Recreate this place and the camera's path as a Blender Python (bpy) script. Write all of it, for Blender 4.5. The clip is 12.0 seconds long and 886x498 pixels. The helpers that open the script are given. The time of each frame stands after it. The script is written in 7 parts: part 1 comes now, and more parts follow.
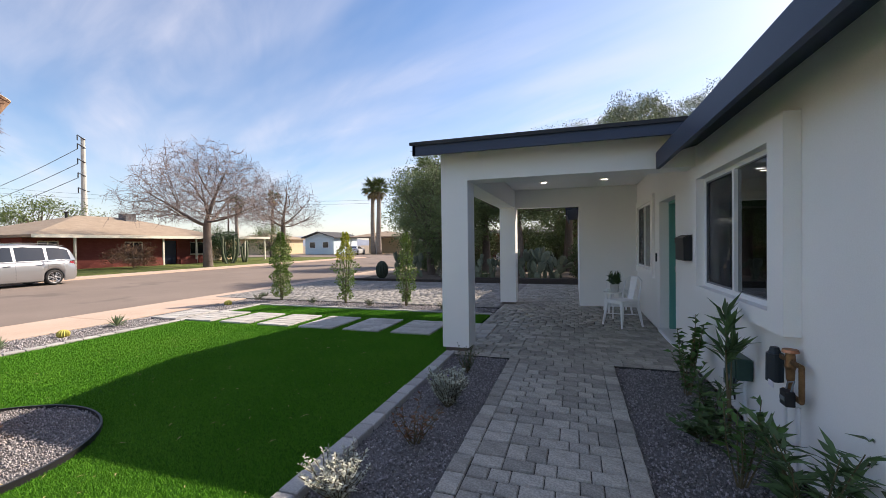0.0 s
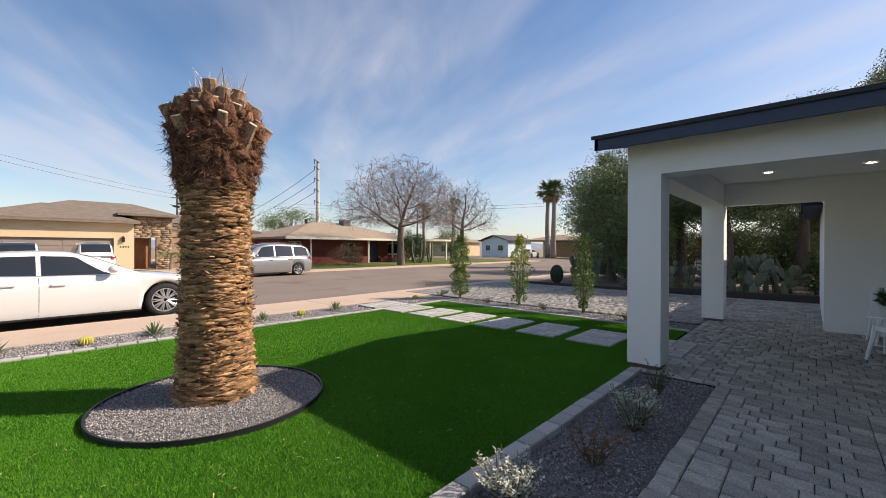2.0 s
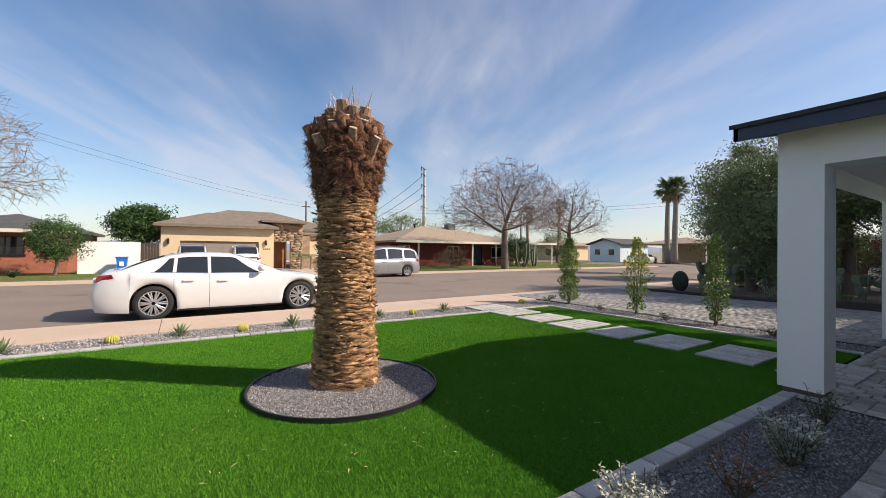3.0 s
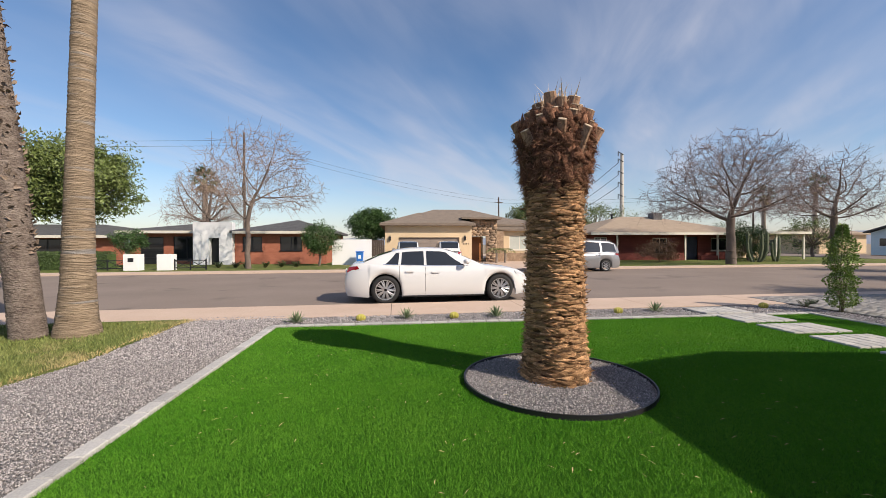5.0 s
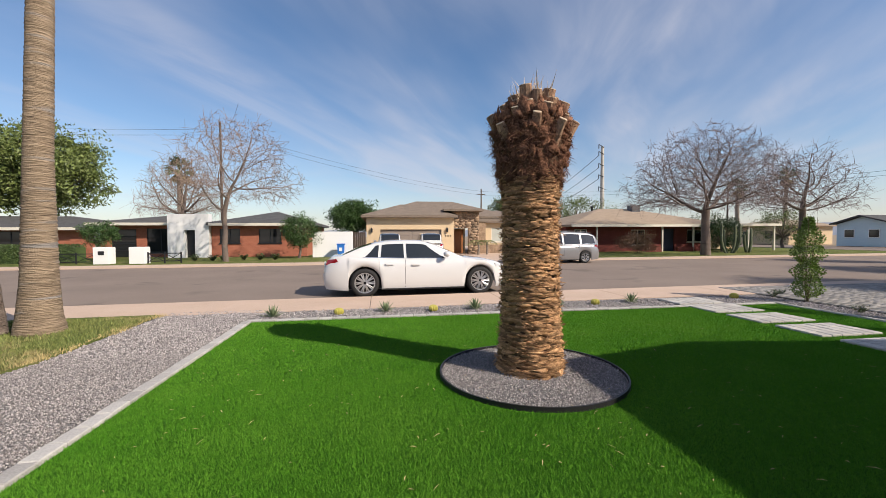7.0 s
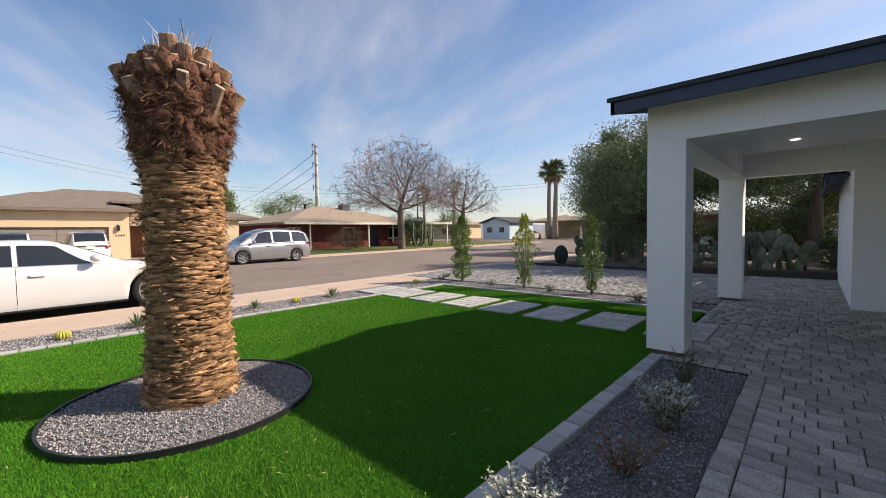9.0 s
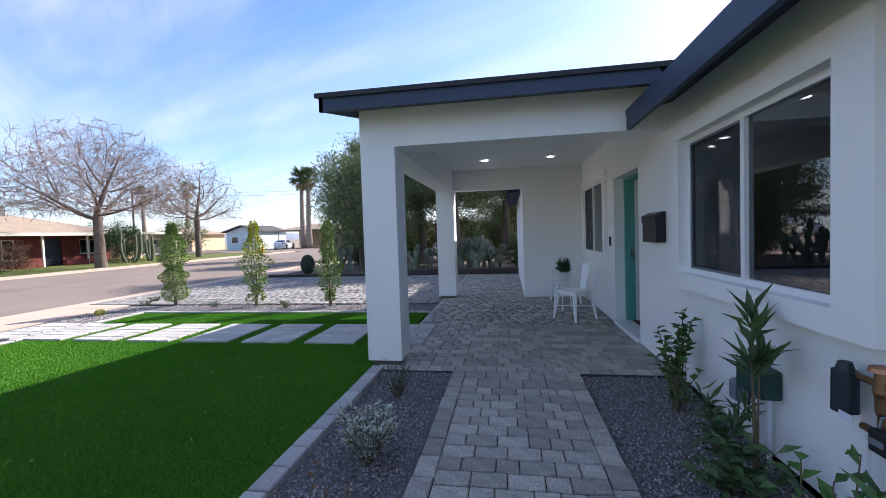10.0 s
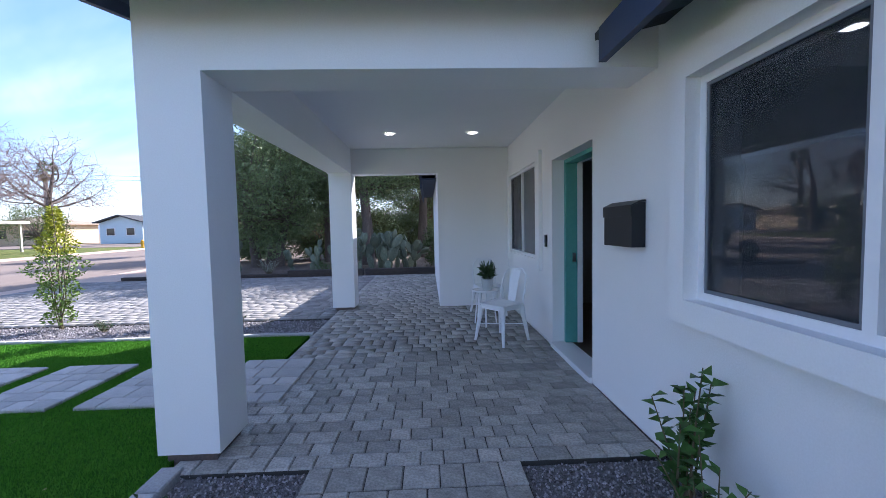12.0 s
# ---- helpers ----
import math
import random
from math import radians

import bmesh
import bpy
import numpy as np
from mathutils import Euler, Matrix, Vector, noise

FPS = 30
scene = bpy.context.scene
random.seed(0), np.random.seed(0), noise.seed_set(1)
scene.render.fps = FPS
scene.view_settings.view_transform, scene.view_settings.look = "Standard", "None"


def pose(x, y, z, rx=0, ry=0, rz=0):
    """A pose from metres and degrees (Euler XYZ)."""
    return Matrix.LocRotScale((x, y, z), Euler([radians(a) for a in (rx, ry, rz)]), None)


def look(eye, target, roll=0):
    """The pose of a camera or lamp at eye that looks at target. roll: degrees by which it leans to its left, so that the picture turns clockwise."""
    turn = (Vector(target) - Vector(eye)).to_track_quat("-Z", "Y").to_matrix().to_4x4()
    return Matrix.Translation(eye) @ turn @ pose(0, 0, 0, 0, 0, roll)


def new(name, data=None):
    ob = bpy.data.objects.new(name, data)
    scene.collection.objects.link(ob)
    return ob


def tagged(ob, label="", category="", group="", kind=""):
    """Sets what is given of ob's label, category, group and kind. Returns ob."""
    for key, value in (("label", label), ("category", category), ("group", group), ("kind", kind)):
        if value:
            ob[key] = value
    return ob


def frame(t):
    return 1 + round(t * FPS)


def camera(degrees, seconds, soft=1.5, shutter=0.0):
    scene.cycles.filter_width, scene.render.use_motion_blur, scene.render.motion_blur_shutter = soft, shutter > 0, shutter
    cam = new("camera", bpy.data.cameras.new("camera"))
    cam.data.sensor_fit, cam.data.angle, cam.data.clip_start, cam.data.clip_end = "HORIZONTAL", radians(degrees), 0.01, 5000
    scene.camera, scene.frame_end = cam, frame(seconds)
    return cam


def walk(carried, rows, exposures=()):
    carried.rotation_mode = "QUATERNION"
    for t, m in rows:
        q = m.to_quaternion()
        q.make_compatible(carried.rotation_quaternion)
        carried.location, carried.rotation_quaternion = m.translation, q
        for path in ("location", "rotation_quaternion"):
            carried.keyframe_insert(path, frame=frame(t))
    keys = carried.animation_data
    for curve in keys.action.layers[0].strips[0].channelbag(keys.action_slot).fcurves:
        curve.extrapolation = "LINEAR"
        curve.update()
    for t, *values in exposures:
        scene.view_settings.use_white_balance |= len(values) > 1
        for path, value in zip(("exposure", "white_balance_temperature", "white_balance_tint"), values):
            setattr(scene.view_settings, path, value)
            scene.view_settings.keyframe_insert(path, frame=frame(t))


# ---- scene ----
cam = camera(95.3, 12.0, soft=0.8)
PATH = [
    (0.0, (-0.094, 0.307, 1.455), (-0.731, 2.255, 1.43), -0.7),
    (0.5, (-0.155, 0.325, 1.46), (-0.953, 2.213, 1.442), -0.7),
    (1.0, (-0.196, 0.331, 1.444), (-1.178, 2.13, 1.436), -0.6),
    (1.5, (-0.168, 0.374, 1.437), (-1.351, 2.048, 1.432), -0.2),
    (2.0, (-0.164, 0.384, 1.426), (-1.546, 1.898, 1.423), 0.2),
    (2.5, (-0.183, 0.34, 1.428), (-1.746, 1.668, 1.432), 0.4),
    (3.0, (-0.19, 0.286, 1.416), (-1.906, 1.405, 1.428), 0.5),
    (3.5, (-0.208, 0.235, 1.424), (-2.047, 1.14, 1.435), 0.4),
    (5.3, (-0.279, 0.102, 1.428), (-2.324, 0.252, 1.393), -0.3),
    (5.5, (-0.276, 0.098, 1.437), (-2.322, 0.216, 1.393), -0.4),
    (6.0, (-0.284, 0.102, 1.438), (-2.33, 0.216, 1.381), -0.6),
    (6.5, (-0.294, 0.135, 1.443), (-2.333, 0.338, 1.384), -0.5),
    (8.3, (-0.354, 0.429, 1.444), (-2.25, 1.202, 1.35), -0.8),
    (8.5, (-0.415, 0.473, 1.404), (-2.252, 1.377, 1.309), -1.1),
    (9.0, (-0.466, 0.734, 1.383), (-1.852, 2.242, 1.295), -0.9),
    (9.5, (-0.382, 1.106, 1.378), (-1.155, 3.004, 1.308), -1.2),
    (10.0, (-0.313, 1.452, 1.377), (-0.641, 3.475, 1.302), -1.9),
    (10.5, (-0.324, 1.841, 1.387), (-0.393, 3.888, 1.288), -2.4),
    (11.0, (-0.281, 2.261, 1.343), (-0.253, 4.307, 1.216), -2.3),
    (11.5, (-0.212, 2.695, 1.36), (-0.145, 4.74, 1.227), -1.6),
    (12.0, (-0.181, 3.156, 1.387), (-0.107, 5.202, 1.271), -1.2),
]
walk(cam, [(t, look(eye, target, roll)) for t, eye, target, roll in PATH],
     exposures=[(0.0, 0.76, 6900, 17), (0.6, 0.70, 6900, 17), (1.2, 0.50, 6950, 15), (2.5, 0.42, 6900, 15), (5.3, 0.24, 6750, 15), (6.7, 0.24, 6750, 15),
                (9.0, 0.42, 6850, 15), (9.5, 0.90, 6500, 16), (10.5, 1.08, 5750, 19), (12.0, 1.40, 5600, 20)])

# ---- world, sun, exposure ----
SUN_AZ, SUN_EL = radians(40.3), radians(35.5)
world = bpy.data.worlds.new("World")
scene.world = world
world.use_nodes = True
wt = world.node_tree
wt.nodes.clear()


def wnode(kind, **kw):
    n = wt.nodes.new(kind)
    for k, v in kw.items():
        setattr(n, k, v)
    return n


def wmath(op, a, b=None, c=None):
    n = wnode("ShaderNodeMath", operation=op)
    for i, v in enumerate((a, b, c)):
        if v is None:
            continue
        if isinstance(v, (int, float)):
            n.inputs[i].default_value = v
        else:
            wt.links.new(v, n.inputs[i])
    return n.outputs[0]


sky = wnode("ShaderNodeTexSky", sky_type="NISHITA", sun_disc=False, sun_elevation=SUN_EL, sun_rotation=SUN_AZ,
            air_density=1.0, dust_density=0.6, ozone_density=2.6)
tc = wnode("ShaderNodeTexCoord")
sep = wnode("ShaderNodeSeparateXYZ")
wt.links.new(tc.outputs["Generated"], sep.inputs[0])
# high streaky cloud: a flat layer overhead, drawn out along one wind direction
WIND = radians(150)
zz = wmath("ADD", wmath("MAXIMUM", sep.outputs[2], 0.0), 0.13)
px = wmath("DIVIDE", sep.outputs[0], zz)
py = wmath("DIVIDE", sep.outputs[1], zz)
along = wmath("ADD", wmath("MULTIPLY", px, math.cos(WIND)), wmath("MULTIPLY", py, math.sin(WIND)))
across = wmath("SUBTRACT", wmath("MULTIPLY", py, math.cos(WIND)), wmath("MULTIPLY", px, math.sin(WIND)))


def cloud_noise(sa, sc, seed, detail, rough, dist):
    comb = wnode("ShaderNodeCombineXYZ")
    wt.links.new(wmath("MULTIPLY", along, sa), comb.inputs[0])
    wt.links.new(wmath("MULTIPLY", across, sc), comb.inputs[1])
    comb.inputs[2].default_value = seed
    n = wnode("ShaderNodeTexNoise")
    n.inputs["Scale"].default_value = 1.0
    n.inputs["Detail"].default_value = detail
    n.inputs["Roughness"].default_value = rough
    n.inputs["Distortion"].default_value = dist
    wt.links.new(comb.outputs[0], n.inputs["Vector"])
    return n.outputs[0]


def wramp(v, a, b):
    n = wnode("ShaderNodeMapRange", interpolation_type="SMOOTHSTEP")
    wt.links.new(v, n.inputs[0])
    n.inputs[1].default_value, n.inputs[2].default_value = a, b
    return n.outputs[0]


c_big = wramp(cloud_noise(0.22, 0.55, 3.1, 4, 0.55, 0.6), 0.42, 0.64)
c_fine = wramp(cloud_noise(0.7, 2.2, 9.4, 6, 0.55, 1.2), 0.25, 0.75)
c_veil = wramp(cloud_noise(0.35, 0.9, 5.7, 5, 0.6, 0.3), 0.42, 0.80)
clouds = wmath("MINIMUM", wmath("ADD", wmath("MULTIPLY", c_big, wmath("ADD", wmath("MULTIPLY", c_fine, 0.7), 0.3)), wmath("MULTIPLY", c_veil, 0.22)), 1.0)
# the cirrus thickens towards the sun
toward = wmath("ADD", wmath("MULTIPLY", sep.outputs[0], math.sin(SUN_AZ)), wmath("MULTIPLY", sep.outputs[1], math.cos(SUN_AZ)))
clouds = wmath("MINIMUM", wmath("MULTIPLY", clouds, wmath("ADD", wmath("MULTIPLY", wramp(toward, -0.9, 0.6), 0.65), 0.62)), 1.0)
mixc = wnode("ShaderNodeMixRGB")
haze = wnode("ShaderNodeMapRange", interpolation_type="SMOOTHSTEP")
wt.links.new(sep.outputs[2], haze.inputs[0])
haze.inputs[1].default_value, haze.inputs[2].default_value, haze.inputs[3].default_value, haze.inputs[4].default_value = 0.0, 0.20, 0.38, 0.0
wt.links.new(wmath("MAXIMUM", wmath("MULTIPLY", clouds, 0.80), haze.outputs[0]), mixc.inputs[0])
vivid = wnode("ShaderNodeHueSaturation")
vivid.inputs["Saturation"].default_value = 1.16
wt.links.new(sky.outputs[0], vivid.inputs["Color"])
wt.links.new(vivid.outputs[0], mixc.inputs[1])
mixc.inputs[2].default_value = (4.9, 5.1, 5.7, 1)
back = wnode("ShaderNodeBackground")
back.inputs[1].default_value = 0.115
wt.links.new(mixc.outputs[0], back.inputs[0])
wo = wnode("ShaderNodeOutputWorld")
wt.links.new(back.outputs[0], wo.inputs[0])

sun = new("sun", bpy.data.lights.new("sun", "SUN"))
sun.data.energy, sun.data.angle, sun.data.color = 4.8, radians(0.6), (1.0, 0.92, 0.78)
SUN_DIR = Vector((math.sin(SUN_AZ) * math.cos(SUN_EL), math.cos(SUN_AZ) * math.cos(SUN_EL), math.sin(SUN_EL)))
sun.matrix_world = look(SUN_DIR * 60, (0, 0, 0))

# ---- materials ----


def mat(name, c1, c2=None, rough=0.8, big=1.2, fine=40.0, bump=0.3, depth=0.01, metal=0.0, vary=0.0, island=False, spec=0.5,
        stretch=(1, 1, 1), coat=0.0, c3=None, spot=6.0, spot_at=0.62, transmission=0.0, emit=None, mix=0.55):
    m = bpy.data.materials.new(name)
    m.use_nodes = True
    nt = m.node_tree
    nodes, link = nt.nodes, nt.links.new
    b = nodes["Principled BSDF"]
    b.inputs["Roughness"].default_value = rough
    b.inputs["Metallic"].default_value = metal
    b.inputs["Specular IOR Level"].default_value = spec
    b.inputs["Coat Weight"].default_value = coat
    b.inputs["Transmission Weight"].default_value = transmission
    if emit:
        b.inputs["Emission Color"].default_value = (*emit[0], 1)
        b.inputs["Emission Strength"].default_value = emit[1]
    if c2 is None:
        b.inputs["Base Color"].default_value = (*c1, 1)
        if bump == 0:
            return m
    co = nodes.new("ShaderNodeTexCoord")
    mp = nodes.new("ShaderNodeMapping")
    mp.inputs["Scale"].default_value = stretch
    link(co.outputs["Object"], mp.inputs[0])

    def noise_tex(scale, detail=4.0, rgh=0.6):
        n = nodes.new("ShaderNodeTexNoise")
        n.inputs["Scale"].default_value, n.inputs["Detail"].default_value, n.inputs["Roughness"].default_value = scale, detail, rgh
        link(mp.outputs[0], n.inputs["Vector"])
        return n.outputs[0]

    nf = noise_tex(fine)
    if c2 is not None:
        nb = noise_tex(big)
        add = nodes.new("ShaderNodeMix")
        add.inputs[0].default_value = mix
        link(nb, add.inputs[2])
        link(nf, add.inputs[3])
        rg = nodes.new("ShaderNodeMapRange")
        rg.inputs[1].default_value, rg.inputs[2].default_value = 0.36, 0.64
        link(add.outputs[0], rg.inputs[0])
        mx = nodes.new("ShaderNodeMixRGB")
        link(rg.outputs[0], mx.inputs[0])
        mx.inputs[1].default_value, mx.inputs[2].default_value = (*c1, 1), (*c2, 1)
        out = mx.outputs[0]
        if c3 is not None:
            ns = noise_tex(spot, 3.0)
            r3 = nodes.new("ShaderNodeMapRange")
            r3.inputs[1].default_value, r3.inputs[2].default_value = spot_at, spot_at + 0.1
            link(ns, r3.inputs[0])
            m3 = nodes.new("ShaderNodeMixRGB")
            link(r3.outputs[0], m3.inputs[0])
            link(out, m3.inputs[1])
            m3.inputs[2].default_value = (*c3, 1)
            out = m3.outputs[0]
        if vary:
            hs = nodes.new("ShaderNodeHueSaturation")
            src = nodes.new("ShaderNodeNewGeometry").outputs["Random Per Island"] if island else nodes.new("ShaderNodeObjectInfo").outputs["Random"]
            vr = nodes.new("ShaderNodeMapRange")
            vr.inputs[3].default_value, vr.inputs[4].default_value = 1 - vary, 1 + vary
            link(src, vr.inputs[0])
            link(vr.outputs[0], hs.inputs["Value"])
            link(out, hs.inputs["Color"])
            out = hs.outputs[0]
        link(out, b.inputs["Base Color"])
    if bump:
        bp = nodes.new("ShaderNodeBump")
        bp.inputs["Strength"].default_value, bp.inputs["Distance"].default_value = bump, depth
        link(nf, bp.inputs["Height"])
        link(bp.outputs[0], b.inputs["Normal"])
    return m


STUCCO = mat("white_stucco", (0.83, 0.825, 0.80), (0.88, 0.875, 0.86), rough=0.9, big=0.8, fine=120, bump=0.35, depth=0.004, spec=0.25)
CEIL = mat("ceiling_paint", (0.82, 0.82, 0.82), (0.86, 0.86, 0.86), rough=0.9, fine=200, bump=0.15, depth=0.002, spec=0.2)
NAVY = mat("dark_blue_fascia_paint", (0.020, 0.034, 0.070), (0.030, 0.048, 0.092), rough=0.55, fine=60, bump=0.15, depth=0.003, stretch=(1, 1, 6))
SHINGLE = mat("dark_shingle", (0.025, 0.027, 0.032), (0.05, 0.052, 0.058), rough=0.95, big=3, fine=80, bump=0.5, depth=0.006)
PAVER = mat("grey_concrete_paver", (0.25, 0.238, 0.212), (0.52, 0.492, 0.438), rough=0.93, big=11, fine=70, bump=0.7, depth=0.006, vary=0.24, spec=0.25)
PAVER_J = mat("grey_concrete_paver_field", (0.21, 0.20, 0.19), (0.34, 0.325, 0.305), rough=0.93, big=5, fine=90, bump=0.5, depth=0.004, vary=0.2, island=True, spec=0.25)
EDGE = mat("edging_stone", (0.33, 0.32, 0.305), (0.49, 0.475, 0.45), rough=0.93, big=6, fine=70, bump=0.5, depth=0.004, vary=0.15, spec=0.25)
SAND = mat("joint_sand", (0.050, 0.048, 0.043), (0.088, 0.083, 0.075), rough=1.0, fine=200, bump=0.4, depth=0.003, spec=0.1)
TURF = mat("turf_backing", (0.024, 0.105, 0.007), (0.048, 0.150, 0.012), rough=1.0, big=2.0, fine=160, bump=1.0, depth=0.02, spec=0.1)
BLADE = mat("turf_blade", (0.056, 0.212, 0.013), (0.128, 0.312, 0.032), rough=0.8, big=0.7, fine=30, bump=0, vary=0.16, island=True, spec=0.06)
GRAVEL = mat("gravel_bed", (0.14, 0.135, 0.135), (0.30, 0.29, 0.285), rough=1.0, big=30, fine=110, bump=1.0, depth=0.02, spec=0.1)
PEBBLE = mat("gravel_stone", (0.24, 0.22, 0.22), (0.45, 0.42, 0.41), rough=0.95, big=40, fine=150, bump=0.3, depth=0.002, vary=0.45, island=True, spec=0.2)
ASPHALT = mat("weathered_asphalt", (0.195, 0.155, 0.130), (0.26, 0.21, 0.178), rough=0.95, big=0.35, fine=60, bump=0.3, depth=0.006, spec=0.2, c3=(0.165, 0.135, 0.115), spot=0.5, spot_at=0.6)
CONCRETE = mat("pinkish_concrete", (0.47, 0.35, 0.27), (0.58, 0.445, 0.355), rough=0.95, big=0.8, fine=50, bump=0.3, depth=0.004, spec=0.2)
DIRT = mat("dry_ground", (0.24, 0.19, 0.14), (0.34, 0.28, 0.21), rough=1.0, big=0.4, fine=25, bump=0.6, depth=0.02, spec=0.1)
WGRASS = mat("winter_grass", (0.075, 0.115, 0.028), (0.17, 0.18, 0.060), rough=1.0, big=0.7, fine=60, bump=0.8, depth=0.03, spec=0.1, c3=(0.26, 0.22, 0.11), spot=1.1, spot_at=0.58)
BLACKP = mat("black_plastic", (0.012, 0.012, 0.014), rough=0.5, bump=0)
WHITEP = mat("white_vinyl", (0.80, 0.80, 0.80), (0.84, 0.84, 0.84), rough=0.4, fine=20, bump=0.0)
# grey darkened to put the unlit room's dimness into its colour
DARKROOM = mat("dimmed_interior_paint", (0.30, 0.30, 0.31), (0.34, 0.34, 0.35), rough=0.9, fine=30, bump=0.0)
WFLOOR = mat("interior_floor", (0.10, 0.075, 0.055), (0.16, 0.12, 0.09), rough=0.5, fine=20, bump=0.1, stretch=(1, 8, 1))
GLASS = mat("window_glass", (0.20, 0.23, 0.27), rough=0.0, bump=0, transmission=1.0, spec=0.5)
GLASS.node_tree.nodes["Principled BSDF"].inputs["IOR"].default_value = 1.95
CARGLASS = mat("car_glass", (0.015, 0.018, 0.02), rough=0.03, bump=0, spec=0.6, coat=0.6)
LAMP = mat("lamp_lens", (1, 0.95, 0.85), rough=0.4, bump=0, emit=((1.0, 0.90, 0.74), 6.0))
TEAL = mat("teal_door_paint", (0.11, 0.36, 0.31), (0.13, 0.40, 0.345), rough=0.4, fine=25, bump=0.05, depth=0.002)
BLACKM = mat("matt_black_metal", (0.014, 0.015, 0.018), (0.022, 0.023, 0.026), rough=0.45, fine=60, bump=0.1, depth=0.001, metal=0.3)

# ---- mesh helpers ----


def obj(name, bm, material, smooth=False):
    me = bpy.data.meshes.new(name)
    bm.normal_update()
    bm.to_mesh(me)
    bm.free()
    me.materials.append(material)
    if smooth:
        me.polygons.foreach_set("use_smooth", [True] * len(me.polygons))
    return new(name, me)


def part(name, bm, material, parent, label="", smooth=False):
    o = obj(name, bm, material, smooth)
    o.parent = parent
    if label:
        tagged(o, label)
    return o


def thing(name, m, label, category, group="", kind=""):
    o = new(name)
    o.empty_display_size = 0.1
    o.matrix_world = m
    return tagged(o, label, category, group, kind)


def structure(name, bm, material, label, category, smooth=False):
    return tagged(obj(name, bm, material, smooth), label, category, kind="structure")


def box(bm, x0, y0, z0, x1, y1, z1, bevel=0.0):
    vs = [bm.verts.new(p) for p in ((x0, y0, z0), (x1, y0, z0), (x1, y1, z0), (x0, y1, z0), (x0, y0, z1), (x1, y0, z1), (x1, y1, z1), (x0, y1, z1))]
    fs = [bm.faces.new([vs[i] for i in f]) for f in ((0, 3, 2, 1), (4, 5, 6, 7), (0, 1, 5, 4), (1, 2, 6, 5), (2, 3, 7, 6), (3, 0, 4, 7))]
    if bevel:
        es = list({e for f in fs for e in f.edges})
        bmesh.ops.bevel(bm, geom=es, offset=bevel, segments=2, affect="EDGES", profile=0.6)
    return vs


def boxes(*specs, bevel=0.0):
    bm = bmesh.new()
    for s in specs:
        box(bm, *s, bevel=bevel)
    return bm


def prism(bm, pts, z0, z1):
    lo = [bm.verts.new((x, y, z0)) for x, y in pts]
    hi = [bm.verts.new((x, y, z1)) for x, y in pts]
    bm.faces.new(lo[::-1])
    bm.faces.new(hi)
    n = len(pts)
    for i in range(n):
        bm.faces.new((lo[i], lo[(i + 1) % n], hi[(i + 1) % n], hi[i]))


def extrude_profile(bm, pts, axis, a0, a1):
    """A closed outline swept along x or y; pts are (y, z) for x, (x, z) for y."""
    f = (lambda a, p: (a, p[0], p[1])) if axis == "x" else (lambda a, p: (p[0], a, p[1]))
    lo = [bm.verts.new(f(a0, p)) for p in pts]
    hi = [bm.verts.new(f(a1, p)) for p in pts]
    bm.faces.new(lo)
    bm.faces.new(hi[::-1])
    n = len(pts)
    for i in range(n):
        bm.faces.new((lo[i], hi[i], hi[(i + 1) % n], lo[(i + 1) % n]))
    bmesh.ops.recalc_face_normals(bm, faces=bm.faces[:])


def frame_axes(d):
    d = d.normalized()
    a = d.orthogonal().normalized()
    return a, d.cross(a)


def tube(bm, pts, radii, sides=8, cap=True, flat=1.0):
    rings = []
    n = len(pts)
    pts = [Vector(p) for p in pts]
    a = None
    for i, p in enumerate(pts):
        d = (pts[min(i + 1, n - 1)] - pts[max(i - 1, 0)]).normalized()
        if a is None:
            a = d.orthogonal().normalized()
        else:
            a = (a - d * a.dot(d)).normalized()
        c = d.cross(a)
        r = radii[i] if isinstance(radii, (list, tuple)) else radii
        rings.append([bm.verts.new(p + (a * math.cos(t) + c * math.sin(t) * flat) * r) for t in (2 * math.pi * k / sides for k in range(sides))])
    for r0, r1 in zip(rings, rings[1:]):
        for k in range(sides):
            bm.faces.new((r0[k], r0[(k + 1) % sides], r1[(k + 1) % sides], r1[k]))
    if cap:
        bm.faces.new(rings[0][::-1])
        bm.faces.new(rings[-1])
    return rings


def wall_x(bm, x0, x1, y0, y1, z0, z1, openings):
    """A wall along y with holes (y0, y1, z0, z1)."""
    at = y0
    for a, b, c, d in sorted(openings):
        if a > at:
            box(bm, x0, at, z0, x1, a, z1)
        if c > z0:
            box(bm, x0, a, z0, x1, b, c)
        if d < z1:
            box(bm, x0, a, d, x1, b, z1)
        at = b
    if at < y1:
        box(bm, x0, at, z0, x1, y1, z1)


def raw_mesh(name, verts, faces_n, faces, material, smooth=False):
    """A mesh from numpy: verts (n, 3), faces (m, faces_n)."""
    me = bpy.data.meshes.new(name)
    me.vertices.add(len(verts))
    me.vertices.foreach_set("co", np.asarray(verts, dtype=np.float32).ravel())
    m = len(faces)
    me.loops.add(m * faces_n)
    me.loops.foreach_set("vertex_index", np.asarray(faces, dtype=np.int32).ravel())
    me.polygons.add(m)
    me.polygons.foreach_set("loop_start", np.arange(0, m * faces_n, faces_n, dtype=np.int32))
    me.update(calc_edges=True)
    me.materials.append(material)
    if smooth:
        me.polygons.foreach_set("use_smooth", [True] * m)
    return new(name, me)


rng = np.random.default_rng(7)

# ---- ground and street ----
SLOPE = -0.036          # the street runs a little askew to the house


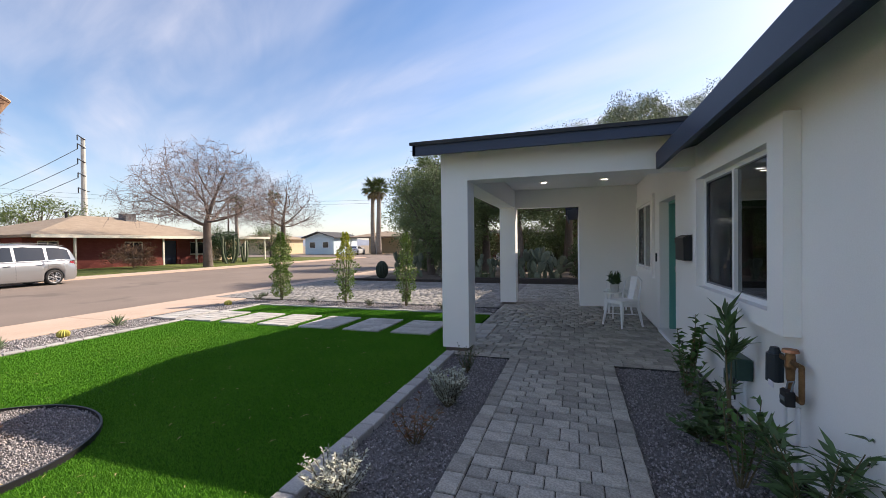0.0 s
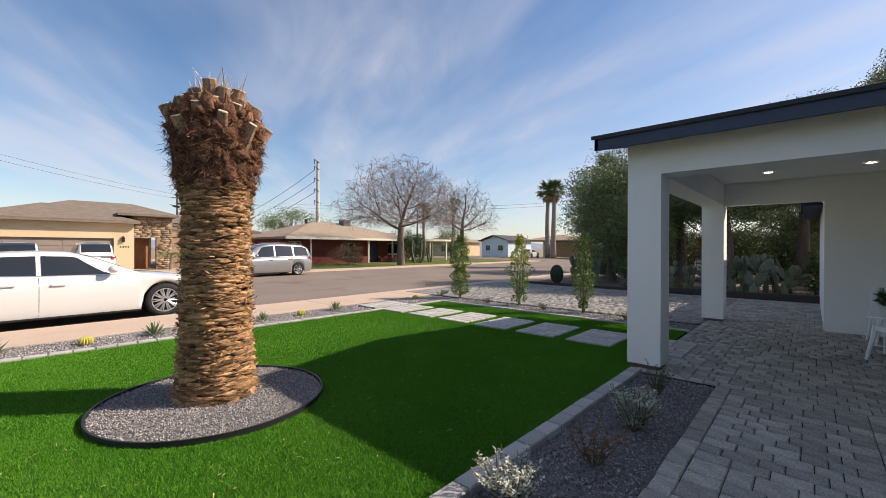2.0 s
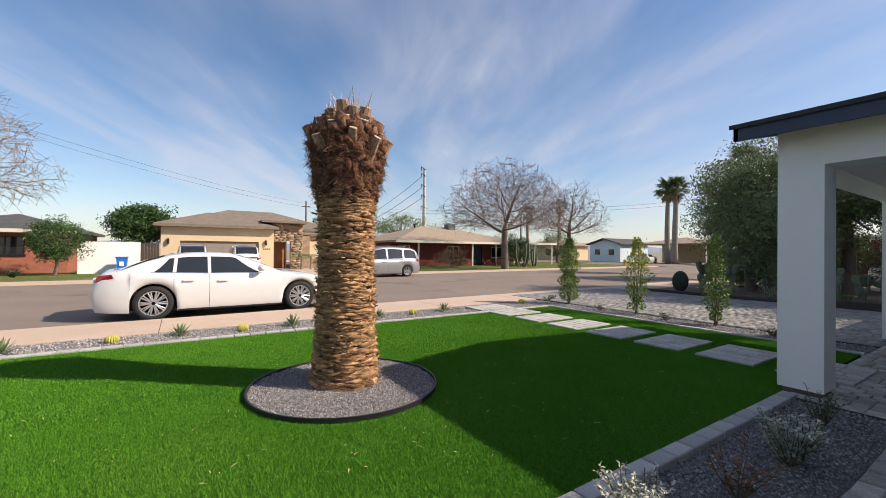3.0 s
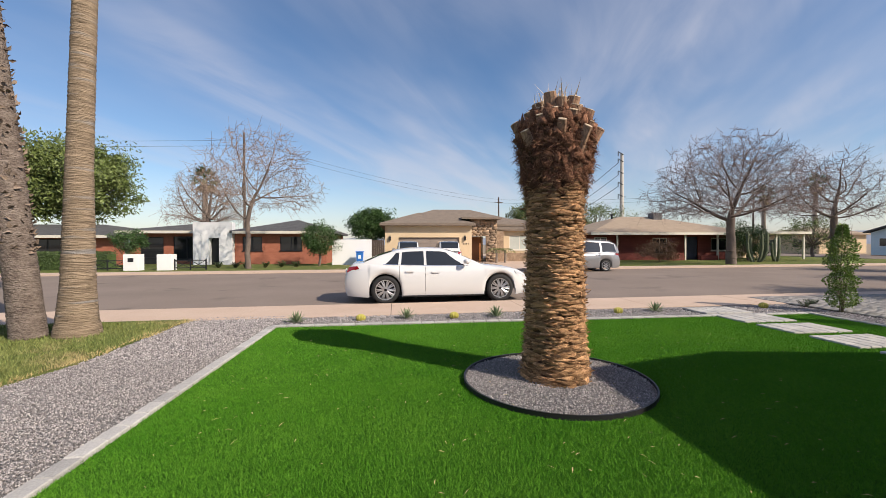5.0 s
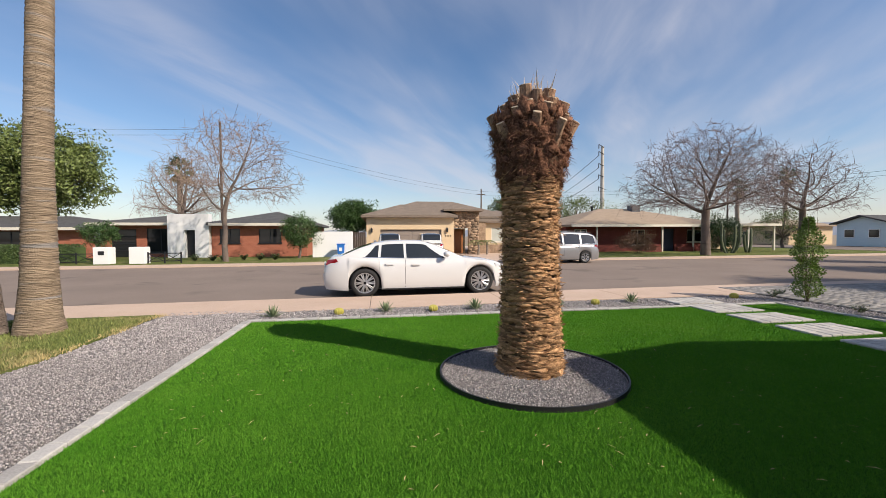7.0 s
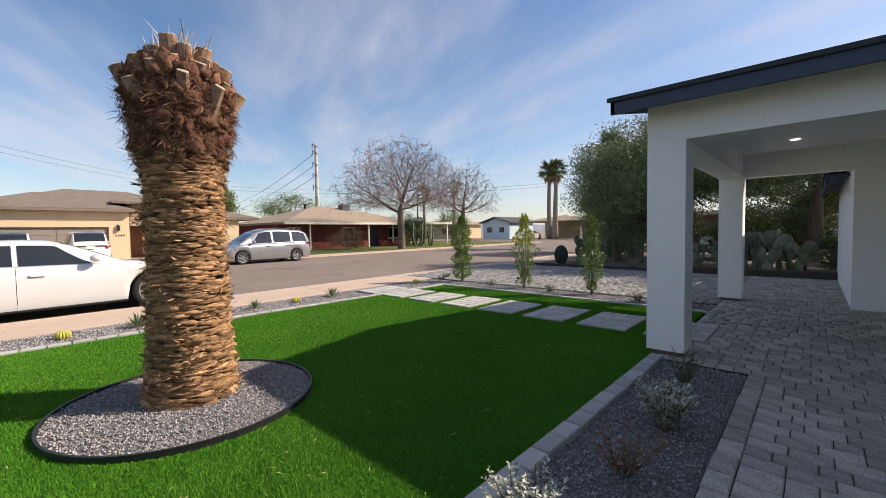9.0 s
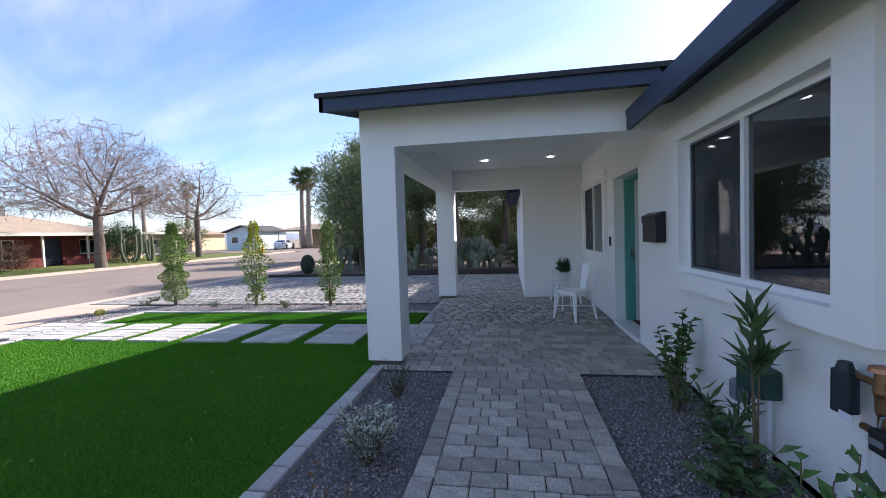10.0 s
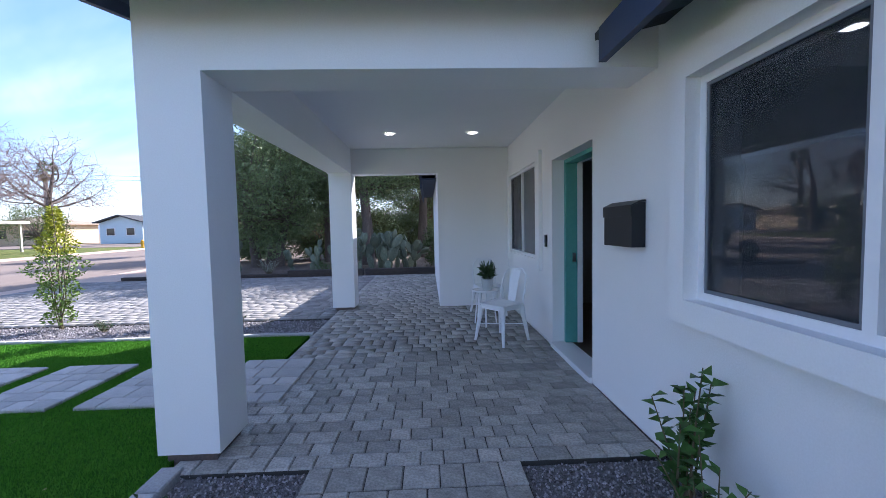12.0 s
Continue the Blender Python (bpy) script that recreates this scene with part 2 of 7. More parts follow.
def strip(bm, xa, xb, y0, y1, z0, z1):
    prism(bm, [(xa + SLOPE * y0, y0), (xb + SLOPE * y0, y0), (xb + SLOPE * y1, y1), (xa + SLOPE * y1, y1)], z0, z1)


bm = bmesh.new()
bmesh.ops.create_grid(bm, x_segments=8, y_segments=8, size=2500, matrix=Matrix.Translation((0, 0, -0.16)))
structure("ground", bm, DIRT, "dry tan desert ground around the lots", "ground")
bm = bmesh.new()
strip(bm, -22.6, -10.25, -70, 62, -0.30, -0.07)
prism(bm, [(-90, 46), (-24.6, 46), (-12.4, 46), (40, 46), (40, 57), (-90, 57)], -0.30, -0.066)
structure("road", bm, ASPHALT, "weathered brownish-grey asphalt street", "road")
bm = bmesh.new()
for k in range(-14, 16):
    strip(bm, -10.25, -8.62, k * 3.0 + 0.006, k * 3.0 + 2.994, -0.30, -0.012)
structure("pavement", bm, CONCRETE, "pinkish concrete pavement slabs along the street", "pavement")
bm = bmesh.new()
strip(bm, -10.24, -8.63, -42, 48, -0.30, -0.018)
structure("pavement_joint", bm, SAND, "dark joint filling between pavement slabs", "pavement")
bm = bmesh.new()
strip(bm, -24.1, -22.6, -70, 44, -0.30, 0.0)
structure("pavement_far", bm, CONCRETE, "pinkish concrete pavement across the street", "pavement")
bm = bmesh.new()
strip(bm, -60, -24.1, 13.0, 44, -0.30, -0.02)
strip(bm, -60, -24.1, -70, -1.2, -0.30, -0.02)
structure("lawn_far", bm, WGRASS, "patchy winter grass in the yards across the street", "grass")
bm = bmesh.new()
strip(bm, -60, -24.1, -1.2, 13.0, -0.30, -0.015)
structure("driveway_far", bm, CONCRETE, "concrete driveway across the street", "driveway")

# ---- own yard ----
LAWN_X0, LAWN_X1, LAWN_Y0, LAWN_Y1 = -7.55, -1.76, -1.95, 8.43
bm = boxes((LAWN_X0, LAWN_Y0, -0.2, LAWN_X1, LAWN_Y1, -0.012))
structure("lawn", bm, TURF, "bright green artificial turf lawn", "lawn")
bm = boxes((-8.95, -3.9, -0.2, LAWN_X0, 9.4, -0.03), (LAWN_X0, -3.9, -0.2, 1.2, LAWN_Y0, -0.03), (LAWN_X0, LAWN_Y1, -0.2, -1.72, 9.4, -0.03),
           (LAWN_X1, LAWN_Y0, -0.2, -0.91, 5.46, -0.035), (0.34, LAWN_Y0, -0.2, 1.3, 5.44, -0.035), (-9.3, 5, -0.2, -8.9, 9.4, -0.04))
structure("gravel_ground", bm, GRAVEL, "fine crushed grey gravel bed", "gravel")
bm = bmesh.new()
prism(bm, [(-8.55, -3.85), (-5.6, -3.75), (-4.4, -4.0), (-2.0, -4.6), (1.5, -5.0), (1.5, -14), (-8.15, -14)], -0.2, -0.005)
structure("grass_neighbour", bm, WGRASS, "yellowing winter grass strip round the fan palms", "grass")
bm = boxes((-0.9, -4.0, -0.2, 0.335, 5.45, -0.014), (-1.72, 5.45, -0.2, 1.25, 15.0, -0.014), (-10.2, 9.42, -0.2, -1.72, 15.0, -0.016))
structure("paving_bed", bm, SAND, "dark sand bed under the pavers", "paving")

# ---- house ----
bm = bmesh.new()
wall_x(bm, 1.21, 1.41, -5.0, 10.1, -0.1, 2.72, [(3.52, 5.16, 0.985, 2.10), (6.53, 7.64, 0.0, 2.09), (8.2, 9.8, 0.95, 2.17)])
structure("wall_front", bm, STUCCO, "smooth white stucco house wall", "wall")
bm = boxes((0.0, 10.1, -0.1, 0.2, 15.5, 2.76), (0.2, 10.1, -0.1, 1.41, 10.3, 2.9))
structure("wall_wing", bm, STUCCO, "white stucco wall of the projecting wing", "wall")
bm = boxes((1.41, -5.0, -0.1, 7.0, -4.8, 2.72), (6.8, -4.8, -0.1, 7.0, 15.5, 2.72), (0.2, 15.3, -0.1, 6.8, 15.5, 2.72))
structure("wall_rear", bm, STUCCO, "white stucco outer walls of the house", "wall")
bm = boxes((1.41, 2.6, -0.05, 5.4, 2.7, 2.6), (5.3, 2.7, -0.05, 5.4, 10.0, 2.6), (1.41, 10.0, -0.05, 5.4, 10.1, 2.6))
structure("wall_room", bm, DARKROOM, "plain interior walls in dimmed grey", "wall")
bm = boxes((1.21, 2.7, -0.06, 5.3, 10.0, 0.004))
structure("floor", bm, WFLOOR, "dark wooden interior floor", "floor")
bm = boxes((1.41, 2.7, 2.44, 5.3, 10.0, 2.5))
structure("ceiling_room", bm, DARKROOM, "plain interior ceiling in dimmed grey", "ceiling")

# porch: posts, beams, ceiling, gable
for i, (x, y) in enumerate(((-1.83, 5.565), (-1.81, 9.965))):
    post = thing("porch_post", pose(x, y, 0), "square white stucco porch post on a recessed base", "post", "porch posts")
    part("shaft", boxes((0, 0, 0.048, 0.37, 0.37, 2.305 if i == 0 else 2.29), bevel=0.0), STUCCO, post)
    part("base", boxes((0.035, 0.035, -0.05, 0.335, 0.335, 0.049)), mat("post_base_block", (0.13, 0.10, 0.085), (0.19, 0.15, 0.13), rough=0.95, fine=60), post, "dark rough concrete base block")
bm = boxes((-1.83, 5.565, 2.305, 1.21, 5.935, 2.76), (-1.83, 5.935, 2.305, -1.46, 9.963, 2.76), (-1.83, 9.963, 2.29, -1.46, 10.1, 2.76), (-1.83, 10.1, 2.29, 0.0, 10.335, 2.76))
structure("beam", bm, STUCCO, "white stucco porch beam", "beam")
bm = boxes((-1.46, 5.937, 2.715, 1.21, 10.098, 2.755))
structure("ceiling_porch", bm, CEIL, "pale grey painted porch ceiling", "ceiling")
EAVE_Y0, EAVE_Y1, RIDGE_Y, EAVE_X = 5.15, 10.75, 7.95, -2.12
RISE = (3.38 - 2.77) / (RIDGE_Y - EAVE_Y0)
bm = bmesh.new()
extrude_profile(bm, [(5.562, 2.755), (10.335, 2.755), (RIDGE_Y, 2.755 + RISE * 2.38)], "x", -1.83, -1.63)
structure("wall_gable", bm, STUCCO, "white stucco gable over the porch beam", "wall")
bm = bmesh.new()
T = 0.045
extrude_profile(bm, [(EAVE_Y0, 2.77), (RIDGE_Y, 3.38), (EAVE_Y1, 2.77), (EAVE_Y1, 2.77 - T), (RIDGE_Y, 3.38 - T), (EAVE_Y0, 2.77 - T)], "x", EAVE_X, 4.2)
structure("roof_porch", bm, SHINGLE, "dark shingle roof over the porch", "roof")
bm = bmesh.new()
extrude_profile(bm, [(EAVE_Y0 + 0.03, 2.735), (EAVE_Y0 + 0.07, 2.735), (EAVE_Y0 + 0.07, 2.60), (EAVE_Y0 + 0.03, 2.60)], "x", EAVE_X + 0.03, 1.0)
extrude_profile(bm, [(EAVE_Y0 + 0.03, 2.73), (RIDGE_Y, 3.335), (EAVE_Y1 - 0.03, 2.73), (EAVE_Y1 - 0.03, 2.60), (RIDGE_Y, 3.20), (EAVE_Y0 + 0.03, 2.60)], "x", EAVE_X + 0.03, EAVE_X + 0.07)
structure("trim_porch_fascia", bm, NAVY, "dark navy painted porch fascia boards", "fascia")
bm = bmesh.new()
extrude_profile(bm, [(EAVE_Y0 + 0.07, 2.62), (5.562, 2.70), (5.562, 2.74), (EAVE_Y0 + 0.07, 2.73)], "x", EAVE_X + 0.07, 1.2)
extrude_profile(bm, [(5.562, 2.765), (RIDGE_Y, 3.28), (10.335, 2.765), (10.335, 2.735 + 0.08), (RIDGE_Y, 3.32), (5.562, 2.735 + 0.08)], "x", EAVE_X + 0.07, -1.83)
structure("trim_porch_soffit", bm, NAVY, "dark navy painted soffit boards", "soffit")
# main roof
bm = bmesh.new()
extrude_profile(bm, [(0.80, 2.47), (4.2, 3.25), (7.6, 2.47), (7.6, 2.43), (4.2, 3.21), (0.80, 2.43)], "y", -5.4, 5.5)
extrude_profile(bm, [(1.42, 2.80), (4.2, 3.25), (7.6, 2.47), (7.6, 2.43), (4.2, 3.21), (1.42, 2.76)], "y", 5.5, 16)
structure("roof_main", bm, SHINGLE, "dark shingle main roof", "roof")
bm = boxes((0.78, -5.4, 2.27, 0.82, 5.40, 2.455))
structure("trim_main_fascia", bm, NAVY, "dark navy painted main fascia board", "fascia")
bm = bmesh.new()
extrude_profile(bm, [(0.82, 2.40), (1.21, 2.52), (1.21, 2.545), (0.82, 2.43)], "y", -5.4, 5.30)
structure("trim_main_soffit", bm, NAVY, "dark navy painted main soffit", "soffit")
bm = boxes((-0.32, 11.2, 2.15, -0.28, 16, 2.38), (-0.28, 11.2, 2.30, 0.0, 16, 2.34))
structure("trim_wing_fascia", bm, NAVY, "dark navy fascia of the wing roof", "fascia")
bm = bmesh.new()
extrude_profile(bm, [(-0.34, 2.39), (1.6, 2.9), (1.6, 2.94), (-0.34, 2.43)], "y", 10.9, 16)
structure("roof_wing", bm, SHINGLE, "dark shingle roof of the wing", "roof")

# ---- windows, door and fittings of the house ----


SCREENF = mat("screen_frame_grey", (0.16, 0.17, 0.19), rough=0.5, bump=0)
SCREEN = mat("insect_screen_mesh", (0.06, 0.065, 0.07), rough=0.8, bump=0)
SCREEN.node_tree.nodes["Principled BSDF"].inputs["Alpha"].default_value = 0.25


def window(name, y0, y1, z0, z1, mull, pop, trim, label):
    w = tagged(new(name), label, "window", kind="structure")
    fx0, fx1, f = 1.192, 1.25, 0.04
    part("window_frame", boxes((fx0, y0, z0, fx1, y0 + f, z1), (fx0, y1 - f, z0, fx1, y1, z1), (fx0, y0 + f, z0, fx1, y1 - f, z0 + f), (fx0, y0 + f, z1 - f, fx1, y1 - f, z1),
         (fx0 - 0.004, mull - 0.022, z0 + f, fx1 - 0.004, mull + 0.022, z1 - f)), WHITEP, w, "white vinyl sliding frame")
    for a, b in ((y0 + f, mull - 0.022), (mull + 0.022, y1 - f)):
        g = part("pane", boxes((1.216, a, z0 + f, 1.222, b, z1 - f)), GLASS, w)
        g.visible_shadow = False
    s = 0.018
    a, b, c, d = mull + 0.022, y1 - f, z0 + f, z1 - f
    part("screen_frame", boxes((1.198, a, c, 1.208, a + s, d), (1.198, b - s, c, 1.208, b, d), (1.198, a + s, c, 1.208, b - s, c + s), (1.198, a + s, d - s, 1.208, b - s, d)), SCREENF, w, "grey insect screen frame")
    g = part("insect_screen", boxes((1.202, a + s, c + s, 1.2035, b - s, d - s)), SCREEN, w, "fine dark insect screen")
    g.visible_shadow = False
    ty0, ty1, tz0, tz1 = trim
    part("stucco_surround", boxes((pop, ty0, z1, 1.208, ty1, tz1), (pop, ty0, tz0, 1.208, ty1, z0), (pop, ty0, z0, 1.208, y0, z1), (pop, y1, z0, 1.208, ty1, z1)), STUCCO, w, "raised white stucco surround")
    return w


window("window_1", 3.52, 5.16, 0.985, 2.10, 4.35, 1.115, (3.30, 5.28, 0.86, 2.24), "wide two-part sliding window in a raised stucco surround")
window("window_2", 8.2, 9.8, 0.95, 2.17, 9.0, 1.165, (8.02, 9.97, 0.82, 2.28), "sliding window with white frame under the porch")

door = tagged(new("door_1"), "teal front door standing open into the room", "door", kind="structure")
# the leaf is swung inward along the near jamb
dl = bmesh.new()
X0, X1, Y0, Y1 = 1.50, 2.44, 6.535, 6.578
GX0, GX1 = 1.66, 2.28
box(dl, X0, Y0, 0.055, GX0, Y1, 2.045)
box(dl, GX1, Y0, 0.055, X1, Y1, 2.045)
box(dl, GX0, Y0, 0.055, GX1, Y1, 0.24)
box(dl, GX0, Y0, 1.90, GX1, Y1, 2.045)
door_leaf = part("door_leaf", dl, TEAL, door, "teal painted door leaf")
b_ = 0.03
part("glazing_bead", boxes((GX0, Y1 - 0.02, 0.24, GX0 + b_, Y1 + 0.008, 1.90), (GX1 - b_, Y1 - 0.02, 0.24, GX1, Y1 + 0.008, 1.90), (GX0 + b_, Y1 - 0.02, 0.24, GX1 - b_, Y1 + 0.008, 0.24 + b_),
     (GX0 + b_, Y1 - 0.02, 1.90 - b_, GX1 - b_, Y1 + 0.008, 1.90)), WHITEP, door_leaf, "white glazing bead")
part("pane", boxes((GX0 + b_, Y0 + 0.016, 0.24 + b_, GX1 - b_, Y0 + 0.024, 1.90 - b_)), GLASS, door_leaf, "dark glass light")
NICKEL = mat("brushed_nickel", (0.55, 0.54, 0.52), rough=0.3, metal=1.0, bump=0)
hb = bmesh.new()
tube(hb, [(2.36, Y1, 1.0), (2.36, Y1 + 0.055, 1.0), (2.26, Y1 + 0.055, 1.0)], 0.010, 8)
box(hb, 2.335, Y1 + 0.001, 0.91, 2.385, Y1 + 0.008, 1.16)
part("door_handle", hb, NICKEL, door_leaf, "brushed nickel lever handle")
dfm = part("door_frame", boxes((1.345, 7.585, 0.05, 1.475, 7.638, 2.088), (1.345, 6.532, 0.05, 1.475, 6.534, 2.088), (1.345, 6.534, 2.05, 1.475, 7.585, 2.088)), TEAL, door, "teal painted door frame")
part("casing", boxes((1.477, 7.57, 0.05, 1.53, 7.66, 2.10), (1.477, 6.60, 2.052, 1.53, 7.57, 2.10)), WHITEP, dfm, "white inner casing")
part("strike_plate", boxes((1.42, 7.579, 0.96, 1.455, 7.584, 1.06)), NICKEL, dfm, "steel strike plate")
part("threshold", boxes((1.18, 6.535, -0.02, 1.42, 7.635, 0.05), bevel=0.004), WHITEP, door, "pale raised threshold")

mb = thing("mailbox", pose(1.205, 5.885, 1.225), "matt black wall-mounted mailbox beside the window", "mailbox")
bm = bmesh.new()
extrude_profile(bm, [(0.0, 0.0), (0.0, 0.29), (-0.03, 0.29), (-0.09, 0.265), (-0.09, 0.0)], "y", -0.20, 0.20)
part("body", bm, BLACKM, mb)
bm = bmesh.new()
extrude_profile(bm, [(0.0, 0.292), (0.0, 0.304), (-0.03, 0.304), (-0.098, 0.272), (-0.098, 0.20), (-0.092, 0.20), (-0.092, 0.266), (-0.03, 0.292)], "y", -0.205, 0.205)
part("lid", bm, BLACKM, mb, "hinged sloping lid")

bell = thing("doorbell", pose(1.208, 7.84, 1.19), "small dark doorbell on the stucco wall", "doorbell")
part("case", boxes((-0.022, -0.025, -0.07, 0, 0.025, 0.07), bevel=0.004), BLACKP, bell)
part("button", boxes((-0.027, -0.013, -0.05, -0.0225, 0.013, -0.024)), mat("bell_button", (0.3, 0.3, 0.32), rough=0.3, bump=0), bell, "grey push button")

RING = mat("lamp_trim", (0.75, 0.75, 0.75), rough=0.5, bump=0)


def downlight(x, y, z, label, group):
    l = thing("recessed_ceiling_light", pose(x, y, z), label, "ceiling light", group)
    bm = bmesh.new()
    bmesh.ops.create_circle(bm, cap_ends=True, radius=0.06, segments=28, matrix=Matrix.Translation((0, 0, -0.006)) @ Matrix.Rotation(math.pi, 4, "X"))
    part("lens", bm, LAMP, l, "lit warm white lens")
    bm = bmesh.new()
    n = 28
    for (r0, z0), (r1, z1) in (((0.06, -0.008), (0.082, -0.008)), ((0.082, -0.008), (0.086, -0.001))):
        a = [bm.verts.new((r0 * math.cos(t), r0 * math.sin(t), z0)) for t in (2 * math.pi * k / n for k in range(n))]
        b = [bm.verts.new((r1 * math.cos(t), r1 * math.sin(t), z1)) for t in (2 * math.pi * k / n for k in range(n))]
        for k in range(n):
            bm.faces.new((a[k], b[k], b[(k + 1) % n], a[(k + 1) % n]))
    bmesh.ops.recalc_face_normals(bm, faces=bm.faces[:])
    part("trim_ring", bm, RING, l, "white trim ring")


for x in (-0.70, 0.48):
    downlight(x, 9.0, 2.713, "lit recessed round light in the porch ceiling", "porch ceiling lights")
downlight(2.31, 6.87, 2.436, "lit recessed round light in the room ceiling", "room ceiling lights")
downlight(2.18, 5.35, 2.436, "lit recessed round light in the room ceiling", "room ceiling lights")

# ---- chairs, table and pot on the porch ----
CHAIRW = mat("white_powder_coat", (0.78, 0.79, 0.79), (0.83, 0.83, 0.83), rough=0.35, fine=30, bump=0.05, depth=0.001, metal=0.0, spec=0.6)


def metal_chair(m, label):
    c = thing("metal_chair", m, label, "chair", "porch chairs")
    bm = bmesh.new()
    s = 0.19
    box(bm, -s, -s, 0.435, s, s, 0.455, bevel=0.009)
    box(bm, -s + 0.005, -s + 0.005, 0.395, s - 0.005, -s + 0.012, 0.435)
    box(bm, -s + 0.005, s - 0.012, 0.395, s - 0.005, s - 0.005, 0.435)
    box(bm, -s + 0.005, -s + 0.012, 0.395, -s + 0.012, s - 0.012, 0.435)
    box(bm, s - 0.012, -s + 0.012, 0.395, s - 0.005, s - 0.012, 0.435)
    part("seat", bm, CHAIRW, c)
    for sx in (-1, 1):
        for sy in (-1, 1):
            bm = bmesh.new()
            tube(bm, [(sx * 0.165, sy * 0.165, 0.435), (sx * 0.185, sy * 0.185, 0.28), (sx * 0.225, sy * 0.225, 0.0)], [0.036, 0.026, 0.016], 6)
            part("leg", bm, CHAIRW, c)
    bm = bmesh.new()
    tube(bm, [(-0.175, 0.175, 0.44), (-0.185, 0.215, 0.62), (-0.165, 0.255, 0.78), (-0.10, 0.272, 0.845), (0.10, 0.272, 0.845), (0.165, 0.255, 0.78), (0.185, 0.215, 0.62), (0.175, 0.175, 0.44)], 0.0125, 8)
    part("back_frame", bm, CHAIRW, c, "bent tube back frame")
    bm = bmesh.new()
    lo = [(-0.055, 0.178, 0.45), (0.055, 0.178, 0.45)]
    hi = [(-0.075, 0.272, 0.84), (0.075, 0.272, 0.84)]
    vs = [bm.verts.new(p) for p in (lo[0], lo[1], hi[1], hi[0])] + [bm.verts.new((x, y + 0.006, z)) for x, y, z in (lo[0], lo[1], hi[1], hi[0])]
    for f in ((0, 1, 2, 3), (7, 6, 5, 4), (0, 4, 5, 1), (1, 5, 6, 2), (2, 6, 7, 3), (3, 7, 4, 0)):
        bm.faces.new([vs[i] for i in f])
    part("back_slat", bm, CHAIRW, c, "flat central back slat")
    bm = bmesh.new()
    tube(bm, [(-0.20, -0.20, 0.2), (0.20, 0.20, 0.2)], 0.006, 6)
    tube(bm, [(0.20, -0.20, 0.206), (-0.20, 0.20, 0.206)], 0.006, 6)
    part("brace", bm, CHAIRW, c, "thin crossed leg brace")
    return c


metal_chair(pose(0.68, 7.93, 0, 0, 0, -52), "white metal cafe chair on the porch pavers")
metal_chair(pose(0.74, 9.42, 0, 0, 0, 8), "white metal cafe chair behind the small table")
tb = thing("side_table", pose(0.60, 8.72, 0), "small round white metal side table", "table")
bm = bmesh.new()
bmesh.ops.create_cone(bm, cap_ends=True, segments=28, radius1=0.185, radius2=0.185, depth=0.022, matrix=Matrix.Translation((0, 0, 0.485)))
part("tabletop", bm, CHAIRW, tb)
for k in range(3):
    a = 2 * math.pi * k / 3 + 0.4
    bm = bmesh.new()
    tube(bm, [(0.12 * math.cos(a), 0.12 * math.sin(a), 0.475), (0.175 * math.cos(a), 0.175 * math.sin(a), 0.0)], [0.012, 0.009], 6)
    part("leg", bm, CHAIRW, tb)

# ---- leafy plants ----
rnd = random.Random(11)


def leafmat(name, a, b, rough=0.5, vary=0.3):
    return mat(name, a, b, rough=rough, big=3, fine=25, bump=0.15, depth=0.003, vary=vary, island=True, spec=0.35)


LEAF = leafmat("shrub_leaf", (0.045, 0.11, 0.02), (0.09, 0.19, 0.04))
LEAF_Y = leafmat("yellow_leaf", (0.30, 0.34, 0.02), (0.48, 0.46, 0.04))
LEAF_COL = leafmat("bright_shrub_leaf", (0.10, 0.18, 0.03), (0.21, 0.29, 0.06))
LEAF_D = leafmat("dark_leaf", (0.025, 0.055, 0.018), (0.055, 0.10, 0.03))
LEAF_S = leafmat("silver_leaf", (0.36, 0.39, 0.31), (0.56, 0.58, 0.48), rough=0.8)
LEAF_W = leafmat("pale_silver_leaf", (0.45, 0.46, 0.38), (0.62, 0.62, 0.52), rough=0.85)
LEAF_B = leafmat("dry_brown_leaf", (0.13, 0.065, 0.035), (0.25, 0.13, 0.07), rough=0.85)
LEAF_O = leafmat("oleander_leaf", (0.05, 0.10, 0.035), (0.10, 0.17, 0.06))
LEAF_A = leafmat("agave_leaf", (0.16, 0.22, 0.11), (0.27, 0.33, 0.18), rough=0.6)
STEM = mat("green_brown_stem", (0.10, 0.085, 0.04), (0.17, 0.13, 0.07), rough=0.85, fine=60, bump=0.3)
BARK = mat("grey_brown_bark", (0.10, 0.075, 0.06), (0.19, 0.15, 0.125), rough=0.95, big=4, fine=40, bump=0.8, depth=0.015, stretch=(1, 1, 0.35))


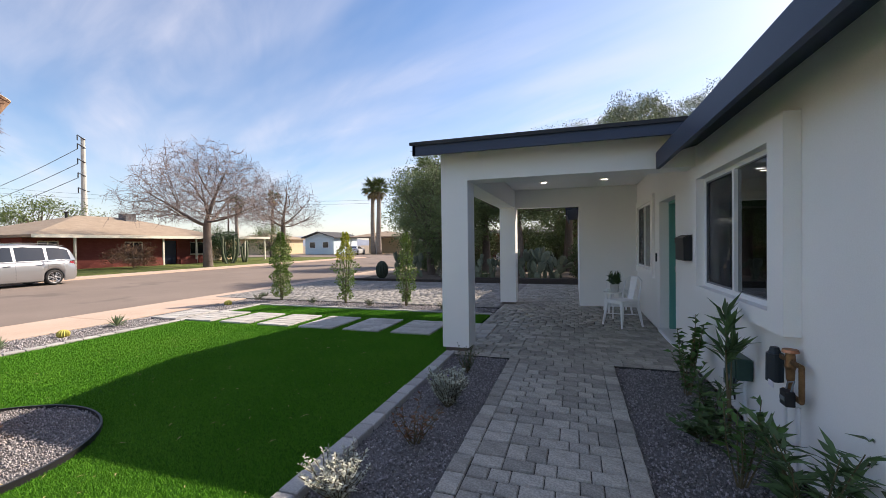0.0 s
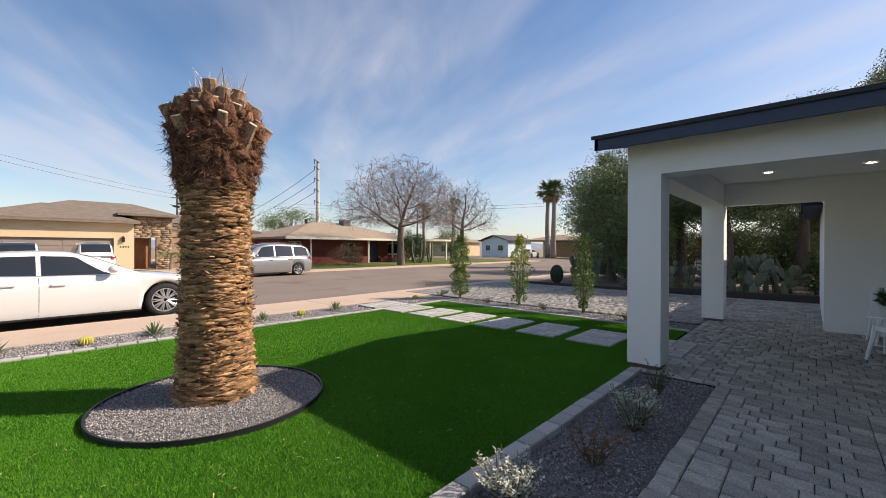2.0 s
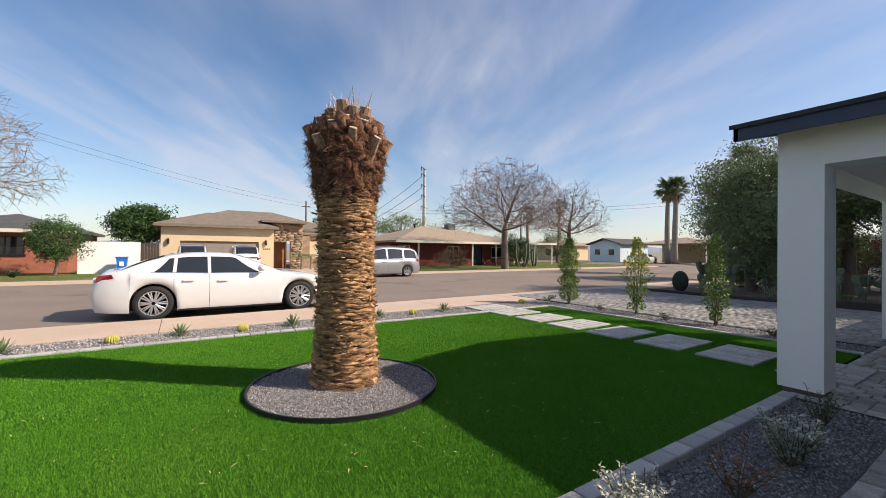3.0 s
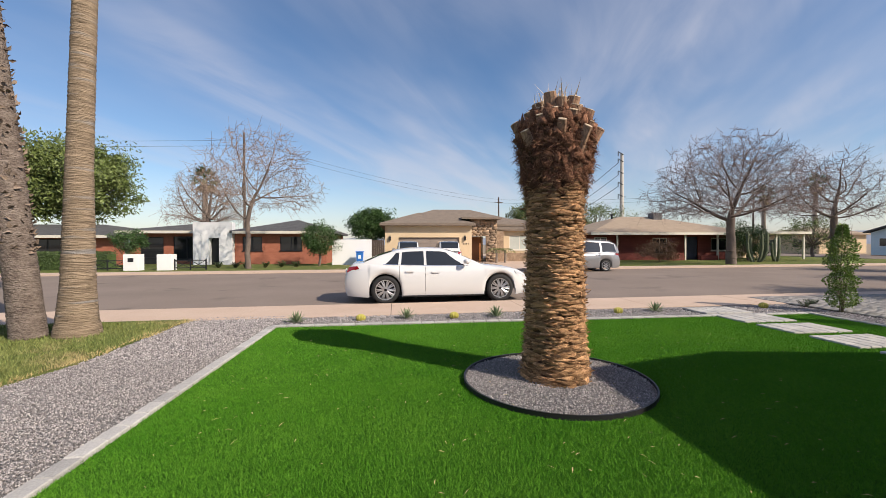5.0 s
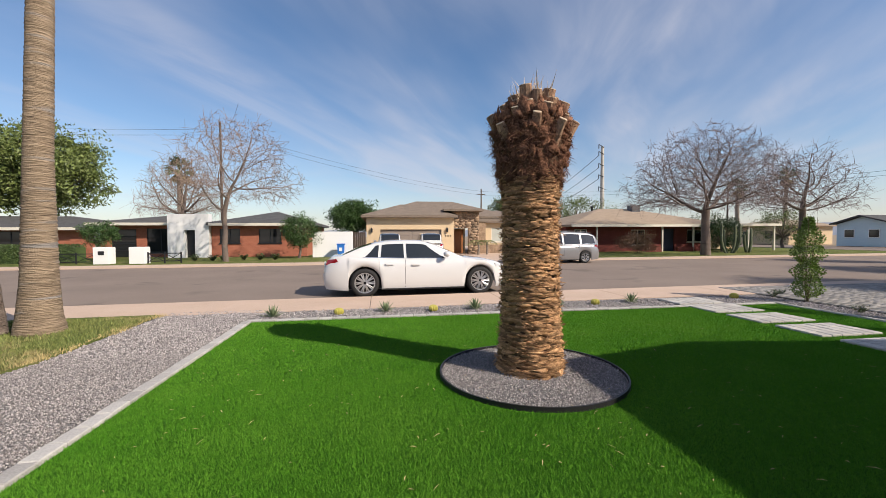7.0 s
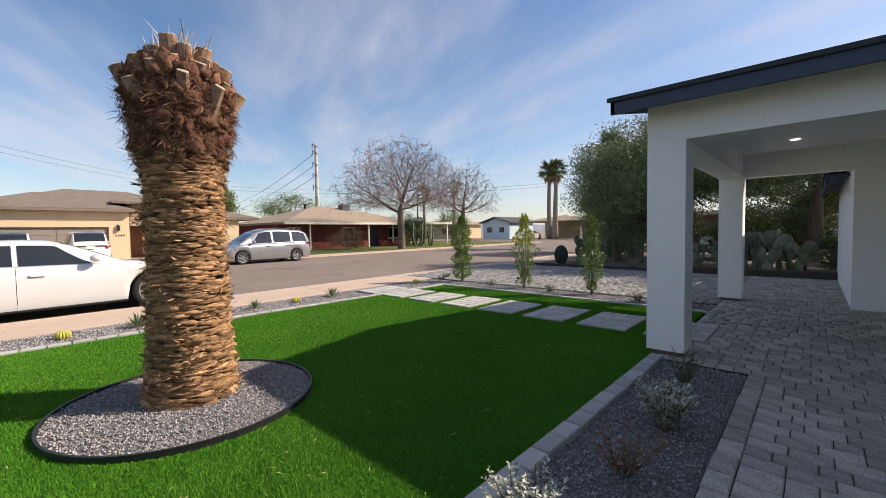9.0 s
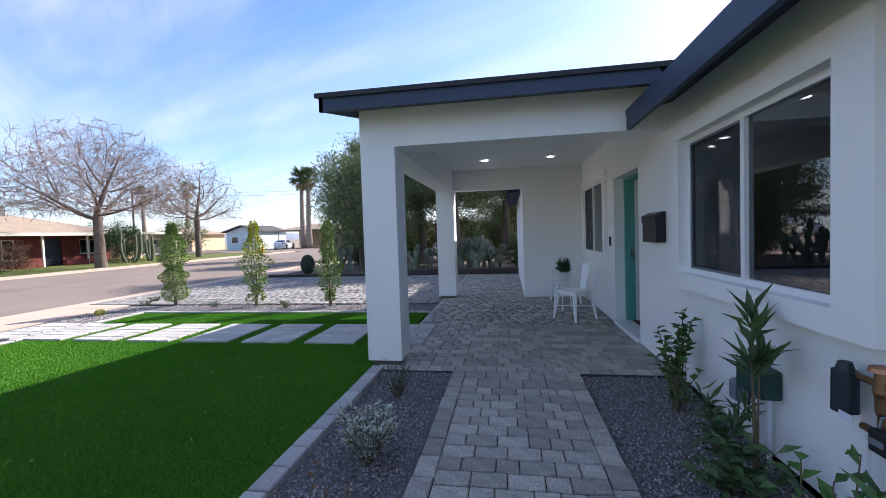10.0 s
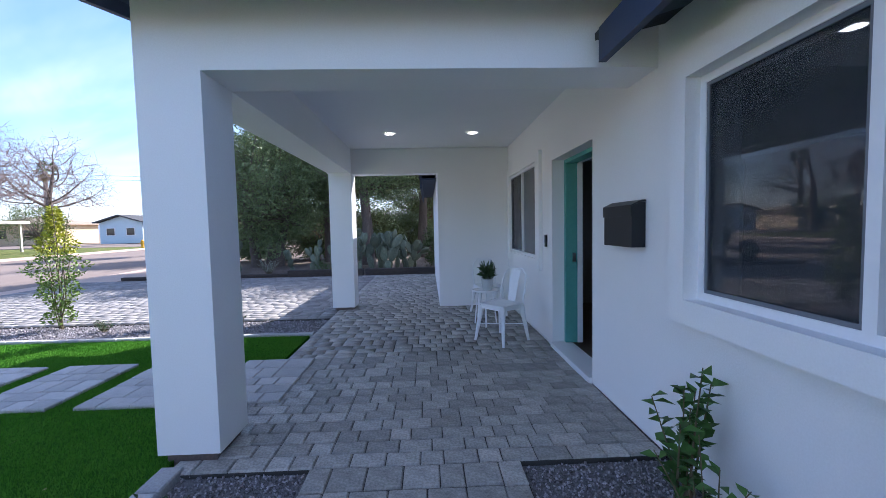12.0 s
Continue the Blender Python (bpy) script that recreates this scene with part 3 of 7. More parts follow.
def leaves_mesh(name, bases, dirs, lengths, widths, material, ups=None, fold=0.22, droop=0.15):
    """Each leaf: six corners, a folded lance of four triangles."""
    B, D = np.asarray(bases, float), np.asarray(dirs, float)
    D /= np.linalg.norm(D, axis=1)[:, None] + 1e-9
    n = len(B)
    L, W = np.broadcast_to(np.asarray(lengths, float), n)[:, None], np.broadcast_to(np.asarray(widths, float), n)[:, None]
    R = rng.normal(size=(n, 3)) if ups is None else np.asarray(ups, float)
    S = np.cross(D, R)
    S /= np.linalg.norm(S, axis=1)[:, None] + 1e-9
    N = np.cross(S, D)
    mid = B + D * L * 0.45
    tip = B + D * L - N * L * droop
    v = np.stack([B, mid - S * W * 0.5 + N * W * fold, mid - N * W * 0.05, mid + S * W * 0.5 + N * W * fold, tip], axis=1).reshape(-1, 3)
    f = np.array([(0, 2, 1), (0, 3, 2), (1, 2, 4), (2, 3, 4)])
    F = (f[None] + (np.arange(n) * 5)[:, None, None]).reshape(-1, 3)
    return raw_mesh(name, v, 3, F, material)


def plant(name, x, y, label, category, leaf, stems=8, height=0.4, spread=0.15, leaf_len=0.05, leaf_w=0.02, per=14, start=0.15, out=0.8, group="", flower=None, tip_only=False, z=-0.03, lean=(0, 0)):
    p = thing(name, pose(x, y, z), label, category, group)
    B, D, bm = [], [], bmesh.new()
    for s in range(stems):
        a = rnd.uniform(0, 6.283)
        r = spread * math.sqrt(rnd.random())
        h = height * rnd.uniform(0.6, 1.0)
        tip = Vector((r * math.cos(a) + lean[0] * h, r * math.sin(a) + lean[1] * h, h))
        mid = tip * 0.5 + Vector((rnd.uniform(-1, 1), rnd.uniform(-1, 1), 0)) * spread * 0.15
        b0 = Vector((r * 0.15 * math.cos(a), r * 0.15 * math.sin(a), 0))
        pts = [b0.lerp(mid, 0.5), mid, mid.lerp(tip, 0.5), tip]
        tube(bm, [b0] + pts, [0.006 * (1 - 0.16 * i) * (0.5 + height) for i in range(5)], 5)
        for k in range(per):
            t = start + (1 - start) * (k + rnd.random()) / per
            if tip_only:
                t = 0.78 + 0.22 * t
            q = b0.lerp(mid, t * 2) if t < 0.5 else mid.lerp(tip, t * 2 - 1)
            th = rnd.uniform(0, 6.283)
            d = Vector((math.cos(th) * out, math.sin(th) * out, rnd.uniform(0.1, 0.9)))
            B.append(q)
            D.append(d)
    tagged(part("stem", bm, STEM, p), "thin woody stems", kind="stuff")
    B, D = np.array([tuple(q) for q in B]), np.array([tuple(q) for q in D])
    n = len(B)
    lv = leaves_mesh("foliage", B, D, leaf_len * rng.uniform(0.65, 1.2, n), leaf_w * rng.uniform(0.7, 1.2, n), leaf, ups=np.tile((0, 0, 1.0), (n, 1)) + rng.normal(size=(n, 3)) * 0.35)
    lv.parent = p
    if flower:
        bm = bmesh.new()
        for k in range(4):
            c = Vector((rnd.uniform(-1, 1) * spread * 0.7, rnd.uniform(-1, 1) * spread * 0.7, height * rnd.uniform(0.5, 0.85)))
            bmesh.ops.create_icosphere(bm, subdivisions=1, radius=0.008, matrix=Matrix.Translation(c))
        part("blossom", bm, flower, p, "tiny purple blossom")
    return p


PURPLE = mat("purple_petal", (0.22, 0.10, 0.42), rough=0.6, bump=0)
pot = thing("planter_pot", pose(0.62, 8.66, 0.497), "pale grey pot with a dark green plant on the side table", "plant pot")
bm = bmesh.new()
bmesh.ops.create_cone(bm, cap_ends=True, segments=24, radius1=0.065, radius2=0.085, depth=0.15, matrix=Matrix.Translation((0, 0, 0.075)))
part("pot", bm, mat("pale_ceramic", (0.50, 0.50, 0.48), (0.58, 0.58, 0.56), rough=0.6, fine=40, bump=0.1), pot)
n = 260
th, rr = rng.uniform(0, 6.283, n), rng.uniform(0, 0.07, n)
B = np.stack([rr * np.cos(th), rr * np.sin(th), 0.15 + rng.uniform(0, 0.16, n)], 1)
D = np.stack([np.cos(th), np.sin(th), rng.uniform(0.2, 1.6, n)], 1)
o = leaves_mesh("foliage", B, D, rng.uniform(0.05, 0.11, n), 0.022, LEAF_D)
o.parent = pot
bm = bmesh.new()
for k in range(7):
    a = rnd.uniform(0, 6.28)
    tube(bm, [(0, 0, 0.14), (0.04 * math.cos(a), 0.04 * math.sin(a), 0.3), (0.08 * math.cos(a), 0.08 * math.sin(a), 0.36 + 0.06 * rnd.random())], [0.003, 0.003, 0.008], 5)
part("flower_spike", bm, LEAF_D, pot, "dark upright flower spikes")

plant("sage_shrub", -1.21, 3.82, "rounded silvery sage shrub in gravel", "shrub", LEAF_S, stems=90, height=0.34, spread=0.21, leaf_len=0.036, leaf_w=0.014, per=48, flower=PURPLE)
plant("silver_shrub", -1.43, 2.34, "pale silvery shrub in gravel beside the edging", "shrub", LEAF_W, stems=60, height=0.25, spread=0.22, leaf_len=0.030, leaf_w=0.013, per=44, start=0.05)
plant("withered_shrub", -1.25, 3.08, "dried brown withered shrub", "shrub", LEAF_B, stems=11, height=0.34, spread=0.27, leaf_len=0.055, leaf_w=0.022, per=9, out=1.0)
plant("small_shrub", -1.30, 4.80, "small dark green shrub by the porch post", "shrub", LEAF_D, stems=14, height=0.34, spread=0.16, leaf_len=0.035, leaf_w=0.014, per=16)
plant("bougainvillea_shrub", 1.0, 4.95, "leafy young shrub against the white wall", "shrub", LEAF, stems=7, height=0.76, spread=0.24, leaf_len=0.085, leaf_w=0.068, per=17, start=0.3)
plant("bougainvillea_shrub", 0.93, 4.72, "low leafy young shrub against the white wall", "shrub", LEAF, stems=6, height=0.5, spread=0.22, leaf_len=0.07, leaf_w=0.045, per=12, start=0.1)
plant("oleander", 1.02, 3.90, "tall oleander with lance-shaped leaf tufts", "shrub", LEAF_O, stems=3, height=0.97, spread=0.05, leaf_len=0.21, leaf_w=0.034, per=22, tip_only=True, out=0.34)
plant("oleander", 0.93, 4.12, "lower oleander shoots in gravel", "shrub", LEAF_O, stems=5, height=0.36, spread=0.22, leaf_len=0.15, leaf_w=0.026, per=18, start=0.2)
plant("weed_clump", 0.82, 3.72, "low broad-leaved green clump in gravel", "plant", LEAF_O, stems=14, height=0.24, spread=0.28, leaf_len=0.12, leaf_w=0.05, per=10, out=1.0)
plant("oleander", 0.98, 2.75, "dense low oleander beside the house wall", "shrub", LEAF_O, stems=12, height=0.62, spread=0.34, leaf_len=0.16, leaf_w=0.032, per=20, start=0.2)
plant("bougainvillea_shrub", 0.84, 3.15, "thin leafy shrub beside the house wall", "shrub", LEAF, stems=6, height=0.62, spread=0.22, leaf_len=0.075, leaf_w=0.045, per=10, start=0.25)

for x, y, h in ((-6.5, 9.12, 0.16), (-4.82, 9.02, 0.2), (-8.45, 9.36, 0.16), (-2.95, 9.0, 0.2), (-8.75, 9.9, 0.15)):
    plant("ground_plant", x, y, "low dark green plant in gravel", "plant", LEAF_D, stems=14, height=h, spread=0.17, leaf_len=0.05, leaf_w=0.018, per=10, out=1.0, group="low gravel plants")


def column_bush(x, y, h, w, dense, label, top=None):
    p = thing("columnar_shrub", pose(x, y, -0.03), label, "shrub", "columnar shrubs")
    bm, B, D = bmesh.new(), [], []
    for s in range(7):
        a = 6.283 * s / 7
        pts = [(0.05 * math.cos(a) * k, 0.05 * math.sin(a) * k, h * k / 4) for k in range(5)]
        pts = [(x0 + rnd.uniform(-0.03, 0.03), y0 + rnd.uniform(-0.03, 0.03), z0 * (0.82 + 0.18 * (s % 3 == 0))) for x0, y0, z0 in pts]
        tube(bm, pts, [0.011, 0.009, 0.007, 0.005, 0.003], 5)
    tagged(part("stem", bm, STEM, p), "thin woody stems", kind="stuff")
    n = dense
    z = h * (0.06 + 0.94 * rng.random(n) ** 0.9)
    k = np.sin(np.clip(z / h, 0, 1) * math.pi * 0.86 + 0.35) * (0.72 + 0.38 * np.sin(z * 11 + x) * np.sin(z * 5.3))
    th = rng.uniform(0, 6.283, n)
    r = w * np.abs(k) * np.sqrt(rng.random(n)) + 0.02
    B = np.stack([r * np.cos(th), r * np.sin(th), z], 1)
    D = np.stack([np.cos(th), np.sin(th), rng.uniform(-0.6, 1.0, n)], 1) + rng.normal(size=(n, 3)) * 0.7
    hi = z > h * (0.62 if top else 2)
    for nm, sel, m in (("foliage", ~hi, LEAF_COL), ("foliage_top", hi, top)):
        if sel.any():
            o = leaves_mesh(nm, B[sel], D[sel], rng.uniform(0.03, 0.07, sel.sum()), rng.uniform(0.02, 0.036, sel.sum()), m)
            o.parent = p
            tagged(o, "bright yellow young leaves" if nm == "foliage_top" else "small green leaves", kind="stuff")


column_bush(-7.72, 9.40, 1.84, 0.36, 4600, "upright green columnar shrub in the gravel strip")
column_bush(-5.64, 9.28, 1.80, 0.34, 2500, "upright columnar shrub with bright yellow top", LEAF_Y)
column_bush(-3.97, 9.27, 1.76, 0.27, 2200, "slender upright columnar shrub in the gravel strip")


def agave(x, y, r):
    p = thing("agave", pose(x, y, -0.03), "small grey-green agave rosette in gravel", "succulent", "agave row")
    n = 34
    th = np.arange(n) * 2.4
    el = np.linspace(0.15, 1.35, n)
    D = np.stack([np.cos(th) * np.cos(el), np.sin(th) * np.cos(el), np.sin(el)], 1)
    o = leaves_mesh("leaf_rosette", D * 0.02, D, r * rng.uniform(0.8, 1.1, n), r * 0.14, LEAF_A, ups=np.tile((0, 0, 1.0), (n, 1)), droop=-0.05)
    o.parent = p


for x, y, r in ((-8.02, -1.73, 0.24), (-8.2, 0.31, 0.23), (-8.15, 2.09, 0.26), (-8.25, 3.92, 0.2), (-8.34, 5.63, 0.24)):
    agave(x, y, r)
BARREL = mat("golden_barrel", (0.36, 0.32, 0.05), (0.55, 0.50, 0.12), rough=0.7, fine=90, bump=0.6, depth=0.01)


def barrel(x, y, r):
    bm = bmesh.new()
    bmesh.ops.create_uvsphere(bm, u_segments=32, v_segments=10, radius=1.0)
    for v in bm.verts:
        a = math.atan2(v.co.y, v.co.x)
        k = 1 + 0.10 * math.cos(a * 16)
        v.co = Vector((v.co.x * k * r, v.co.y * k * r, v.co.z * r * 0.85 + r * 0.7))
    p = thing("barrel_cactus", pose(x, y, -0.03), "small golden yellow barrel cactus in gravel", "cactus", "barrel cacti")
    part("body", bm, BARREL, p)


for x, y in ((-8.1, -0.56), (-8.13, 1.24), (-8.24, 4.73), (-8.45, 8.31)):
    barrel(x, y, 0.085)

# ---- wall fittings: controller, outlet, water valve, lock box ----
GREEN_P = mat("dark_green_plastic", (0.012, 0.05, 0.04), (0.02, 0.065, 0.05), rough=0.5, fine=40, bump=0.1)
GREY_P = mat("grey_plastic", (0.16, 0.19, 0.21), (0.20, 0.23, 0.25), rough=0.6, fine=40, bump=0.1)
BRASS = mat("aged_brass", (0.20, 0.115, 0.06), (0.32, 0.19, 0.10), rough=0.45, fine=40, bump=0.2, metal=0.9)
COPPER = mat("copper_pipe", (0.50, 0.24, 0.14), (0.42, 0.19, 0.10), rough=0.4, fine=30, bump=0.1, metal=0.9)
ctl = thing("irrigation_controller", pose(1.205, 4.12, 0.36), "dark green irrigation controller box on the wall", "control box")
part("case", boxes((-0.11, -0.13, 0.0, 0.0, 0.13, 0.17), bevel=0.015), GREEN_P, ctl)
part("cover", boxes((-0.118, -0.115, 0.012, -0.1105, 0.115, 0.158), bevel=0.003), GREEN_P, ctl)
bm = bmesh.new()
tube(bm, [(-0.03, -0.06, 0.0), (-0.03, -0.06, -0.40)], 0.013, 8)
part("conduit", bm, WHITEP, ctl, "white conduit pipe")
bm = bmesh.new()
tube(bm, [(-0.06, 0.07, 0.0), (-0.075, 0.06, -0.12), (-0.05, 0.10, -0.22), (-0.03, 0.16, -0.18)], 0.006, 6)
part("cable", bm, BLACKP, ctl, "black supply cable")
ol = thing("outdoor_outlet", pose(1.205, 4.37, 0.21), "grey weatherproof outlet box on the wall", "outlet")
part("case", boxes((-0.06, -0.05, 0.0, 0.0, 0.05, 0.14), bevel=0.012), GREY_P, ol)
part("cover", boxes((-0.075, -0.042, 0.01, -0.061, 0.042, 0.13), bevel=0.006), GREY_P, ol)
bm = bmesh.new()
tube(bm, [(-0.035, 0.0, 0.0), (-0.05, -0.02, -0.12), (-0.04, -0.05, -0.24)], 0.006, 6)
part("cable", bm, BLACKP, ol, "black cable")
vv = thing("water_valve", pose(1.235, 3.38, 0.0), "brass backflow valve on copper pipe", "valve")
bm = bmesh.new()
tube(bm, [(-0.08, 0.0, -0.04), (-0.08, 0.0, 0.50)], 0.013, 10)
tube(bm, [(-0.08, -0.16, -0.04), (-0.08, -0.16, 0.46)], 0.013, 10)
part("riser_pipe", bm, WHITEP, vv, "white painted riser pipes")
bm = bmesh.new()
tube(bm, [(-0.08, 0.10, 0.71), (-0.08, -0.20, 0.71)], 0.015, 10)
tube(bm, [(-0.08, 0.02, 0.505), (-0.08, -0.20, 0.505)], 0.016, 10)
tube(bm, [(-0.08, -0.07, 0.50), (-0.08, -0.07, 0.58), (-0.08, -0.07, 0.60), (-0.08, -0.07, 0.66), (-0.08, -0.07, 0.68), (-0.08, -0.07, 0.76)], [0.015, 0.015, 0.022, 0.024, 0.030, 0.024], 14)
tube(bm, [(-0.08, -0.20, 0.71), (-0.08, -0.20, 0.505)], 0.015, 10)
part("valve_body", bm, BRASS, vv)
bm = bmesh.new()
bmesh.ops.create_cone(bm, cap_ends=True, segments=20, radius1=0.045, radius2=0.04, depth=0.018, matrix=Matrix.Translation((-0.08, -0.07, 0.775)))
part("cap", bm, COPPER, vv, "round copper cap")
bm = bmesh.new()
bmesh.ops.create_cone(bm, cap_ends=True, segments=20, radius1=0.048, radius2=0.046, depth=0.18, matrix=Matrix.Translation((-0.10, 0.085, 0.63)))
bmesh.ops.create_cone(bm, cap_ends=True, segments=20, radius1=0.036, radius2=0.024, depth=0.04, matrix=Matrix.Translation((-0.10, 0.085, 0.74)))
part("padlock_cover", bm, mat("dark_blue_rubber", (0.012, 0.022, 0.03), rough=0.5, bump=0), vv, "dark blue-green rubber cover")
part("paper_tag", boxes((-0.15, -0.02, 0.525, -0.146, 0.05, 0.56)), mat("white_tag", (0.75, 0.72, 0.78), rough=0.7, bump=0), vv, "small white and pink tag")
lb = thing("lock_box", pose(1.12, 3.25, 0.44), "black key lock box hanging from the pipe", "lock box")
part("case", boxes((-0.03, -0.042, 0.018, 0.02, 0.042, 0.11), bevel=0.008), BLACKP, lb)
part("keypad", boxes((-0.034, -0.03, 0.05, -0.031, 0.03, 0.075)), GREY_P, lb, "grey number keypad")
bm = bmesh.new()
tube(bm, [(0, -0.03, 0.105), (0.01, -0.03, 0.15), (0.03, 0.0, 0.165), (0.01, 0.03, 0.15), (0, 0.03, 0.105)], 0.005, 6)
part("shackle", bm, GREY_P, lb, "steel shackle")

# ---- cut palm in its gravel ring ----
PX, PY = -4.43, 1.80
palm = thing("cut_date_palm", pose(PX, PY, 0), "topped date palm trunk with cut leaf bases", "palm trunk")
SCALE_M = mat("palm_leaf_base", (0.19, 0.088, 0.040), (0.64, 0.395, 0.21), rough=0.9, big=16, fine=90, bump=1.0, depth=0.012, vary=0.55, island=True, stretch=(1, 1, 2.2), spec=0.2, c3=(0.16, 0.08, 0.04), spot=14, spot_at=0.62)
HEAD_M = mat("palm_fibre", (0.075, 0.034, 0.022), (0.27, 0.135, 0.082), rough=0.95, big=12, fine=60, bump=0.8, depth=0.012, vary=0.4, island=True, spec=0.15)
CORE_M = mat("palm_core", (0.075, 0.040, 0.022), (0.14, 0.078, 0.042), rough=1.0, fine=50, bump=0.8, depth=0.02)
CUT_M = mat("cut_frond_end", (0.44, 0.32, 0.20), (0.70, 0.56, 0.40), rough=0.85, big=20, fine=90, bump=0.3)


def trunk_r(z):
    zs = (0, 0.15, 0.5, 1.2, 1.7, 1.95, 2.15, 2.40, 2.60, 2.74, 2.84)
    rs = (0.345, 0.325, 0.300, 0.285, 0.282, 0.295, 0.335, 0.372, 0.385, 0.30, 0.16)
    return float(np.interp(z, zs, rs))


bm = bmesh.new()
tube(bm, [(0, 0, z) for z in np.linspace(-0.04, 2.82, 24)], [trunk_r(max(z, 0)) - 0.012 for z in np.linspace(-0.04, 2.82, 24)], 28)
part("core", bm, CORE_M, palm, "dark fibrous core")


def scale_piece(V, F, th, z, w, h, outb, tear):
    """One boat-shaped leaf base: a lip that stands out over a dark gap."""
    base, r = len(V), trunk_r(z)
    dw = w / r / 2
    j = lambda q: rnd.uniform(-q, q)
    slant = j(0.016)

    def p(a, zz, rr):
        V.append((rr * math.cos(a), rr * math.sin(a), zz))
    p(th - dw, z + h * 0.35 + j(0.005) - slant, r - 0.012)
    p(th - dw * 0.5, z - h * 0.10 + j(0.005) - slant * 0.5, r - 0.010)
    p(th + j(0.05), z - h * 0.25 + j(0.006), r - 0.008)
    p(th + dw * 0.5, z - h * 0.10 + j(0.005) + slant * 0.5, r - 0.010)
    p(th + dw, z + h * 0.35 + j(0.005) + slant, r - 0.012)
    p(th - dw * 0.60 + j(0.04), z + h * 0.28 + j(tear) - slant * 0.5, r + outb * (0.8 + j(0.35)))
    p(th + j(0.08), z + h * 0.16 + j(tear), r + outb * (1.0 + j(0.4)))
    p(th + dw * 0.60 + j(0.04), z + h * 0.28 + j(tear) + slant * 0.5, r + outb * (0.8 + j(0.35)))
    p(th - dw * 0.45, z + h * 0.95 + j(tear), r + outb * 0.30 - 0.004)
    p(th + dw * 0.45, z + h * 0.95 + j(tear), r + outb * 0.30 - 0.004)
    for f in ((0, 1, 5), (1, 2, 6), (1, 6, 5), (2, 3, 6), (3, 7, 6), (3, 4, 7), (0, 5, 8), (5, 6, 8), (6, 9, 8), (6, 7, 9), (7, 4, 9)):
        F.append([base + i for i in f])


V, F = [], []
row, z = 0, 0.0
while z < 2.02:
    n = 14 + row % 2
    for k in range(n):
        th = 2 * math.pi * (k + 0.5 * (row % 2)) / n + rnd.uniform(-0.16, 0.16) + row * 0.31
        scale_piece(V, F, th, z + rnd.uniform(-0.012, 0.012), 2 * math.pi * trunk_r(z) / n * rnd.uniform(1.2, 2.2), 0.034 * rnd.uniform(0.8, 1.4), rnd.uniform(0.006, 0.036), 0.006)
    row += 1
    z += 0.028
o = raw_mesh("leaf_base_field", np.array(V), 3, np.array(F), SCALE_M)
tagged(o, "rough tan overlapping leaf bases", kind="stuff").parent = palm
n = 3000
th, zz = rng.uniform(0, 6.283, n), rng.uniform(0.0, 2.1, n)
rr = np.array([trunk_r(q) for q in zz]) + rng.uniform(0.0, 0.03, n)
B = np.stack([rr * np.cos(th), rr * np.sin(th), zz], 1)
tg = rng.normal(size=n) * 1.9
D = np.stack([np.cos(th) * 0.3 - np.sin(th) * tg, np.sin(th) * 0.3 + np.cos(th) * tg, rng.normal(size=n) * 0.2 + 0.1], 1)
o = leaves_mesh("bark_flake", B, D, rng.uniform(0.03, 0.10, n), rng.uniform(0.006, 0.018, n), SCALE_M)
tagged(o, "torn fibrous bark flakes", kind="stuff").parent = palm
V, F = [], []
z = 1.95
while z < 2.70:
    n = 19
    for k in range(n):
        th = 2 * math.pi * (k + 0.5 * (row % 2)) / n + rnd.uniform(-0.18, 0.18)
        scale_piece(V, F, th, z + rnd.uniform(-0.025, 0.025), 0.13 * rnd.uniform(0.5, 1.6), 0.09 * rnd.uniform(0.6, 1.5), rnd.uniform(0.0, 0.055), 0.040)
    row += 1
    z += 0.05
o = raw_mesh("head_fibre_mat", np.array(V), 3, np.array(F), HEAD_M)
tagged(o, "dark red-brown ragged leaf sheaths", kind="stuff").parent = palm
n = 4200
th, zz = rng.uniform(0, 6.283, n), rng.uniform(1.98, 2.80, n)
rr = np.array([trunk_r(q) for q in zz]) + rng.uniform(-0.01, 0.04, n)
B = np.stack([rr * np.cos(th), rr * np.sin(th), zz], 1)
tg = rng.normal(size=n) * 1.2
D = np.stack([np.cos(th) * 0.35 - np.sin(th) * tg, np.sin(th) * 0.35 + np.cos(th) * tg, rng.normal(size=n) * 0.7 - 0.1], 1)
o = leaves_mesh("loose_fibre", B, D, rng.uniform(0.04, 0.13, n), rng.uniform(0.003, 0.010, n), HEAD_M)
tagged(o, "matted red-brown fibre", kind="stuff").parent = palm
n = 60
th = rng.uniform(0, 6.283, n)
rr = rng.uniform(0.02, 0.20, n)
B = np.stack([rr * np.cos(th), rr * np.sin(th), np.full(n, 2.80)], 1)
D = np.stack([0.4 * np.cos(th), 0.4 * np.sin(th), np.full(n, 1.6)], 1) + rng.normal(size=(n, 3)) * 0.28
o = leaves_mesh("pale_spine", B, D, rng.uniform(0.14, 0.40, n), 0.014, CUT_M)
tagged(o, "pale dry frond spines", kind="stuff").parent = palm
STUB_M = mat("frond_stub_bark", (0.17, 0.095, 0.058), (0.44, 0.27, 0.165), rough=0.9, big=10, fine=60, bump=0.7, depth=0.01, stretch=(1, 1, 0.3), vary=0.25)
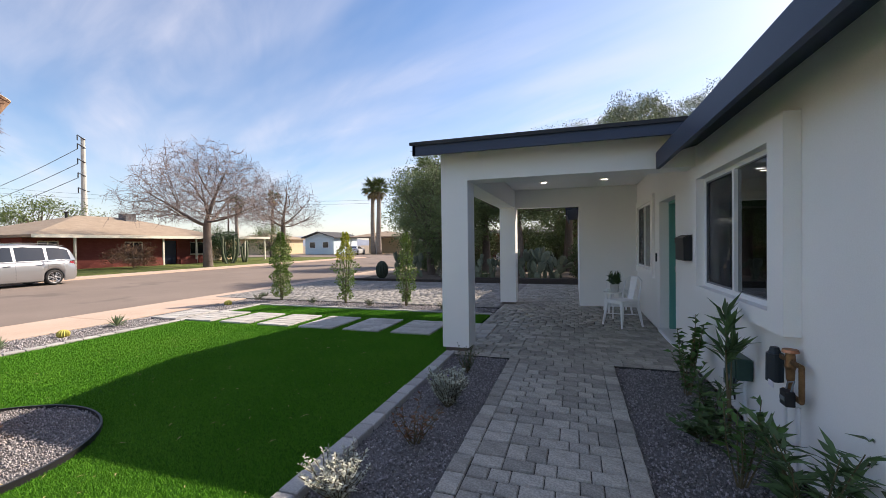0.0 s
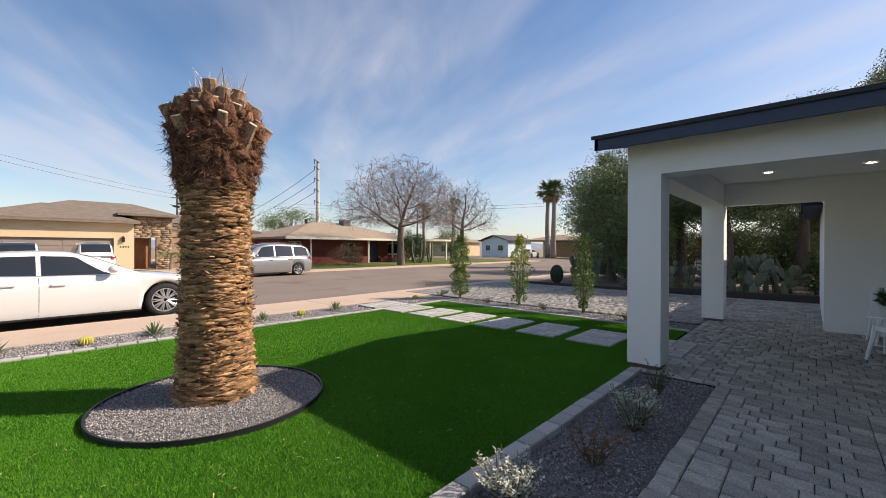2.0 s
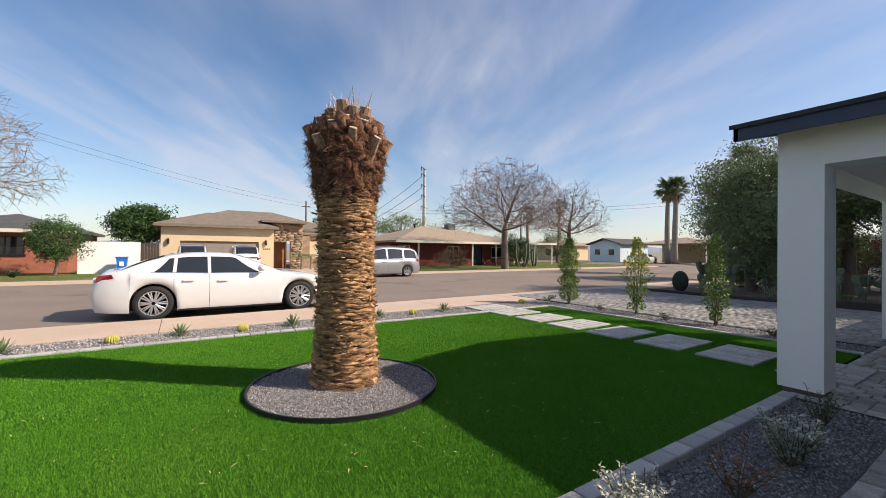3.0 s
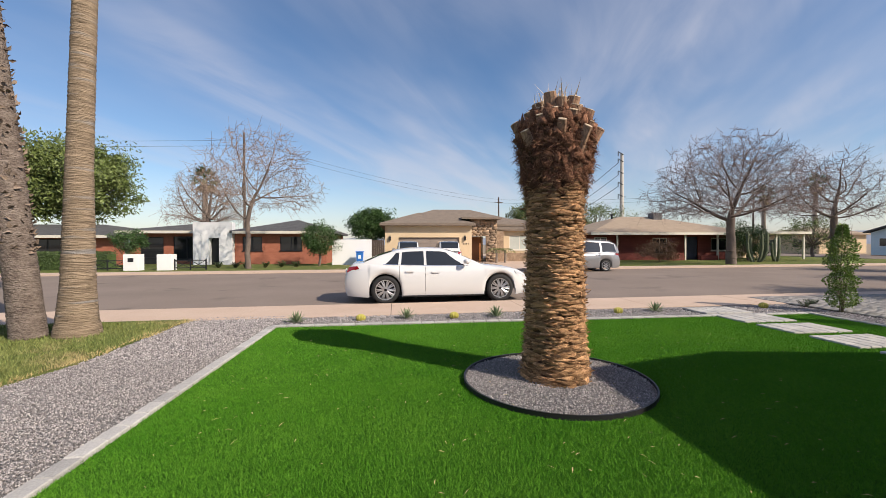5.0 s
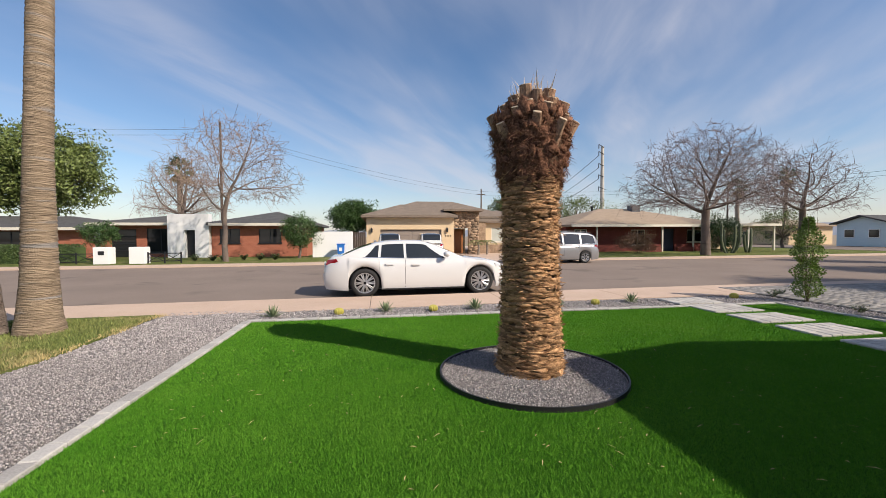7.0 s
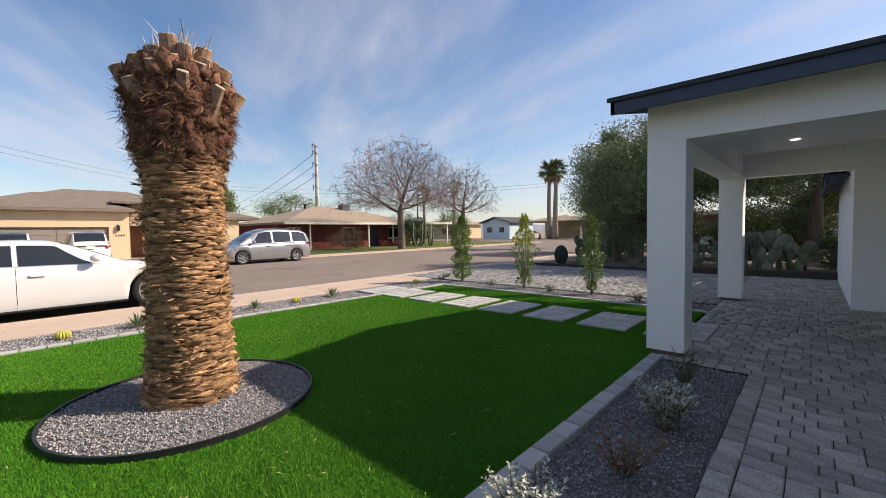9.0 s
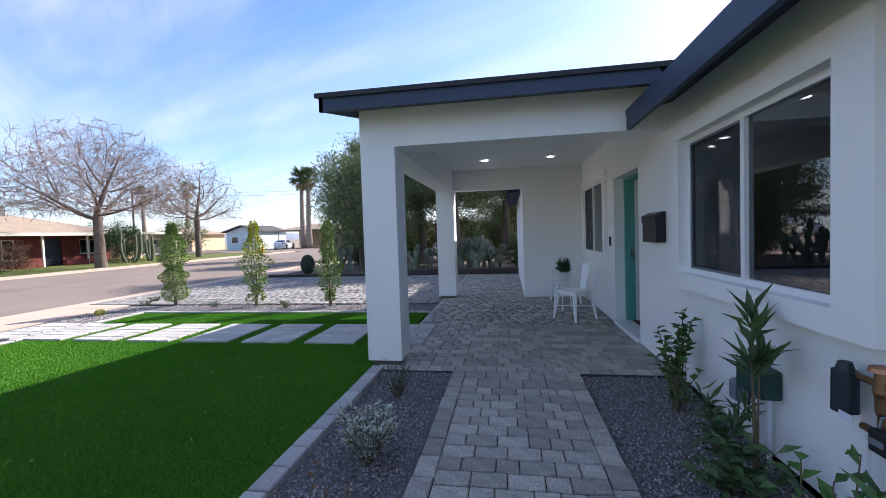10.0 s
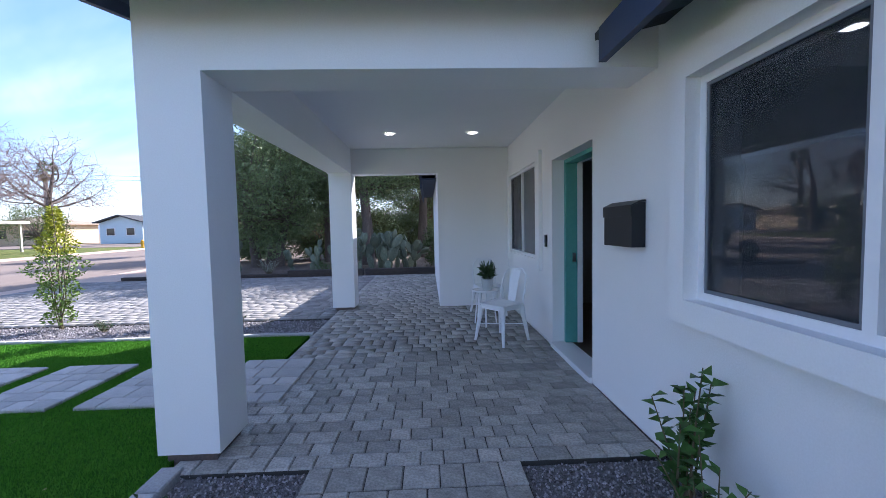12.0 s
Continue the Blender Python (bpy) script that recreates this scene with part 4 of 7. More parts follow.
for k in range(34):
    a = 2.4 * k + 0.35
    lvl = k / 33
    z0 = 2.44 + 0.41 * lvl
    r0 = 0.375 - 0.24 * lvl
    L = rnd.uniform(0.13, 0.23) * (1 - 0.25 * lvl)
    o_ = Vector((math.cos(a), math.sin(a), 0))
    d = (o_ * (0.62 - 0.42 * lvl) + Vector((0, 0, 0.9))).normalized()
    p0 = o_ * r0 + Vector((0, 0, z0))
    sr = rnd.uniform(0.040, 0.076)
    bm = bmesh.new()
    tube(bm, [p0 - d * 0.10, p0 + d * L * 0.35, p0 + d * L * 0.75, p0 + d * L], [sr * 1.35, sr * 1.1, sr, sr * 0.97], 10, flat=0.66)
    stub = part("frond_stub", bm, STUB_M, palm, "sawn-off brown frond stub")
    bm = bmesh.new()
    tube(bm, [p0 + d * (L + 0.001), p0 + d * (L + 0.006)], [sr * 0.93, sr * 0.86], 10, flat=0.66)
    part("cut_face", bm, CUT_M, stub, "pale sawn end")
# the ring bed
ring = bmesh.new()
n = 72
prof = [(0.945, -0.05), (0.945, 0.035), (0.962, 0.035), (0.962, -0.05)]
loops = []
for k in range(n):
    a = 2 * math.pi * k / n
    loops.append([ring.verts.new((-4.33 + r * math.cos(a), 1.77 + r * math.sin(a), z)) for r, z in prof])
for k in range(n):
    A, Bq = loops[k], loops[(k + 1) % n]
    for i in range(4):
        ring.faces.new((A[i], Bq[i], Bq[(i + 1) % 4], A[(i + 1) % 4]))
bmesh.ops.recalc_face_normals(ring, faces=ring.faces[:])
tagged(obj("garden_edging", ring, BLACKP), "black plastic edging ring round the palm bed", "edging")
bm = bmesh.new()
bmesh.ops.create_circle(bm, cap_ends=True, radius=0.947, segments=72, matrix=Matrix.Translation((-4.33, 1.77, 0.004)))
structure("gravel_ring", bm, GRAVEL, "round grey gravel bed at the palm's foot", "gravel")

# ---- turf blades, gravel stones ----


def in_slab(x, y):
    k = np.round((-2.67 - x) / 0.912)
    return (np.abs(x - (-2.67 - 0.912 * k)) < 0.35) & (y > 6.37) & (y < 7.43) & (k >= -1)


def blades(name, n, x0, x1, y0, y1, h0, h1, w, material, keep, z=-0.012):
    x, y = rng.uniform(x0, x1, n), rng.uniform(y0, y1, n)
    ok = keep(x, y)
    x, y = x[ok], y[ok]
    n = len(x)
    a = rng.uniform(0, 6.283, n)
    h = rng.uniform(h0, h1, n)
    lean = rng.normal(size=(n, 2)) * (h * 0.45)[:, None]
    dx, dy = np.cos(a) * w, np.sin(a) * w
    v = np.stack([np.stack([x - dx, y - dy, np.full(n, z)], 1), np.stack([x + dx, y + dy, np.full(n, z)], 1), np.stack([x + lean[:, 0], y + lean[:, 1], z + h], 1)], 1).reshape(-1, 3)
    o = raw_mesh(name, v, 3, np.arange(3 * n).reshape(-1, 3), material)
    return o


turf_ok = lambda x, y: ((x + 4.33) ** 2 + (y - 1.77) ** 2 > 0.965 ** 2) & ~in_slab(x, y)
o = blades("turf", 560000, -4.6, LAWN_X1, LAWN_Y0, LAWN_Y1, 0.012, 0.024, 0.0019, BLADE, turf_ok)
tagged(o, "bright green artificial grass blades", "grass", kind="stuff")
o = blades("turf", 260000, LAWN_X0, -4.6, LAWN_Y0, LAWN_Y1, 0.012, 0.025, 0.0030, BLADE, turf_ok)
tagged(o, "bright green artificial grass blades", "grass", kind="stuff")
WBLADE = mat("winter_grass_blade", (0.10, 0.15, 0.03), (0.24, 0.25, 0.08), rough=0.8, big=1.0, fine=20, bump=0, vary=0.35, island=True, c3=(0.34, 0.28, 0.13), spot=0.9, spot_at=0.55)
o = blades("grass_blades", 60000, -8.3, -2.0, -9.5, -3.75, 0.03, 0.07, 0.006, WBLADE, lambda x, y: y < -3.75 - np.maximum(0, x + 5.6) * 0.22 - 0.03, z=-0.006)
tagged(o, "yellow-green winter grass blades", "grass", kind="stuff")
STRAW = mat("dry_straw_edge", (0.42, 0.32, 0.13), (0.55, 0.44, 0.22), rough=0.9, fine=20, bump=0, vary=0.25, island=True)
o = blades("straw_edge", 9000, -8.5, -2.0, -4.6, -3.6, 0.02, 0.06, 0.006, STRAW, lambda x, y: np.abs(y - (-3.80 - np.maximum(0, x + 5.6) * 0.22)) < 0.07 + 0.05 * np.sin(x * 5), z=-0.01)
tagged(o, "dry straw-coloured edge of the grass", "grass", kind="stuff")

OCT_V = np.array([(1, 0, 0), (-1, 0, 0), (0, 1, 0), (0, -1, 0), (0, 0, 1), (0, 0, -1)], float)
OCT_F = np.array([(0, 2, 4), (2, 1, 4), (1, 3, 4), (3, 0, 4), (2, 0, 5), (1, 2, 5), (3, 1, 5), (0, 3, 5)])


def stones(name, n, x0, x1, y0, y1, s0, s1, keep, z, material=PEBBLE, label="loose crushed grey gravel stones"):
    x, y = rng.uniform(x0, x1, n), rng.uniform(y0, y1, n)
    ok = keep(x, y)
    x, y = x[ok], y[ok]
    n = len(x)
    q = rng.normal(size=(n, 3, 3))
    q, _ = np.linalg.qr(q)
    sc = rng.uniform(s0, s1, n)[:, None, None] * rng.uniform(0.55, 1.15, (n, 1, 3))
    vv_ = OCT_V[None] * sc * rng.uniform(0.75, 1.2, (n, 6, 1))
    v = np.einsum("nij,nkj->nki", q, vv_) + np.stack([x, y, z + rng.uniform(-0.006, 0.012, n)], 1)[:, None]
    f = (OCT_F[None] + (np.arange(n) * 6)[:, None, None]).reshape(-1, 3)
    o = raw_mesh(name, v.reshape(-1, 3), 3, f, material)
    return tagged(o, label, "gravel", kind="stuff")


yes = lambda x, y: x == x
PEB_D = mat("dark_gravel_stone", (0.20, 0.185, 0.19), (0.40, 0.375, 0.38), rough=0.95, big=40, fine=150, bump=0.3, depth=0.002, vary=0.5, island=True, spec=0.2)
stones("bed_gravel", 9500, -1.63, -0.92, 0.6, 5.45, 0.006, 0.013, yes, -0.03, PEB_D)
stones("bed_gravel", 9500, 0.35, 1.2, 1.4, 5.43, 0.006, 0.013, yes, -0.03, PEB_D)
stones("ring_gravel", 14000, -5.3, -3.37, 0.8, 2.72, 0.006, 0.012, lambda x, y: ((x + 4.33) ** 2 + (y - 1.77) ** 2 < 0.94 ** 2) & ((x - PX) ** 2 + (y - PY) ** 2 > 0.12), 0.010)
stones("side_gravel", 36000, -5.8, -1.6, -3.95, -2.1, 0.006, 0.012, lambda x, y: y > -3.75 - np.maximum(0, x + 5.6) * 0.22, -0.025)
stones("side_gravel", 9000, -8.75, -5.8, -3.75, -2.1, 0.010, 0.02, yes, -0.025)
stones("strip_gravel", 12000, -8.75, -7.7, -2.1, 9.3, 0.010, 0.02, lambda x, y: (x > -8.6 + SLOPE * y) & ~in_slab(x, y), -0.025)
stones("strip_gravel", 5000, -7.7, -1.75, 8.55, 9.38, 0.010, 0.02, yes, -0.025, PEB_D)

# ---- pavers, edging stones and stepping pads ----
prnd = random.Random(5)
PAVER_MESH = {}


def paver_mesh(w, h, material, th=0.045):
    key = (round(w, 3), round(h, 3), material.name)
    if key not in PAVER_MESH:
        bm = bmesh.new()
        c, e = 0.007, 0.006
        g, k = 0.0026, 0.0080
        a = [bm.verts.new((x, y, -th)) for x, y in ((g, k), (w - g, k), (w - g, h - k), (g, h - k))]
        b = [bm.verts.new((x, y, -0.009)) for x, y in ((g, k), (w - g, k), (w - g, h - k), (g, h - k))]
        t = [bm.verts.new((x, y, 0)) for x, y in ((g + c, k + e), (w - g - c, k + e), (w - g - c, h - k - e), (g + c, h - k - e))]
        for lo, hi in ((a, b), (b, t)):
            for i in range(4):
                bm.faces.new((lo[i], lo[(i + 1) % 4], hi[(i + 1) % 4], hi[i]))
        bm.faces.new(t)
        me = bpy.data.meshes.new("paver")
        bm.normal_update()
        bm.to_mesh(me)
        bm.free()
        me.materials.append(material)
        PAVER_MESH[key] = me
    return PAVER_MESH[key]


def ashlar(nx, ny):
    """Courses of two or three units, each broken into stones whose joints miss the course before."""
    out, j, last = [], 0, set()
    while j < ny:
        b = min(prnd.choice((2, 2, 2, 3)), ny - j)
        if ny - j - b == 1:
            b += 1
        best = None
        for _ in range(8):
            i, cuts = 0, []
            while nx - i > 4:
                i += prnd.choice((2, 3, 2, 3, 3)) if b == 2 else prnd.choice((2, 2, 3))
                cuts.append(i)
            if nx - i == 4:
                cuts.append(i + 2)
            clash = len(last.intersection(cuts))
            if best is None or clash < best[0]:
                best = (clash, cuts)
        cuts = [0] + best[1] + [nx]
        out += [(u, j, v - u, b) for u, v in zip(cuts, cuts[1:]) if v > u]
        last = set(best[1])
        j += b
    return out


def lay(parent, x0, y0, w, d, nx, ny, material, name="paver", z=0.0):
    ux, uy = w / nx, d / ny
    for i, j, a, b in ashlar(nx, ny):
        o = new(name, paver_mesh(ux * a, uy * b, material))
        o.parent = parent
        o.location = (x0 + i * ux, y0 + j * uy, z + prnd.uniform(-0.0025, 0.0015))
        o.rotation_euler = (prnd.uniform(-0.006, 0.006), prnd.uniform(-0.006, 0.006), prnd.uniform(-0.006, 0.006))


def row_of(parent, x0, x1, y0, y1, n, axis, material, name, z=0.0):
    for k in range(n):
        if axis == "y":
            L = (y1 - y0) / n
            o = new(name, paver_mesh(x1 - x0, L, material, 0.07))
            o.location = (x0 + prnd.uniform(-0.003, 0.003), y0 + k * L, z + prnd.uniform(-0.003, 0.003))
        else:
            L = (x1 - x0) / n
            o = new(name, paver_mesh(L, y1 - y0, material, 0.07))
            o.location = (x0 + k * L, y0 + prnd.uniform(-0.003, 0.003), z + prnd.uniform(-0.003, 0.003))
        o.parent = parent
        o.rotation_euler = (0, prnd.uniform(-0.008, 0.008), prnd.uniform(-0.008, 0.008))


walk_ = tagged(new("pavement_walkway"), "grey concrete paver walkway with a border course", "paving", kind="structure")
row_of(walk_, -0.90, -0.765, 0.75, 5.45, 21, "y", PAVER, "border_paver")
row_of(walk_, 0.20, 0.335, 0.75, 5.45, 21, "y", PAVER, "border_paver")
lay(walk_, -0.765, 0.75, 0.965, 4.70, 14, 66, PAVER)
porch_p = tagged(new("pavement_porch"), "grey concrete paver porch floor in mixed sizes", "paving", kind="structure")
lay(porch_p, -1.72, 5.45, 2.93, 2.02, 42, 28, PAVER)


PAVER_I = mat("grey_concrete_paver_rear", (0.24, 0.228, 0.203), (0.49, 0.464, 0.413), rough=0.93, big=11, fine=70, bump=0.7, depth=0.006, vary=0.22, island=True, spec=0.25)


def joined_pavers(name, x0, y0, w, d, nx, ny, material, label):
    ux, uy = w / nx, d / ny
    V, F = [], []
    for i, j, a, b in ashlar(nx, ny):
        X0, Y0, X1, Y1 = x0 + i * ux + 0.003, y0 + j * uy + 0.008, x0 + (i + a) * ux - 0.003, y0 + (j + b) * uy - 0.008
        c, e, n = 0.006, 0.003, len(V)
        z = prnd.uniform(-0.002, 0.002)
        V += [(X0, Y0, -0.02), (X1, Y0, -0.02), (X1, Y1, -0.02), (X0, Y1, -0.02), (X0 + c, Y0 + e, z), (X1 - c, Y0 + e, z), (X1 - c, Y1 - e, z), (X0 + c, Y1 - e, z)]
        F += [(n + 4, n + 5, n + 6, n + 7), (n, n + 1, n + 5, n + 4), (n + 1, n + 2, n + 6, n + 5), (n + 2, n + 3, n + 7, n + 6), (n + 3, n, n + 4, n + 7)]
    o = raw_mesh(name, np.array(V), 4, np.array(F), material)
    return tagged(o, label, "paving", kind="stuff")


joined_pavers("porch_paver_field", -1.72, 7.47, 2.93, 7.48, 42, 106, PAVER_I, "grey concrete pavers behind the porch")
joined_pavers("driveway_paver_field", -10.1, 9.45, 8.38, 5.5, 112, 76, PAVER_J, "sunlit grey concrete driveway pavers")
joined_pavers("walkway_paver_field", -0.9, -4.0, 1.235, 4.74, 20, 74, PAVER_J, "grey concrete pavers of the walkway")
edge_ = tagged(new("trim_lawn_edging"), "grey stone edging along the lawn", "edging", kind="structure")
row_of(edge_, -1.765, -1.63, -1.95, 5.50, 32, "y", EDGE, "edging_stone", z=0.022)
row_of(edge_, -7.66, -7.54, -2.05, 8.43, 44, "y", EDGE, "edging_stone", z=0.02)
row_of(edge_, -7.54, -1.76, -2.09, -1.95, 24, "x", EDGE, "edging_stone", z=0.02)
row_of(edge_, -7.66, -1.72, 8.43, 8.53, 26, "x", EDGE, "edging_stone", z=0.02)
SLABP = mat("pale_paver", (0.36, 0.345, 0.32), (0.54, 0.52, 0.485), rough=0.93, big=5, fine=90, bump=0.5, depth=0.004, vary=0.14, spec=0.25)
for k in range(-1, 7):
    cx = -2.67 - 0.912 * k
    pad = thing("stepping_pad", pose(cx, 6.9, 0.018), "rectangular stepping pad of grey pavers in the turf", "stepping stone", "stepping pads")
    part("bed", boxes((-0.345, -0.525, -0.12, 0.345, 0.525, -0.03)), SAND, pad, "dark sand joint bed")
    lay(pad, -0.35, -0.53, 0.70, 1.06, 8, 12, SLABP)

# ---- vehicles ----
WHITE_CAR = mat("white_car_paint", (0.64, 0.64, 0.635), rough=0.25, bump=0, coat=1.0)
SILVER_CAR = mat("silver_car_paint", (0.36, 0.36, 0.37), rough=0.3, bump=0, coat=1.0, metal=0.6)
TYRE = mat("tyre_rubber", (0.012, 0.012, 0.013), (0.022, 0.022, 0.022), rough=0.85, fine=60, bump=0.2)
ALLOY = mat("alloy_rim", (0.42, 0.42, 0.43), rough=0.3, bump=0, metal=0.6)
DARKM = mat("dark_underbody", (0.008, 0.008, 0.009), rough=0.8, bump=0)
REDL = mat("red_tail_light", (0.30, 0.008, 0.015), rough=0.12, bump=0, coat=1.0)
CLEARL = mat("headlight_lens", (0.55, 0.57, 0.60), rough=0.08, bump=0, coat=1.0)
CHROME = mat("chrome_trim", (0.75, 0.75, 0.76), rough=0.15, bump=0, metal=1.0)


def lathe(bm, prof, n, axis="y"):
    rings = []
    for k in range(n):
        a = 2 * math.pi * k / n
        rings.append([bm.verts.new((r * math.cos(a), w, r * math.sin(a))) for r, w in prof])
    for k in range(n):
        A, B = rings[k], rings[(k + 1) % n]
        for i in range(len(prof) - 1):
            bm.faces.new((A[i], A[i + 1], B[i + 1], B[i]))
    bmesh.ops.recalc_face_normals(bm, faces=bm.faces[:])


def car(m, name, label, paint, L, W, top, roof, cabin, wheels, R, sides, spokes=10, glassback=True, group="", clear=0.17, ws=0.62, rack=False):
    """top: (x, z) line of bonnet, belt and boot; roof: (x, z) line of the cabin; sides: window spans along x."""
    c = thing(name, m, label, "car", group)
    hw, half = W / 2, L / 2
    tx, tz = zip(*top)
    rx, rz = zip(*roof)
    T = lambda x: float(np.interp(x, tx, tz))
    Rf = lambda x: float(np.interp(x, rx, rz))
    bulge = lambda x, z: x - math.copysign(0.13 * (abs(x) / half) ** 10 * ((z - 0.52) / 0.45) ** 2, x)
    plan = lambda x: hw * (1 - 0.26 * (abs(x) / half) ** 7 - 0.03 * (abs(x) / half) ** 2)

    def bottom(x):
        z = clear + 0.06 * max(0, abs(x) - half + 0.5)
        for xw in wheels:
            d = abs(x - xw)
            if d < R * 1.13:
                z = max(z, R + math.sqrt((R * 1.13) ** 2 - d * d))
        return z

    xs = sorted(set([round(v, 3) for v in np.linspace(-half, half, 72)] + [round(xw + s * R * 1.13 * math.sin(q), 3) for xw in wheels for s in (-1, 1) for q in np.linspace(0, 1.57, 8)]))
    bm = bmesh.new()
    rows = []
    for x in xs:
        w, zt, zb = plan(x), T(x), bottom(x)
        zb = min(zb, zt - 0.12)
        prof = [(w * 0.93, zb), (w * 0.985, zb + (zt - zb) * 0.15), (w, zb + (zt - zb) * 0.5), (w * 0.985, zb + (zt - zb) * 0.78), (w * 0.94, zt - 0.035), (w * 0.88, zt - 0.006), (w * 0.5, zt + 0.016), (0.0, zt + 0.022)]
        rows.append([bm.verts.new((bulge(x, z), y, z)) for y, z in prof] + [bm.verts.new((bulge(x, z), -y, z)) for y, z in prof[-2::-1]])
    for A, B in zip(rows, rows[1:]):
        for i in range(len(A) - 1):
            bm.faces.new((A[i], B[i], B[i + 1], A[i + 1]))
    bm.faces.new(rows[0])
    bm.faces.new(rows[-1][::-1])
    x0, x1 = cabin

    def side_y(x, z):
        zb, zt = bottom(x), T(x)
        return float(np.interp((z - zb) / (zt - zb), (0, 0.15, 0.5, 0.78, 0.95), (0.93, 0.985, 1.0, 0.985, 0.94))) * plan(x)

    cx = np.linspace(x0, x1, 40)

    def surf(x, v):
        b = T(x) - 0.02
        r = max(Rf(x), b + 0.01)
        k = (r - b) / (max(rz) - min(tz))
        y = plan(x) * 0.90 + (ws - plan(x) * 0.90) * v * min(1, (r - b) / 0.42)
        return y, b + (r - b) * v

    rows = []
    for x in cx:
        p = [surf(x, v) for v in (0, 0.35, 0.7, 0.93)]
        y1, z1 = surf(x, 1.0)
        p += [(y1 * 0.93, z1 + 0.004), (y1 * 0.5, z1 + 0.022), (0, z1 + 0.028)]
        rows.append([bm.verts.new((x, y, z)) for y, z in p] + [bm.verts.new((x, -y, z)) for y, z in p[-2::-1]])
    for A, B in zip(rows, rows[1:]):
        for i in range(len(A) - 1):
            bm.faces.new((A[i], B[i], B[i + 1], A[i + 1]))
    bm.faces.new(rows[0])
    bm.faces.new(rows[-1][::-1])
    bmesh.ops.recalc_face_normals(bm, faces=bm.faces[:])
    body = part("body", bm, paint, c, smooth=True)
    mod = body.modifiers.new("edge", "EDGE_SPLIT")
    mod.split_angle = radians(60)
    ub = bmesh.new()
    box(ub, -half + 0.62, -hw * 0.80, clear + 0.03, half - 0.62, hw * 0.80, 0.60)
    part("underbody", ub, DARKM, c, "dark underbody")
    for s in (-1, 1):
        for a, b, fa, fb in sides:
            g = bmesh.new()
            grid = []
            for t in np.linspace(0, 1, 8):
                col = []
                for v in np.linspace(0.06, 0.84, 5):
                    x = (a + (b - a) * t) + (fa * (1 - t) + fb * t) * v
                    y, z = surf(x, v)
                    col.append(g.verts.new((x, s * (y + 0.008), z)))
                grid.append(col)
            for A, B in zip(grid, grid[1:]):
                for i in range(4):
                    g.faces.new((A[i], A[i + 1], B[i + 1], B[i]) if s < 0 else (A[i], B[i], B[i + 1], A[i + 1]))
            part("side_window", g, CARGLASS, c, "dark side window", smooth=True)
        for a, b, fa, fb in sides[:2]:
            dl_ = bmesh.new()
            xg = a - 0.04
            tube(dl_, [(xg, s * (side_y(xg, q) + 0.0005), q) for q in np.linspace(bottom(xg) + 0.06, T(xg) - 0.03, 9)], 0.0045, 5)
            part("door_gap", dl_, DARKM, c, "dark door gap")
            hd = bmesh.new()
            xh = a + 0.12
            box(hd, xh, s * plan(xh) - 0.02, T(xh) - 0.18, xh + 0.20, s * plan(xh) + 0.018, T(xh) - 0.145, bevel=0.006)
            part("door_handle", hd, paint if paint == WHITE_CAR else CHROME, c)
        mr = bmesh.new()
        xm = sides[0][1] - 0.05
        bmesh.ops.create_icosphere(mr, subdivisions=2, radius=1, matrix=Matrix.Translation((xm, s * (plan(xm) * 0.94 + 0.12), T(xm) + 0.10)) @ Matrix.Diagonal((0.09, 0.115, 0.075, 1)))
        part("wing_mirror", mr, paint, c, smooth=True)
        tl = bmesh.new()
        V = [(bulge(x, z) - 0.004, s * (plan(x) * 0.985 + 0.006), z) for x, z in ((-half + 0.015, T(-half + 0.1) - 0.20), (-half + 0.36, T(-half + 0.36) - 0.135), (-half + 0.30, T(-half + 0.3) - 0.06), (-half + 0.015, T(-half + 0.1) - 0.06))]
        vs = [tl.verts.new(p) for p in V] + [tl.verts.new((x, y - s * 0.10, z)) for x, y, z in V]
        for f in ((0, 1, 2, 3), (7, 6, 5, 4), (0, 4, 5, 1), (1, 5, 6, 2), (2, 6, 7, 3), (3, 7, 4, 0)):
            tl.faces.new([vs[i] for i in f])
        bmesh.ops.recalc_face_normals(tl, faces=tl.faces[:])
        part("tail_light", tl, REDL, c, "red tail light")
        hl = bmesh.new()
        V = [(bulge(x, z) + 0.004, s * (plan(x) * 0.985 + 0.008), z) for x, z in ((half - 0.05, T(half - 0.1) - 0.15), (half - 0.42, T(half - 0.42) - 0.13), (half - 0.46, T(half - 0.46) - 0.05), (half - 0.05, T(half - 0.1) - 0.05))]
        vs = [hl.verts.new(p) for p in V] + [hl.verts.new((x, y - s * 0.12, z)) for x, y, z in V]
        for f in ((0, 1, 2, 3), (7, 6, 5, 4), (0, 4, 5, 1), (1, 5, 6, 2), (2, 6, 7, 3), (3, 7, 4, 0)):
            hl.faces.new([vs[i] for i in f])
        bmesh.ops.recalc_face_normals(hl, faces=hl.faces[:])
        part("headlight", hl, CLEARL, c, "clear headlight")
        for xw in wheels:
            hub = bmesh.new()
            lathe(hub, [(0.0, s * 0.0), (R * 0.45, s * 0.0), (R * 0.45, -s * 0.05), (0, -s * 0.05)], 20)
            wh = part("wheel", hub, DARKM, c)
            wh.matrix_basis = pose(xw, s * (plan(xw) - 0.07), R)
            ty = bmesh.new()
            lathe(ty, [(R * 0.70, s * 0.045), (R * 0.76, s * 0.062), (R * 0.93, s * 0.055), (R, s * 0.02), (R, -s * 0.16), (R * 0.9, -s * 0.18), (R * 0.7, -s * 0.17)], 36)
            part("tyre", ty, TYRE, wh, "black rubber tyre", smooth=True)
            rm = bmesh.new()
